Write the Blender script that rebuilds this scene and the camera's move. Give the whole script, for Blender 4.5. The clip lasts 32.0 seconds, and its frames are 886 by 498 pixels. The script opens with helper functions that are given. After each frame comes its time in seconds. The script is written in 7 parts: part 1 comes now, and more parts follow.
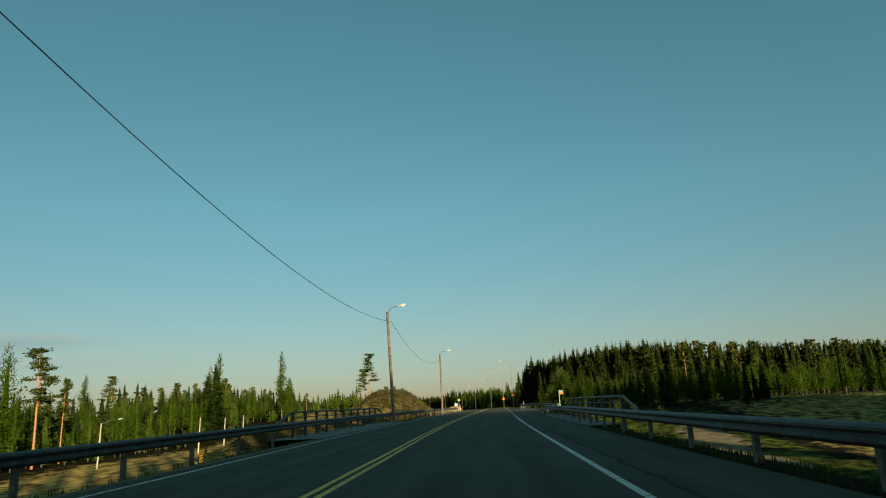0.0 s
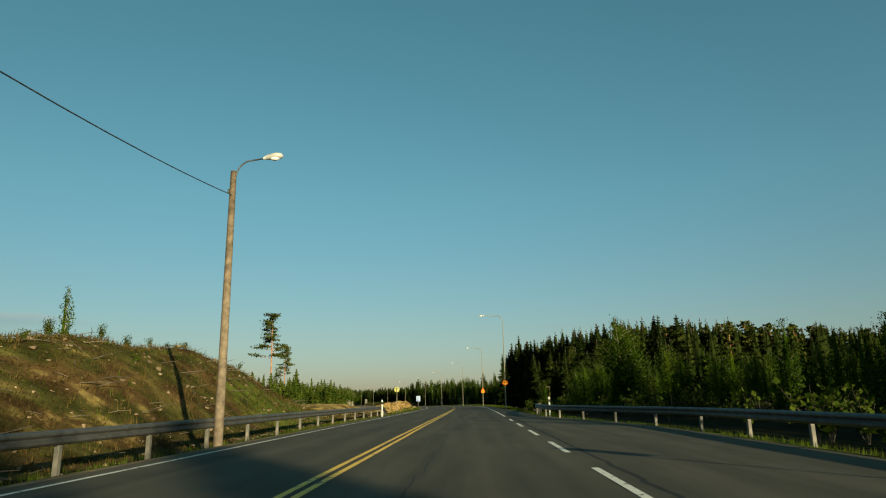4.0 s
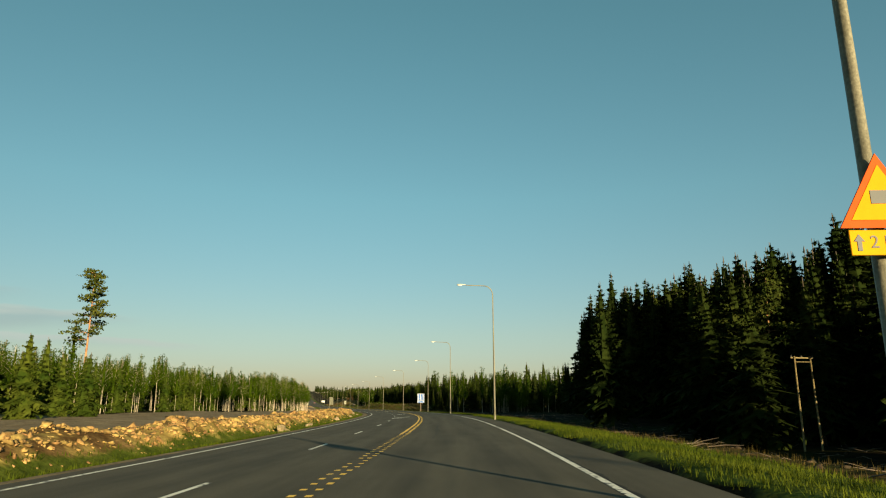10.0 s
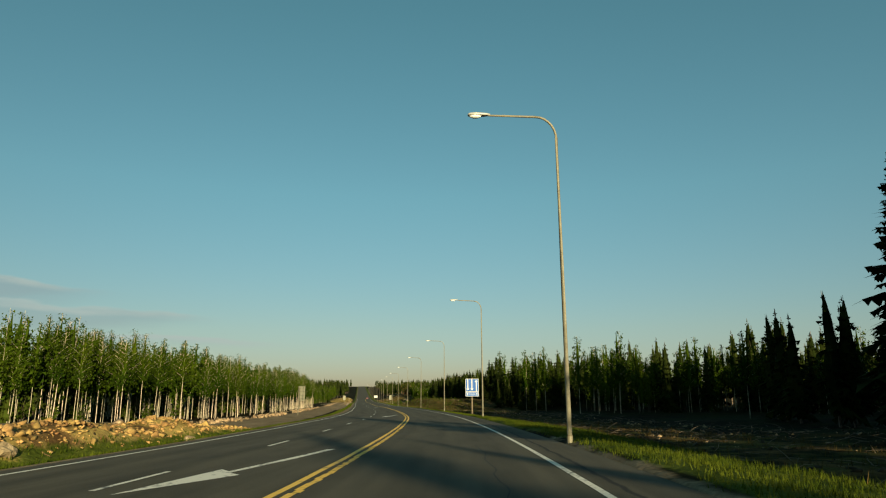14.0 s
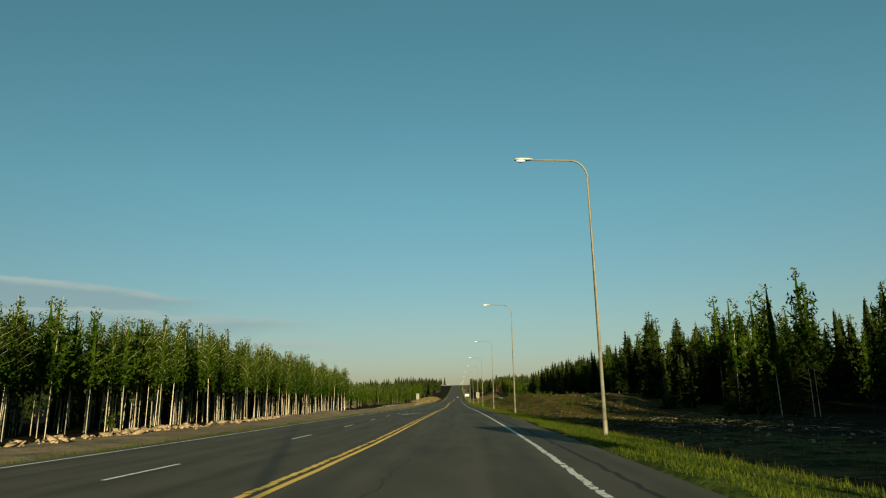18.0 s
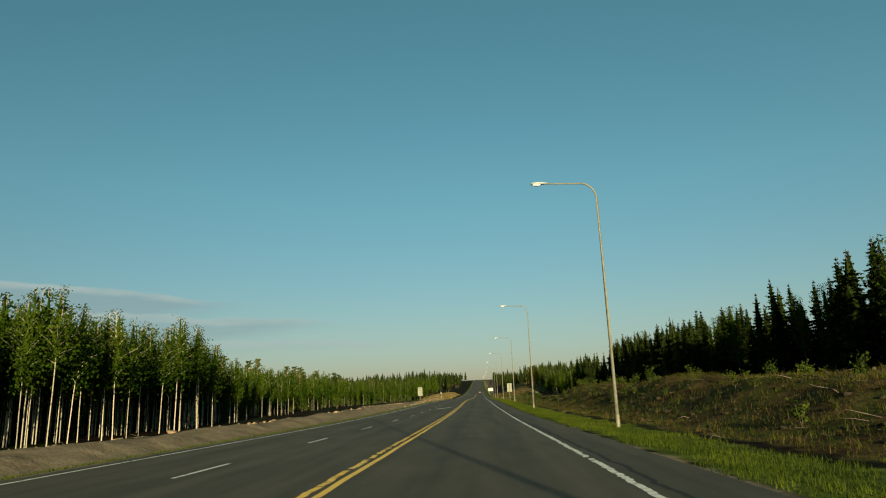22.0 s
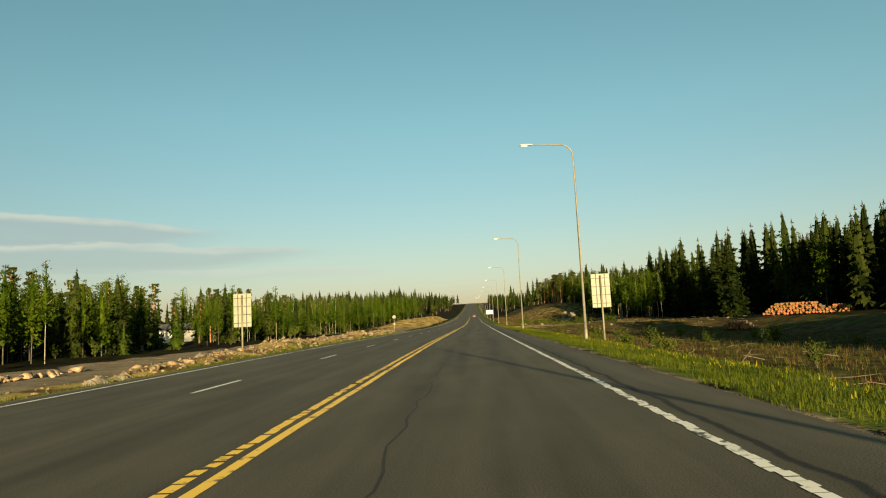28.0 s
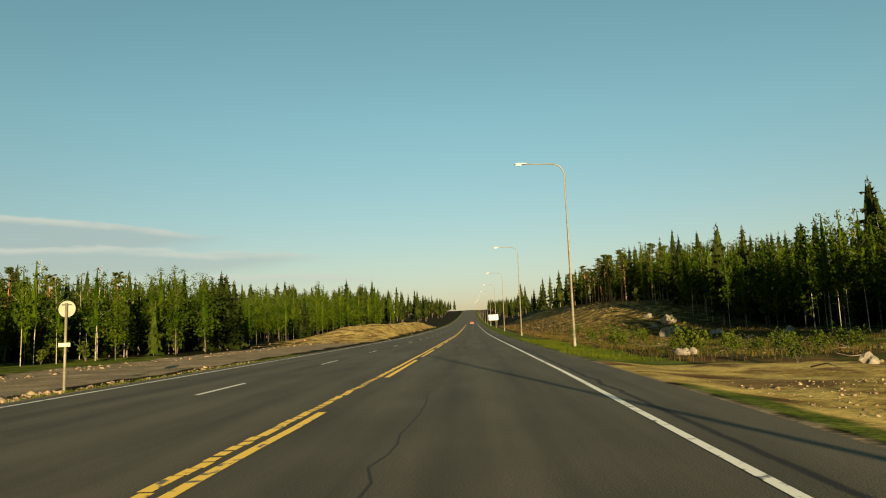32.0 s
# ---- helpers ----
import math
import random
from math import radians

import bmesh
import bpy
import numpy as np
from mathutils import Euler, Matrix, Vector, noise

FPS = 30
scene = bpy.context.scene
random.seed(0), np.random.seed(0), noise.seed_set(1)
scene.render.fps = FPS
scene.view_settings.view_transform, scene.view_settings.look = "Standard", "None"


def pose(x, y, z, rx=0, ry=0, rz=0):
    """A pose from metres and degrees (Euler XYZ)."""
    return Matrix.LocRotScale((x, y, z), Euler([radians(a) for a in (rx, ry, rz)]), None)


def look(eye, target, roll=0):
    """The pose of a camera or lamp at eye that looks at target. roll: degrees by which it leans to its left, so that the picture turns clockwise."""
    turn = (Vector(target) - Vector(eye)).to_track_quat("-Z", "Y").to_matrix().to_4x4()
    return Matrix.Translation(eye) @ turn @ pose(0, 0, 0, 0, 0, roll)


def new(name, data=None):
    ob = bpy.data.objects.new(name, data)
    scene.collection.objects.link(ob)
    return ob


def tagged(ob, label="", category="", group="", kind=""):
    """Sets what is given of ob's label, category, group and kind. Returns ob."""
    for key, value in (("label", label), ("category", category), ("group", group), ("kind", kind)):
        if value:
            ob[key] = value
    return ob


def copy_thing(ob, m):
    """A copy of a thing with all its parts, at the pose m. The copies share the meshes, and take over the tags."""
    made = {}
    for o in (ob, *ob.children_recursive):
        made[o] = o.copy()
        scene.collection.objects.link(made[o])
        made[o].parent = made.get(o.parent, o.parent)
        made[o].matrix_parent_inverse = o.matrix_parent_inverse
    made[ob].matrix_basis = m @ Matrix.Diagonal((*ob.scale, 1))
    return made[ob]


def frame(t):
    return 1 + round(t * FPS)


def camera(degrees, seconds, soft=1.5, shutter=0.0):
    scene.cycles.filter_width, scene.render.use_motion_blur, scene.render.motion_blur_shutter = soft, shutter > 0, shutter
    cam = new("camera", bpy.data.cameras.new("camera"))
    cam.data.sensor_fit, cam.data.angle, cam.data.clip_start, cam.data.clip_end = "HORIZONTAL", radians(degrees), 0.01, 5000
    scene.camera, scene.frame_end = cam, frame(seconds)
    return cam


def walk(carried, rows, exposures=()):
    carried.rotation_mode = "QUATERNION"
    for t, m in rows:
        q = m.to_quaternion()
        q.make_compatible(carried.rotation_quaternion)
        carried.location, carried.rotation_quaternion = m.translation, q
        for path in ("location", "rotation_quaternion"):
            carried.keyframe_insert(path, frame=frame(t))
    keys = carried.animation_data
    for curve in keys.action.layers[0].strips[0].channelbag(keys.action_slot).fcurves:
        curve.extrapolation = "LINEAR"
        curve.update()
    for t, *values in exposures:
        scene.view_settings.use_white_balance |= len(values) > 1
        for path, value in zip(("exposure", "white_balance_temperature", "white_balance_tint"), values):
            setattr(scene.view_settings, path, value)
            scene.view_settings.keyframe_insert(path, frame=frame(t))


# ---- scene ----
cam = camera(68.5, 32.0, soft=1.15)
PATH = [
    (0.0, 0.00, -0.00, 1.24, 103.87, 2.78, -13.21),
    (0.5, 2.95, 10.12, 1.34, 103.31, 2.76, -13.71),
    (1.0, 5.99, 20.26, 1.44, 103.85, 2.23, -14.21),
    (1.5, 9.14, 30.53, 1.53, 103.76, 1.38, -14.95),
    (2.0, 12.49, 40.93, 1.60, 103.55, 1.46, -15.25),
    (2.5, 15.94, 51.41, 1.64, 103.01, 2.18, -15.34),
    (3.0, 19.31, 62.00, 1.69, 103.03, 1.73, -15.74),
    (3.5, 22.79, 72.41, 1.76, 103.14, 1.28, -15.58),
    (4.0, 26.21, 82.86, 1.83, 103.20, 1.04, -15.56),
    (4.5, 29.63, 93.33, 1.89, 103.27, 0.80, -15.57),
    (5.0, 33.06, 103.82, 1.94, 103.33, 0.58, -15.62),
    (5.5, 36.51, 114.35, 1.97, 103.39, 0.37, -15.70),
    (6.0, 39.90, 124.92, 1.99, 103.33, -1.06, -15.78),
    (6.5, 43.26, 135.27, 2.00, 103.56, 0.26, -15.79),
    (7.0, 46.54, 145.34, 2.00, 103.85, -0.44, -15.63),
    (7.5, 49.73, 155.18, 2.02, 102.93, 0.19, -15.22),
    (8.0, 52.87, 164.83, 2.03, 102.77, 0.05, -15.49),
    (8.5, 55.98, 174.41, 2.05, 103.11, 0.30, -14.54),
    (9.0, 58.92, 184.27, 2.06, 102.98, 0.16, -13.43),
    (9.5, 61.74, 194.29, 2.07, 103.14, 0.00, -13.12),
    (10.0, 64.47, 204.52, 2.09, 103.31, 0.07, -12.48),
    (10.5, 67.09, 214.94, 2.09, 102.90, -0.05, -11.93),
    (11.0, 69.61, 225.48, 2.06, 103.00, -0.11, -11.21),
    (11.5, 72.07, 235.98, 2.02, 102.93, -0.52, -10.80),
    (12.0, 74.41, 246.43, 1.99, 103.03, -0.12, -10.01),
    (12.5, 76.63, 256.92, 1.96, 103.00, -0.37, -9.25),
    (13.0, 78.73, 267.53, 1.93, 102.89, -0.23, -8.40),
    (13.5, 80.68, 278.24, 1.89, 102.98, -0.13, -7.60),
    (14.0, 82.41, 288.83, 1.84, 102.94, 0.22, -6.74),
    (14.5, 84.02, 299.43, 1.78, 102.98, 0.57, -5.82),
    (15.0, 85.48, 309.99, 1.68, 102.99, 0.72, -4.87),
    (15.5, 86.77, 320.53, 1.56, 103.00, 0.87, -3.94),
    (16.0, 87.88, 331.11, 1.44, 103.01, 1.02, -3.04),
    (16.5, 88.83, 341.76, 1.35, 103.01, 1.17, -2.16),
    (17.0, 89.54, 352.53, 1.32, 103.17, 1.24, -1.10),
    (17.5, 90.05, 363.38, 1.30, 102.86, 1.04, 0.52),
    (18.0, 90.25, 374.22, 1.28, 102.96, 1.04, 1.74),
    (18.5, 90.30, 385.04, 1.26, 102.86, 0.78, 2.72),
    (19.0, 90.20, 395.83, 1.24, 102.82, 1.07, 3.54),
    (19.5, 90.04, 406.62, 1.23, 102.95, 0.71, 3.81),
    (20.0, 89.90, 417.47, 1.21, 102.95, 1.04, 3.92),
    (20.5, 89.76, 428.29, 1.20, 103.05, 1.27, 3.89),
    (21.0, 89.67, 439.14, 1.18, 102.92, 2.38, 3.89),
    (21.5, 89.61, 450.06, 1.15, 102.77, 2.56, 3.70),
    (22.0, 89.58, 461.02, 1.08, 102.69, 2.28, 3.65),
    (22.5, 89.49, 471.90, 0.99, 102.92, 2.13, 3.81),
    (23.0, 89.31, 482.69, 0.90, 102.67, 1.30, 3.91),
    (23.5, 89.10, 493.49, 0.82, 102.90, 0.97, 3.96),
    (24.0, 88.86, 504.39, 0.74, 102.99, 0.79, 3.79),
    (24.5, 88.70, 515.52, 0.70, 103.19, 1.07, 3.87),
    (25.0, 88.63, 526.76, 0.70, 102.97, 1.56, 3.61),
    (25.5, 88.53, 538.10, 0.75, 102.76, 2.04, 3.46),
    (26.0, 88.42, 549.53, 0.84, 102.55, 2.51, 3.44),
    (26.5, 88.31, 561.01, 0.93, 102.35, 2.97, 3.50),
    (27.0, 88.10, 572.55, 0.99, 100.61, 2.80, 3.32),
    (27.5, 88.01, 583.84, 1.02, 94.87, 2.76, 3.22),
    (28.0, 87.91, 595.03, 1.03, 96.23, 2.88, 3.14),
    (28.5, 87.77, 606.21, 1.04, 96.12, 3.32, 3.34),
    (29.0, 87.68, 617.50, 1.04, 96.69, 3.02, 3.28),
    (29.5, 87.60, 628.89, 1.03, 96.46, 2.92, 3.27),
    (30.0, 87.50, 640.36, 1.00, 96.62, 2.57, 3.31),
    (30.5, 87.45, 651.85, 0.97, 97.12, 2.28, 3.04),
    (31.0, 87.46, 663.34, 0.92, 97.06, 2.43, 3.01),
    (31.5, 87.45, 674.90, 0.87, 96.91, 2.03, 2.89),
    (32.0, 87.42, 686.54, 0.84, 96.90, 2.23, 2.98),
]
EXPOSURES = [(0.0, 1.08, 6500, -8), (1.0, 1.13, 6450, -8), (2.0, 1.05, 6350, -8), (3.0, 1.06, 6300, -8), (6.0, 1.02, 6300, -8), (7.6, 1.04, 6450, -8), (8.8, 1.34, 7050, -2), (10.0, 1.32, 7000, -3), (13.0, 1.15, 6800, -4), (14.5, 1.07, 6650, -6), (17.0, 1.03, 6400, -8), (27.0, 1.03, 6450, -8), (27.7, 1.52, 7350, 0), (29.5, 1.55, 7750, 1), (31.0, 1.49, 7750, 1), (32.0, 1.48, 7600, 2)]
walk(cam, [(t, pose(x, y, z, rx, ry, rz)) for t, x, y, z, rx, ry, rz in PATH], EXPOSURES)

# ---- light ----
# the low evening sun stands behind the road, a little to its right
SUN_AZ, SUN_EL = radians(167.0), radians(10.0)
world = bpy.data.worlds.new("sky_world")
scene.world = world
world.use_nodes = True
wn, wl = world.node_tree.nodes, world.node_tree.links
wn.clear()
w_out, w_bg, w_sky = wn.new("ShaderNodeOutputWorld"), wn.new("ShaderNodeBackground"), wn.new("ShaderNodeTexSky")
w_sky.sky_type, w_sky.sun_disc = "NISHITA", False
w_sky.sun_elevation, w_sky.sun_rotation = SUN_EL, SUN_AZ
w_sky.air_density, w_sky.dust_density, w_sky.ozone_density = 1.0, 0.6, 1.6
w_bg.inputs["Strength"].default_value = 0.05
# evening cloud banks low in the sky ahead and to the left of the road
def sky_math(op, *values):
    node = wn.new("ShaderNodeMath")
    node.operation = op
    for k, value in enumerate(values):
        if isinstance(value, (int, float)):
            node.inputs[k].default_value = value
        else:
            wl.new(value, node.inputs[k])
    return node.outputs["Value"]


def sky_step(value, lo, hi, out_lo=0.0, out_hi=1.0):
    node = wn.new("ShaderNodeMapRange")
    node.interpolation_type = "SMOOTHSTEP"
    for key, v in zip(("From Min", "From Max", "To Min", "To Max"), (lo, hi, out_lo, out_hi)):
        node.inputs[key].default_value = v
    wl.new(value, node.inputs["Value"])
    return node.outputs["Result"]


def sky_noise(scale, size, detail, shift):
    mp, nz = wn.new("ShaderNodeMapping"), wn.new("ShaderNodeTexNoise")
    mp.inputs["Scale"].default_value, mp.inputs["Location"].default_value = scale, shift
    nz.inputs["Scale"].default_value, nz.inputs["Detail"].default_value, nz.inputs["Roughness"].default_value = size, detail, 0.55
    wl.new(w_co.outputs["Generated"], mp.inputs["Vector"])
    wl.new(mp.outputs["Vector"], nz.inputs["Vector"])
    return nz.outputs["Fac"]


w_co, w_sep = wn.new("ShaderNodeTexCoord"), wn.new("ShaderNodeSeparateXYZ")
wl.new(w_co.outputs["Generated"], w_sep.inputs["Vector"])
SKY_X, SKY_Z = w_sep.outputs["X"], w_sep.outputs["Z"]
cloud_fine = sky_noise((1.0, 1.0, 4.0), 9.0, 7.0, (0.3, 0.1, 0.6))
cloud_soft = sky_noise((1.0, 1.0, 6.0), 3.2, 5.0, (1.7, 0.4, 0.2))


def cloud_bank(tip_x, tip_z, rise, full_x, depth, weight):
    """A long bank that thickens away from its tip: how far its body and its sunlit upper rim show."""
    far = sky_step(SKY_X, tip_x, full_x)
    top = sky_math("MULTIPLY_ADD", far, rise, tip_z)
    top = sky_math("MULTIPLY_ADD", sky_math("SUBTRACT", cloud_fine, 0.5), 0.022, top)
    under = sky_math("SUBTRACT", top, SKY_Z)
    here = sky_step(SKY_X, tip_x + 0.02, tip_x - 0.10)
    low = sky_math("SUBTRACT", under, sky_math("MULTIPLY_ADD", far, depth * 0.8, depth * 0.2))
    body = sky_math("MULTIPLY", sky_step(under, 0.0, 0.005), sky_step(low, 0.012, -0.012))
    body = sky_math("MULTIPLY", sky_math("MULTIPLY", body, here), sky_step(cloud_soft, 0.26, 0.5, 0.45 * weight, weight))
    rim = sky_math("MULTIPLY", sky_step(under, -0.001, 0.003), sky_step(under, 0.013, 0.004))
    rim = sky_math("MULTIPLY", sky_math("MULTIPLY", rim, here), sky_step(cloud_soft, 0.40, 0.56, 0.1, 0.75))
    return body, rim


banks = [cloud_bank(-0.34, 0.146, 0.020, -0.60, 0.060, 0.62), cloud_bank(-0.21, 0.118, 0.008, -0.45, 0.040, 0.5), cloud_bank(-0.12, 0.080, 0.008, -0.3, 0.010, 0.3)]
cloud_body, cloud_rim = banks[0]
for body, rim in banks[1:]:
    cloud_body, cloud_rim = sky_math("MAXIMUM", cloud_body, body), sky_math("MAXIMUM", cloud_rim, rim)
w_mix, w_rim = wn.new("ShaderNodeMix"), wn.new("ShaderNodeMix")
w_mix.data_type = w_rim.data_type = "RGBA"
w_mix.inputs["B"].default_value, w_rim.inputs["B"].default_value = (2.75, 3.3, 3.75, 1), (4.3, 4.7, 4.8, 1)
wl.new(cloud_body, w_mix.inputs["Factor"])
wl.new(cloud_rim, w_rim.inputs["Factor"])
w_air, w_tint = wn.new("ShaderNodeValToRGB"), wn.new("ShaderNodeMix")   # evening air: dull near the horizon, teal overhead
for k, (pos, colour) in enumerate(((0.0, (0.68, 0.635, 0.90)), (0.10, (0.81, 0.80, 0.865)), (0.30, (0.88, 1.12, 1.05)), (0.75, (0.86, 1.32, 1.10)))):
    el = w_air.color_ramp.elements[k] if k < 2 else w_air.color_ramp.elements.new(pos)
    el.position, el.color = pos, (*colour, 1)
w_tint.data_type, w_tint.blend_type = "RGBA", "MULTIPLY"
w_tint.inputs["Factor"].default_value = 1.0
wl.new(SKY_Z, w_air.inputs["Fac"])
wl.new(w_sky.outputs["Color"], w_tint.inputs["A"])
wl.new(w_air.outputs["Color"], w_tint.inputs["B"])
w_east, w_even = wn.new("ShaderNodeMapRange"), wn.new("ShaderNodeVectorMath")   # a little lighter on the sun's side
for key, value in zip(("From Min", "From Max", "To Min", "To Max"), (-0.6, 0.6, 0.93, 1.16)):
    w_east.inputs[key].default_value = value
w_even.operation = "SCALE"
wl.new(SKY_X, w_east.inputs["Value"])
wl.new(w_tint.outputs["Result"], w_even.inputs[0])
wl.new(w_east.outputs["Result"], w_even.inputs["Scale"])
wl.new(w_even.outputs["Vector"], w_mix.inputs["A"])
wl.new(w_mix.outputs["Result"], w_rim.inputs["A"])
wl.new(w_rim.outputs["Result"], w_bg.inputs["Color"])
wl.new(w_bg.outputs["Background"], w_out.inputs["Surface"])

sun_data = bpy.data.lights.new("sun", "SUN")
sun_data.energy, sun_data.angle, sun_data.color = 5.0, radians(0.6), (1.0, 0.80, 0.54)
sun_pos = Vector((math.sin(SUN_AZ) * math.cos(SUN_EL), math.cos(SUN_AZ) * math.cos(SUN_EL), math.sin(SUN_EL)))
sun = new("sun", sun_data)
sun.matrix_world = look((0, 0, 60), Vector((0, 0, 60)) - sun_pos)

# ---- materials ----
def material(name, base, second, scale=4.0, rough=0.8, metal=0.0, bump=0.0, detail=6.0, fine=0.0, coord="Object", vary=0.0, spread=(0.35, 0.65), island=0.0, through_light=0.0, spec=0.3):
    """A two-colour noise surface with optional finer grain, relief, change from piece to piece and light through leaves."""
    m = bpy.data.materials.new(name)
    m.use_nodes = True
    n, l = m.node_tree.nodes, m.node_tree.links
    b = n["Principled BSDF"]
    co, tex, ramp = n.new("ShaderNodeTexCoord"), n.new("ShaderNodeTexNoise"), n.new("ShaderNodeValToRGB")
    tex.inputs["Scale"].default_value, tex.inputs["Detail"].default_value = scale, detail
    ramp.color_ramp.elements[0].position, ramp.color_ramp.elements[1].position = spread
    ramp.color_ramp.elements[0].color, ramp.color_ramp.elements[1].color = (*base, 1), (*second, 1)
    l.new(co.outputs[coord], tex.inputs["Vector"])
    l.new(tex.outputs["Fac"], ramp.inputs["Fac"])
    colour = ramp.outputs["Color"]
    if fine:
        grain, mix = n.new("ShaderNodeTexNoise"), n.new("ShaderNodeMix")
        grain.inputs["Scale"].default_value, grain.inputs["Detail"].default_value = fine, 4
        mix.data_type, mix.blend_type = "RGBA", "OVERLAY"
        mix.inputs["Factor"].default_value = 0.7
        l.new(co.outputs[coord], grain.inputs["Vector"])
        l.new(colour, mix.inputs["A"])
        l.new(grain.outputs["Fac"], mix.inputs["B"])
        colour = mix.outputs["Result"]
    if vary or island:
        hsv, info = n.new("ShaderNodeHueSaturation"), n.new("ShaderNodeObjectInfo")
        src = info.outputs["Random"]
        if island:
            geo, add = n.new("ShaderNodeNewGeometry"), n.new("ShaderNodeMath")
            add.operation, add.inputs[1].default_value = "MULTIPLY_ADD", island
            l.new(geo.outputs["Random Per Island"], add.inputs[0])
            l.new(src, add.inputs[2])
            src = add.outputs["Value"]
        rng = n.new("ShaderNodeMapRange")
        rng.inputs["From Max"].default_value = 1.0 + island
        rng.inputs["To Min"].default_value, rng.inputs["To Max"].default_value = 1 - vary, 1 + vary
        hue = n.new("ShaderNodeMapRange")
        hue.inputs["From Max"].default_value = 1.0 + island
        hue.inputs["To Min"].default_value, hue.inputs["To Max"].default_value = 0.5 + 0.06 * vary, 0.5 - 0.06 * vary
        l.new(src, rng.inputs["Value"])
        l.new(src, hue.inputs["Value"])
        l.new(rng.outputs["Result"], hsv.inputs["Value"])
        l.new(hue.outputs["Result"], hsv.inputs["Hue"])
        l.new(colour, hsv.inputs["Color"])
        colour = hsv.outputs["Color"]
    l.new(colour, b.inputs["Base Color"])
    b.inputs["Roughness"].default_value, b.inputs["Metallic"].default_value = rough, metal
    b.inputs["Specular IOR Level"].default_value = spec
    if bump:
        bm_node = n.new("ShaderNodeBump")
        bm_node.inputs["Strength"].default_value, bm_node.inputs["Distance"].default_value = min(1.0, bump), 0.04
        l.new((grain if fine else tex).outputs["Fac"], bm_node.inputs["Height"])
        l.new(bm_node.outputs["Normal"], b.inputs["Normal"])
    if through_light:
        tr, mixs = n.new("ShaderNodeBsdfTranslucent"), n.new("ShaderNodeMixShader")
        mixs.inputs["Fac"].default_value = through_light
        l.new(colour, tr.inputs["Color"])
        l.new(b.outputs["BSDF"], mixs.inputs[1])
        l.new(tr.outputs["BSDF"], mixs.inputs[2])
        l.new(mixs.outputs["Shader"], n["Material Output"].inputs["Surface"])
    return m


def asphalt_material():
    """Worn asphalt: u runs along the road in metres, v across it."""
    m = bpy.data.materials.new("asphalt")
    m.use_nodes = True
    n, l = m.node_tree.nodes, m.node_tree.links
    b = n["Principled BSDF"]
    uv, mp, mp2, sep = n.new("ShaderNodeUVMap"), n.new("ShaderNodeMapping"), n.new("ShaderNodeMapping"), n.new("ShaderNodeSeparateXYZ")
    uv.uv_map = "road_uv"
    mp.inputs["Scale"].default_value = (0.05, 1.1, 1)
    mp2.inputs["Scale"].default_value = (0.35, 0.9, 1)
    streak, blot, grain = n.new("ShaderNodeTexNoise"), n.new("ShaderNodeTexNoise"), n.new("ShaderNodeTexNoise")
    streak.inputs["Scale"].default_value, streak.inputs["Detail"].default_value = 1.6, 5
    blot.inputs["Scale"].default_value, blot.inputs["Detail"].default_value = 1.1, 7
    grain.inputs["Scale"].default_value, grain.inputs["Detail"].default_value = 55, 3
    for node, src in ((streak, mp), (blot, mp2)):
        l.new(uv.outputs["UV"], src.inputs["Vector"])
        l.new(src.outputs["Vector"], node.inputs["Vector"])
    l.new(uv.outputs["UV"], grain.inputs["Vector"])
    l.new(uv.outputs["UV"], sep.inputs["Vector"])
    # wheel tracks, 3.6 m apart lane by lane, two to a lane
    wave = n.new("ShaderNodeMath")
    wave.operation = "MULTIPLY_ADD"
    wave.inputs[1].default_value, wave.inputs[2].default_value = 2 * math.pi / 1.75, 1.2
    sine = n.new("ShaderNodeMath")
    sine.operation = "SINE"
    l.new(sep.outputs["Y"], wave.inputs[0])
    l.new(wave.outputs["Value"], sine.inputs[0])
    add, add2, ramp = n.new("ShaderNodeMath"), n.new("ShaderNodeMath"), n.new("ShaderNodeValToRGB")
    add.operation = add2.operation = "MULTIPLY_ADD"
    add.inputs[1].default_value = 0.075
    l.new(sine.outputs["Value"], add.inputs[0])
    l.new(streak.outputs["Fac"], add.inputs[2])
    add2.inputs[1].default_value = 0.6
    l.new(blot.outputs["Fac"], add2.inputs[0])
    l.new(add.outputs["Value"], add2.inputs[2])
    ramp.color_ramp.elements[0].position, ramp.color_ramp.elements[1].position = 0.36, 1.14
    ramp.color_ramp.elements[0].color, ramp.color_ramp.elements[1].color = (0.031, 0.0275, 0.0205, 1), (0.083, 0.072, 0.051, 1)
    l.new(add2.outputs["Value"], ramp.inputs["Fac"])
    mix = n.new("ShaderNodeMix")
    mix.data_type, mix.blend_type = "RGBA", "OVERLAY"
    mix.inputs["Factor"].default_value = 0.8
    l.new(ramp.outputs["Color"], mix.inputs["A"])
    l.new(grain.outputs["Fac"], mix.inputs["B"])
    # the seam of the paving, which wanders beside the edge line
    seam_noise, off, ab, lim = n.new("ShaderNodeTexNoise"), n.new("ShaderNodeMath"), n.new("ShaderNodeMath"), n.new("ShaderNodeMapRange")
    mp3 = n.new("ShaderNodeMapping")
    mp3.inputs["Scale"].default_value = (0.8, 0.0, 1)
    l.new(uv.outputs["UV"], mp3.inputs["Vector"])
    l.new(mp3.outputs["Vector"], seam_noise.inputs["Vector"])
    seam_noise.inputs["Scale"].default_value, seam_noise.inputs["Detail"].default_value = 1.0, 6
    off.operation, off.inputs[1].default_value = "MULTIPLY_ADD", -0.4
    l.new(seam_noise.outputs["Fac"], off.inputs[0])
    l.new(sep.outputs["Y"], off.inputs[2])
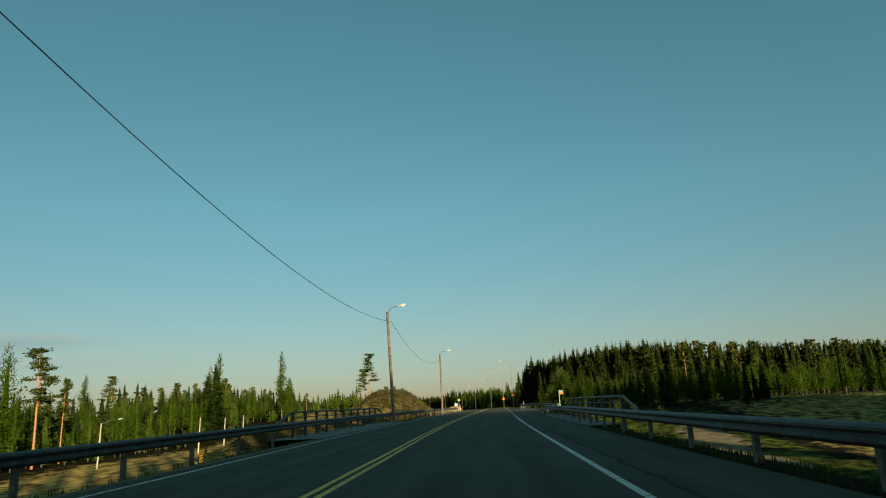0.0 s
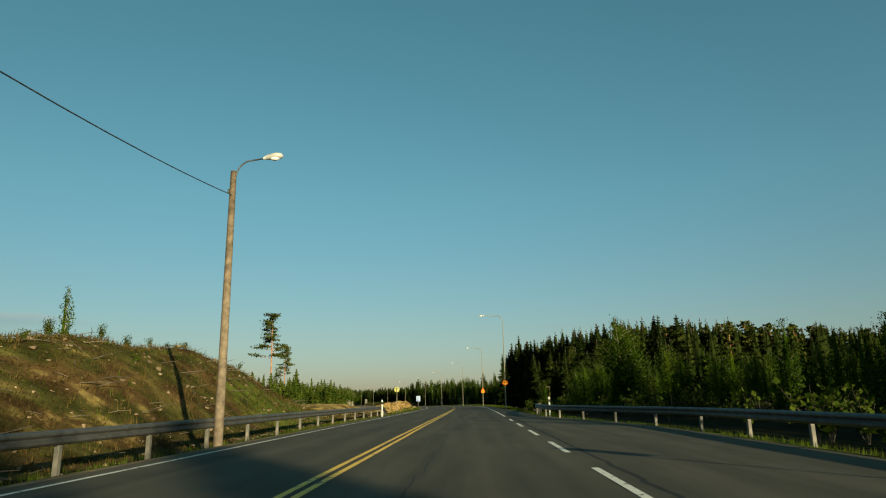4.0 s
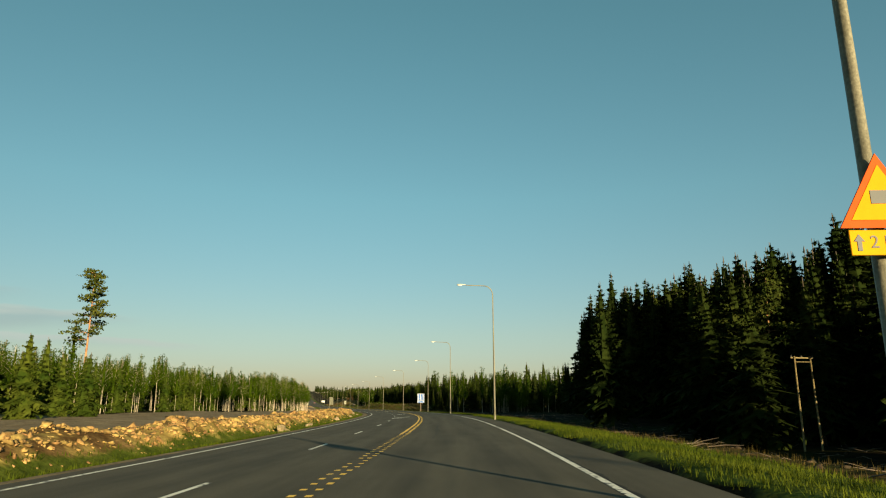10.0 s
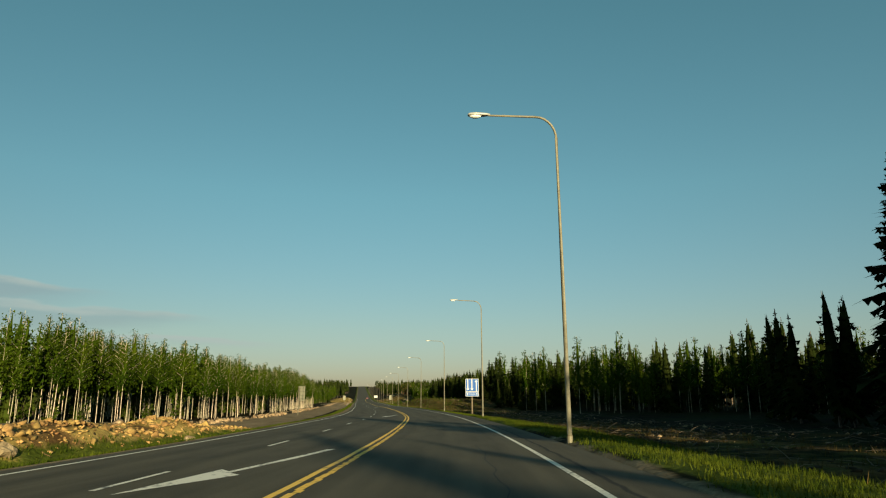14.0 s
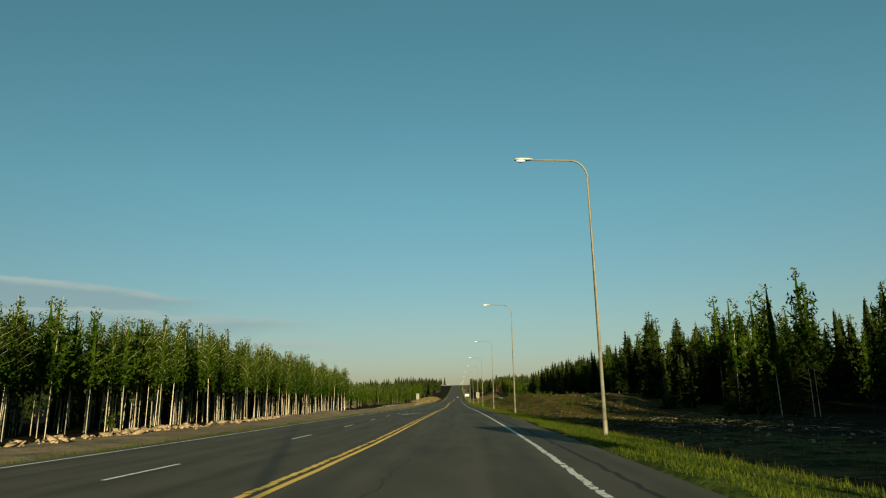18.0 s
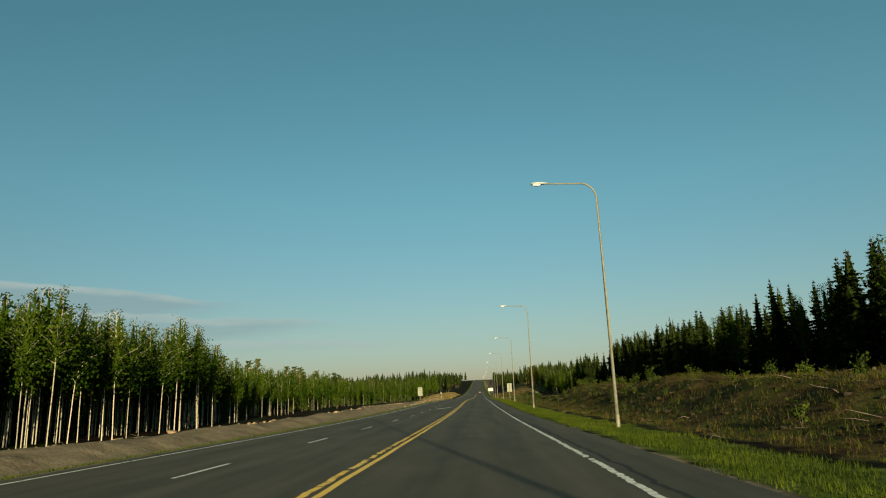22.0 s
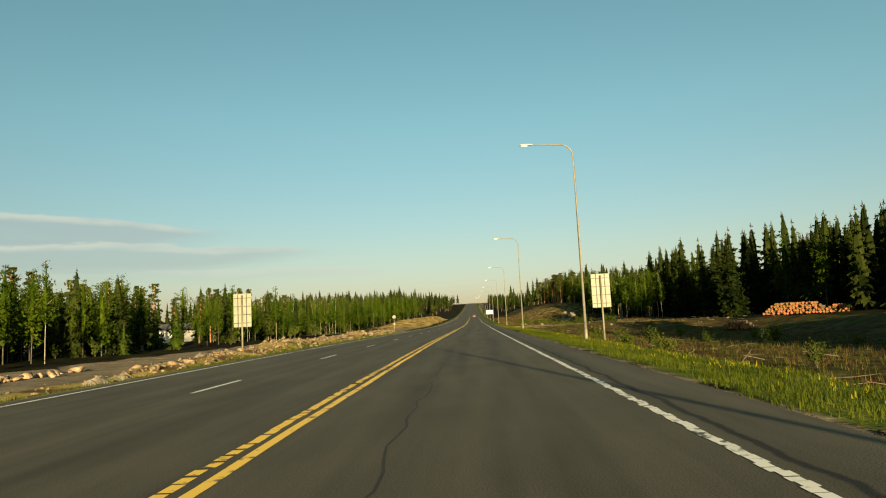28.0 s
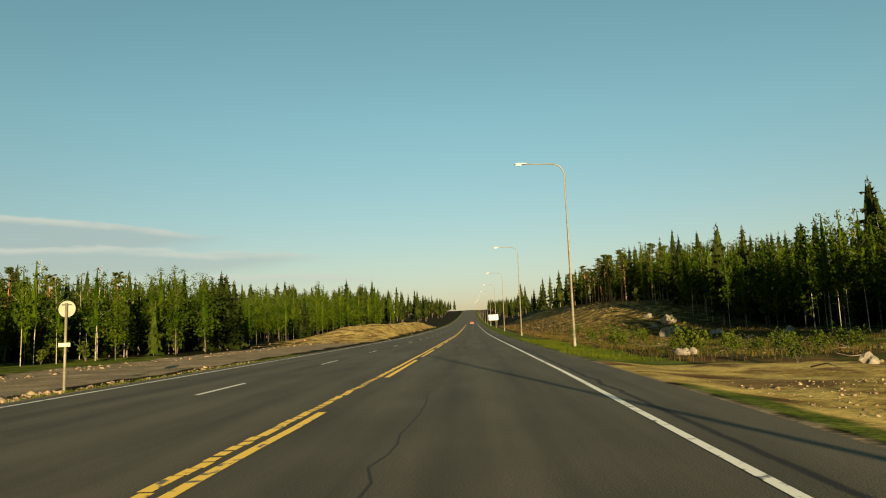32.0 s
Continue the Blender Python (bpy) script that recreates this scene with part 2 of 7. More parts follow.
    shift = n.new("ShaderNodeMath")
    shift.operation, shift.inputs[1].default_value = "SUBTRACT", 2.38
    l.new(off.outputs["Value"], shift.inputs[0])
    ab.operation = "ABSOLUTE"
    l.new(shift.outputs["Value"], ab.inputs[0])
    lim.inputs["From Min"].default_value, lim.inputs["From Max"].default_value = 0.03, 0.07
    lim.inputs["To Min"].default_value, lim.inputs["To Max"].default_value = 0.85, 0.0
    l.new(ab.outputs["Value"], lim.inputs["Value"])
    dark = n.new("ShaderNodeMix")
    dark.data_type = "RGBA"
    dark.inputs["B"].default_value = (0.012, 0.012, 0.013, 1)
    l.new(lim.outputs["Result"], dark.inputs["Factor"])
    l.new(mix.outputs["Result"], dark.inputs["A"])
    l.new(dark.outputs["Result"], b.inputs["Base Color"])
    b.inputs["Roughness"].default_value = 0.88
    b.inputs["Specular IOR Level"].default_value = 0.14
    bmp = n.new("ShaderNodeBump")
    bmp.inputs["Strength"].default_value, bmp.inputs["Distance"].default_value = 0.5, 0.01
    l.new(grain.outputs["Fac"], bmp.inputs["Height"])
    l.new(bmp.outputs["Normal"], b.inputs["Normal"])
    return m


def paint_material(name, colour, wear):
    """Road paint that has worn through to the asphalt in spots and bars."""
    m = bpy.data.materials.new(name)
    m.use_nodes = True
    n, l = m.node_tree.nodes, m.node_tree.links
    b = n["Principled BSDF"]
    co, tex, ramp, big = n.new("ShaderNodeTexCoord"), n.new("ShaderNodeTexNoise"), n.new("ShaderNodeValToRGB"), n.new("ShaderNodeTexNoise")
    tex.inputs["Scale"].default_value, tex.inputs["Detail"].default_value = 7, 8
    big.inputs["Scale"].default_value, big.inputs["Detail"].default_value = 0.35, 3
    add = n.new("ShaderNodeMath")
    add.operation, add.inputs[1].default_value = "MULTIPLY_ADD", 0.6
    ramp.color_ramp.elements[0].position, ramp.color_ramp.elements[1].position = wear, wear + 0.1
    ramp.color_ramp.elements[0].color, ramp.color_ramp.elements[1].color = (0.06, 0.057, 0.052, 1), (*colour, 1)
    l.new(co.outputs["Object"], tex.inputs["Vector"])
    l.new(co.outputs["Object"], big.inputs["Vector"])
    l.new(big.outputs["Fac"], add.inputs[0])
    l.new(tex.outputs["Fac"], add.inputs[2])
    l.new(add.outputs["Value"], ramp.inputs["Fac"])
    l.new(ramp.outputs["Color"], b.inputs["Base Color"])
    b.inputs["Roughness"].default_value = 0.7
    return m


def ground_material():
    """Soil, sand, grass and forest litter, mixed by the kind of ground cover (red: grass, green: sand, blue: gravel, alpha: brown brush)."""
    m = bpy.data.materials.new("ground_cover")
    m.use_nodes = True
    n, l = m.node_tree.nodes, m.node_tree.links
    b = n["Principled BSDF"]
    geo, att, sep = n.new("ShaderNodeNewGeometry"), n.new("ShaderNodeAttribute"), n.new("ShaderNodeSeparateColor")
    att.attribute_name = "cover"
    l.new(att.outputs["Color"], sep.inputs["Color"])
    big, mid, small = n.new("ShaderNodeTexNoise"), n.new("ShaderNodeTexNoise"), n.new("ShaderNodeTexNoise")
    for node, scale, detail in ((big, 0.09, 5), (mid, 0.8, 7), (small, 9, 6)):
        node.inputs["Scale"].default_value, node.inputs["Detail"].default_value = scale, detail
        l.new(geo.outputs["Position"], node.inputs["Vector"])

    def two(src, a, c, lo=0.38, hi=0.62):
        r = n.new("ShaderNodeValToRGB")
        r.color_ramp.elements[0].position, r.color_ramp.elements[1].position = lo, hi
        r.color_ramp.elements[0].color, r.color_ramp.elements[1].color = (*a, 1), (*c, 1)
        l.new(src.outputs["Fac"], r.inputs["Fac"])
        return r.outputs["Color"]

    def over(a, c, fac):
        x = n.new("ShaderNodeMix")
        x.data_type = "RGBA"
        l.new(fac, x.inputs["Factor"])
        l.new(a, x.inputs["A"])
        l.new(c, x.inputs["B"])
        return x.outputs["Result"]

    def frayed_alpha():
        return frayed_from(att.outputs["Alpha"])

    def frayed(channel):
        return frayed_from(sep.outputs[channel])

    def frayed_from(socket):
        """The mask with a ragged edge."""
        x, r = n.new("ShaderNodeMath"), n.new("ShaderNodeMapRange")
        x.operation = "ADD"
        l.new(socket, x.inputs[0])
        l.new(mid.outputs["Fac"], x.inputs[1])
        r.inputs["From Min"].default_value, r.inputs["From Max"].default_value = 0.85, 1.1
        l.new(x.outputs["Value"], r.inputs["Value"])
        return r.outputs["Result"]

    # litter is near black: the deep shade of hollow and wood is coloured in
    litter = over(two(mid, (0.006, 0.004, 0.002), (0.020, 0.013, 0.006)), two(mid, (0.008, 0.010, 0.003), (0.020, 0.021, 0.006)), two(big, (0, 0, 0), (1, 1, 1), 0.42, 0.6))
    patch = n.new("ShaderNodeTexNoise")
    patch.inputs["Scale"].default_value, patch.inputs["Detail"].default_value = 0.42, 6
    l.new(geo.outputs["Position"], patch.inputs["Vector"])
    sand = over(two(mid, (0.185, 0.122, 0.036), (0.37, 0.265, 0.085), 0.36, 0.58), two(mid, (0.075, 0.042, 0.017), (0.16, 0.10, 0.04)), two(patch, (0, 0, 0), (1, 1, 1), 0.52, 0.6))
    gravel = two(mid, (0.13, 0.098, 0.062), (0.23, 0.175, 0.112), 0.3, 0.7)
    grass = two(mid, (0.046, 0.060, 0.009), (0.092, 0.106, 0.018))
    brush = over(two(mid, (0.036, 0.022, 0.009), (0.10, 0.062, 0.024)), two(mid, (0.030, 0.030, 0.008), (0.075, 0.066, 0.019)), two(patch, (0, 0, 0), (1, 1, 1), 0.44, 0.56))
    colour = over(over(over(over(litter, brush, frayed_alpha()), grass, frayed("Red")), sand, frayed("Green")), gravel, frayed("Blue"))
    mix = n.new("ShaderNodeMix")
    mix.data_type, mix.blend_type = "RGBA", "OVERLAY"
    mix.inputs["Factor"].default_value = 0.8
    l.new(colour, mix.inputs["A"])
    l.new(small.outputs["Fac"], mix.inputs["B"])
    l.new(mix.outputs["Result"], b.inputs["Base Color"])
    b.inputs["Roughness"].default_value, b.inputs["Specular IOR Level"].default_value = 0.95, 0.02
    bmp = n.new("ShaderNodeBump")
    bmp.inputs["Strength"].default_value, bmp.inputs["Distance"].default_value = 0.9, 0.12
    l.new(mid.outputs["Fac"], bmp.inputs["Height"])
    bmp2 = n.new("ShaderNodeBump")
    bmp2.inputs["Strength"].default_value, bmp2.inputs["Distance"].default_value = 0.7, 0.03
    l.new(small.outputs["Fac"], bmp2.inputs["Height"])
    l.new(bmp.outputs["Normal"], bmp2.inputs["Normal"])
    l.new(bmp2.outputs["Normal"], b.inputs["Normal"])
    return m


M_ASPHALT = asphalt_material()
M_WHITE = paint_material("white_road_paint", (0.66, 0.62, 0.53), 0.63)
M_YELLOW = paint_material("yellow_road_paint", (0.78, 0.47, 0.05), 0.61)
M_GROUND = ground_material()


def sign_sheet_material():
    """Blue sign sheeting under a clear gloss, a little wavy, so that a low sun glares in it from one side."""
    m = material("blue_gloss_sheet", (0.013, 0.062, 0.23), (0.02, 0.085, 0.29), 1.2, 0.155, spec=0.11)
    n, l = m.node_tree.nodes, m.node_tree.links
    co, wave, bump = n.new("ShaderNodeTexCoord"), n.new("ShaderNodeTexNoise"), n.new("ShaderNodeBump")
    wave.inputs["Scale"].default_value, wave.inputs["Detail"].default_value = 1.7, 3.0
    bump.inputs["Strength"].default_value, bump.inputs["Distance"].default_value = 0.26, 0.05
    l.new(co.outputs["Object"], wave.inputs["Vector"])
    l.new(wave.outputs["Fac"], bump.inputs["Height"])
    l.new(bump.outputs["Normal"], n["Principled BSDF"].inputs["Normal"])
    return m


M_SHEET = sign_sheet_material()
M_STEEL = material("galvanised_steel", (0.05, 0.049, 0.046), (0.09, 0.088, 0.082), 3, 0.55, 0.35, 0.15, fine=40)
M_POLE = material("pale_galvanised_pole", (0.13, 0.115, 0.078), (0.20, 0.18, 0.125), 2, 0.6, 0.15, 0.1, fine=30)
M_LAMPHEAD = material("grey_lamp_housing", (0.32, 0.31, 0.28), (0.42, 0.41, 0.37), 6, 0.45, 0.1)
M_LAMPGLASS = material("clear_lamp_bowl", (0.62, 0.64, 0.62), (0.72, 0.73, 0.7), 6, 0.15)
M_TIMBER = material("tarred_timber", (0.10, 0.075, 0.05), (0.2, 0.15, 0.1), 5, 0.85, 0, 0.5, fine=60)
M_GREYWOOD = material("weathered_timber", (0.36, 0.3, 0.22), (0.52, 0.45, 0.33), 7, 0.85, 0, 0.4, fine=60)
M_FRAMEWOOD = material("yellowed_timber", (0.12, 0.085, 0.035), (0.22, 0.165, 0.075), 7, 0.85, 0, 0.4, fine=60)
M_POSTPAINT = material("grey_rail_post", (0.10, 0.092, 0.076), (0.17, 0.15, 0.12), 5, 0.7, 0, 0.1)
M_SIGNBACK = material("dull_aluminium_sign_back", (0.20, 0.195, 0.14), (0.25, 0.24, 0.175), 3, 0.6, 0.1, 0.05)
M_SIGNGREY = material("grey_sign_frame", (0.04, 0.04, 0.032), (0.07, 0.068, 0.055), 3, 0.55, 0.3)
M_BLUE = material("blue_sign_sheet", (0.015, 0.075, 0.27), (0.022, 0.095, 0.32), 3, 0.55, 0, 0, spec=0.2)
M_SIGNWHITE = material("white_sign_sheet", (0.40, 0.40, 0.37), (0.46, 0.46, 0.43), 3, 0.5, 0, 0, spec=0.3)
M_PALEYELLOW = material("faded_yellow_plate", (0.30, 0.29, 0.075), (0.36, 0.34, 0.10), 3, 0.55)
M_SIGNYELLOW = material("yellow_sign_sheet", (0.52, 0.215, 0.006), (0.58, 0.245, 0.008), 3, 0.65, spec=0.06)
M_SIGNRED = material("red_sign_border", (0.46, 0.06, 0.010), (0.52, 0.075, 0.013), 3, 0.65, spec=0.06)
M_BLACK = material("black_sign_print", (0.015, 0.015, 0.015), (0.025, 0.025, 0.025), 3, 0.5)
M_WIRE = material("black_cable", (0.015, 0.015, 0.015), (0.03, 0.03, 0.03), 3, 0.6)
M_CONCRETE = material("bridge_concrete", (0.13, 0.125, 0.11), (0.22, 0.21, 0.19), 1.2, 0.9, 0, 0.3, fine=20)
M_STONE = material("field_stone", (0.10, 0.085, 0.062), (0.21, 0.175, 0.13), 2.5, 0.9, 0, 0.6, fine=14, vary=0.25)
M_SANDROCK = material("sandy_rock", (0.17, 0.125, 0.068), (0.27, 0.205, 0.12), 2.5, 0.9, 0, 0.8, fine=14, vary=0.2)
M_CLOD = material("sandy_clod", (0.10, 0.058, 0.018), (0.33, 0.225, 0.072), 1.6, 0.95, 0, 0.9, fine=10, vary=0.45, island=1.0)
M_STUMP = material("torn_root_wood", (0.14, 0.09, 0.05), (0.34, 0.24, 0.14), 3, 0.95, 0, 0.9, fine=12, vary=0.3, island=1.0)
M_SOIL = material("brown_soil_clod", (0.085, 0.058, 0.034), (0.24, 0.17, 0.10), 2.2, 0.95, 0, 0.9, fine=11, vary=0.3, island=1.0)
# dark soil, taken darker still so its colour holds the bank's and hollow's shade
M_DARKSOIL_SHADE = material("dark_soil_shade_clod", (0.016, 0.011, 0.006), (0.05, 0.032, 0.016), 2.2, 0.95, 0, 0.9, fine=11, vary=0.3, island=1.0)
M_TAR = material("dark_crack", (0.010, 0.010, 0.010), (0.02, 0.019, 0.018), 4, 0.9)
M_SPRUCE = material("spruce_needles", (0.007, 0.012, 0.003), (0.021, 0.029, 0.006), 0.3, 0.88, vary=0.45, island=1.0, through_light=0.05, spec=0.01)
M_PINE = material("pine_needles", (0.020, 0.030, 0.006), (0.055, 0.062, 0.013), 0.4, 0.85, vary=0.35, island=1.0, through_light=0.06, spec=0.01)
M_YOUNG = material("young_needles", (0.022, 0.036, 0.005), (0.062, 0.076, 0.012), 0.4, 0.85, vary=0.35, island=1.0, through_light=0.08, spec=0.01)
M_BIRCH = material("birch_leaves", (0.018, 0.035, 0.003), (0.045, 0.066, 0.005), 0.3, 0.8, vary=0.4, island=1.0, through_light=0.12, spec=0.01)
M_BUSH = material("willow_leaves", (0.026, 0.042, 0.005), (0.062, 0.080, 0.011), 0.5, 0.8, vary=0.4, island=1.0, through_light=0.2, spec=0.01)
M_BIRCHBARK = material("birch_bark", (0.42, 0.35, 0.25), (0.07, 0.055, 0.04), 3.2, 0.8, 0, 0.2, vary=0.3, spread=(0.52, 0.70))
M_SPRUCEBARK = material("spruce_bark", (0.085, 0.06, 0.042), (0.17, 0.125, 0.09), 4, 0.9, 0, 0.6, vary=0.2)
M_GREYBARK = material("grey_green_bark", (0.05, 0.044, 0.028), (0.12, 0.10, 0.065), 4, 0.9, 0, 0.4, vary=0.25)
M_PINEBARK = material("pine_bark", (0.20, 0.095, 0.04), (0.36, 0.19, 0.09), 3, 0.9, 0, 0.5, vary=0.2)
M_BLADE = material("verge_grass_blades", (0.034, 0.052, 0.006), (0.076, 0.093, 0.011), 0.5, 0.75, vary=0.35, island=1.0, through_light=0.35, spec=0.01)
M_FLOWER = material("dandelion_yellow", (0.15, 0.135, 0.012), (0.27, 0.22, 0.018), 0.5, 0.75, vary=0.3, island=1.0, through_light=0.3, spec=0.01)
M_DRYBLADE = material("dry_grass_blades", (0.045, 0.032, 0.010), (0.11, 0.076, 0.025), 0.5, 0.75, vary=0.3, island=1.0, through_light=0.2, spec=0.01)
M_TWIG = material("grey_branch_litter", (0.06, 0.045, 0.032), (0.15, 0.115, 0.08), 2, 0.9, vary=0.35, island=1.0)
M_LOGEND = material("fresh_log_end", (0.11, 0.045, 0.014), (0.30, 0.135, 0.042), 8, 0.85, vary=0.5)
M_HOUSE = material("white_board_wall", (0.6, 0.57, 0.5), (0.7, 0.67, 0.6), 2, 0.7, 0, 0.1)
M_ROOF = material("dark_roof", (0.05, 0.045, 0.045), (0.09, 0.08, 0.075), 3, 0.7)
M_GLASS = material("dark_window_glass", (0.02, 0.025, 0.03), (0.03, 0.035, 0.04), 2, 0.1, spec=0.6)
M_RED = material("red_car_paint", (0.10, 0.014, 0.014), (0.12, 0.017, 0.014), 2, 0.35, spec=0.4)
M_TYRE = material("black_rubber", (0.015, 0.015, 0.015), (0.03, 0.03, 0.03), 8, 0.9)
M_TAIL = material("red_tail_lamp", (0.25, 0.012, 0.01), (0.3, 0.016, 0.01), 2, 0.3)

# ---- the road's line, and places along it ----
ROAD = [(-35.17, -114.73, 0), (-23.44, -76.49, 0), (-11.72, -38.24, 0), (0, 0, 0), (11.70, 38.25, 0.30), (24.05, 76.30, 0.54),
        (36.47, 114.32, 0.69), (48.82, 152.36, 0.78), (60.54, 190.61, 0.81), (70.43, 229.36, 0.78), (78.74, 268.48, 0.66),
        (85.04, 307.98, 0.42), (89.00, 347.77, 0.17), (90.16, 387.75, 0.02), (89.80, 427.75, -0.07), (89.46, 467.75, -0.25),
        (88.87, 507.74, -0.48), (88.42, 547.74, -0.47), (87.98, 587.74, -0.27), (87.61, 627.74, -0.25), (87.45, 667.73, -0.34),
        (87.26, 707.73, -0.40), (86.96, 747.73, -0.40), (86.67, 787.73, -0.30)]
_a = np.array(ROAD, float)
_far = [(86.4 - 0.0075 * (y - 827), y, z) for y, z in ((860, 0.4), (950, 1.6), (1050, 3.6), (1180, 7.2), (1320, 12.0), (1480, 18.0), (1660, 24.5), (1850, 30.0), (2100, 33.0))]
_back = [tuple(_a[0] - k * (_a[1] - _a[0])) for k in (9, 6, 3, 1)]
_a = np.array([*_back, *map(tuple, _a), *_far])


def _dense(p, step=2.0):
    """A smooth curve through the nodes, resampled evenly along its length."""
    q = np.vstack([2 * p[0] - p[1], p, 2 * p[-1] - p[-2]])
    out = []
    for i in range(1, len(q) - 2):
        k0, k1, k2, k3 = q[i - 1:i + 3]
        d1, d2, d3 = (max(1e-6, np.linalg.norm(b - a) ** 0.5) for a, b in ((k0, k1), (k1, k2), (k2, k3)))
        m1 = (k1 - k0) / d1 - (k2 - k0) / (d1 + d2) + (k2 - k1) / d2
        m2 = (k2 - k1) / d2 - (k3 - k1) / (d2 + d3) + (k3 - k2) / d3
        m1, m2 = m1 * d2, m2 * d2
        for u in np.linspace(0, 1, 24, endpoint=False):
            out.append((2 * u**3 - 3 * u**2 + 1) * k1 + (u**3 - 2 * u**2 + u) * m1 + (-2 * u**3 + 3 * u**2) * k2 + (u**3 - u**2) * m2)
    out = np.array(out)
    ln = np.r_[0, np.cumsum(np.hypot(*np.diff(out[:, :2], axis=0).T))]
    even = np.arange(0, ln[-1], step)
    return np.stack([np.interp(even, ln, out[:, j]) for j in range(3)], 1), even


LINE, LINE_S = _dense(_a)
LINE_S = LINE_S - np.interp(0.0, LINE[:, 1], LINE_S)
_t = np.gradient(LINE[:, :2], axis=0)
_t /= np.linalg.norm(_t, axis=1)[:, None]


def ramp(a, b, x):
    u = np.clip((np.asarray(x, float) - a) / (b - a), 0, 1)
    return u * u * (3 - 2 * u)


def hump(a, b, c, d, x):
    return ramp(a, b, x) * (1 - ramp(c, d, x))


def bank(s):
    """How far the road leans into its bend: rise per metre to the right."""
    return 0.010 * hump(110, 195, 225, 355, s)


def drift(s):
    """How far the lane wanders across its line."""
    return np.interp(s, (0, 60, 150, 200, 235, 265, 290, 345, 396, 418, 440, 470, 530, 600, 650, 700, 715), (-0.25, -0.1, 0.08, 0.22, 0.30, 0.28, 0.12, -0.30, -0.28, -0.16, 0.02, 0.0, 0.22, 0.1, 0.0, -0.04, 0.1))


def at(s, d, up=0.0):
    """World places s metres along the road, d metres to its right and up above its surface; arrays or numbers."""
    s, d = np.asarray(s, float), np.asarray(d, float)
    x, y, z, tx, ty = (np.interp(s, LINE_S, c) for c in (LINE[:, 0], LINE[:, 1], LINE[:, 2], _t[:, 0], _t[:, 1]))
    return np.stack(np.broadcast_arrays(x + d * ty, y - d * tx, z + bank(s) * np.clip(d, -9, 4.5) + up), -1)


def along(s):
    """The road's heading at s, as a turn about z in degrees (0: towards +y)."""
    return math.degrees(math.atan2(-np.interp(s, LINE_S, _t[:, 0]), np.interp(s, LINE_S, _t[:, 1])))


def road_frame(x, y):
    """s and d of world places."""
    s = np.interp(y, LINE[:, 1], LINE_S)
    for _ in range(4):
        px, py, tx, ty = (np.interp(s, LINE_S, c) for c in (LINE[:, 0], LINE[:, 1], _t[:, 0], _t[:, 1]))
        s = s + (x - px) * tx + (y - py) * ty
    px, py, tx, ty = (np.interp(s, LINE_S, c) for c in (LINE[:, 0], LINE[:, 1], _t[:, 0], _t[:, 1]))
    return s, (x - px) * ty - (y - py) * tx


def wob(x, y, seed=0.0):
    """Cheap smooth unevenness between -1 and 1."""
    return (np.sin(x * 0.83 + 1.3 * np.sin(y * 0.41 + seed)) + np.sin(y * 0.71 + 1.7 * np.sin(x * 0.53 + 2 * seed)) + 0.6 * np.sin(x * 2.1 - y * 1.7 + seed)) / 2.6


YEL, RWHITE = -2.5, 2.2                      # centre line, right edge line


def left_line(s): return np.interp(s, (150, 204, 228, 250, 292, 325, 350), (-6.85, -7.15, -7.6, -7.85, -8.38, -8.8, -9.45)) + drift(s)
def left_edge(s): return left_line(s) - 0.55
def right_edge(s): return 4.6 - 0.95 * ramp(135, 185, s) + drift(s) + 3.2 * hump(62, 92, 112, 138, s)


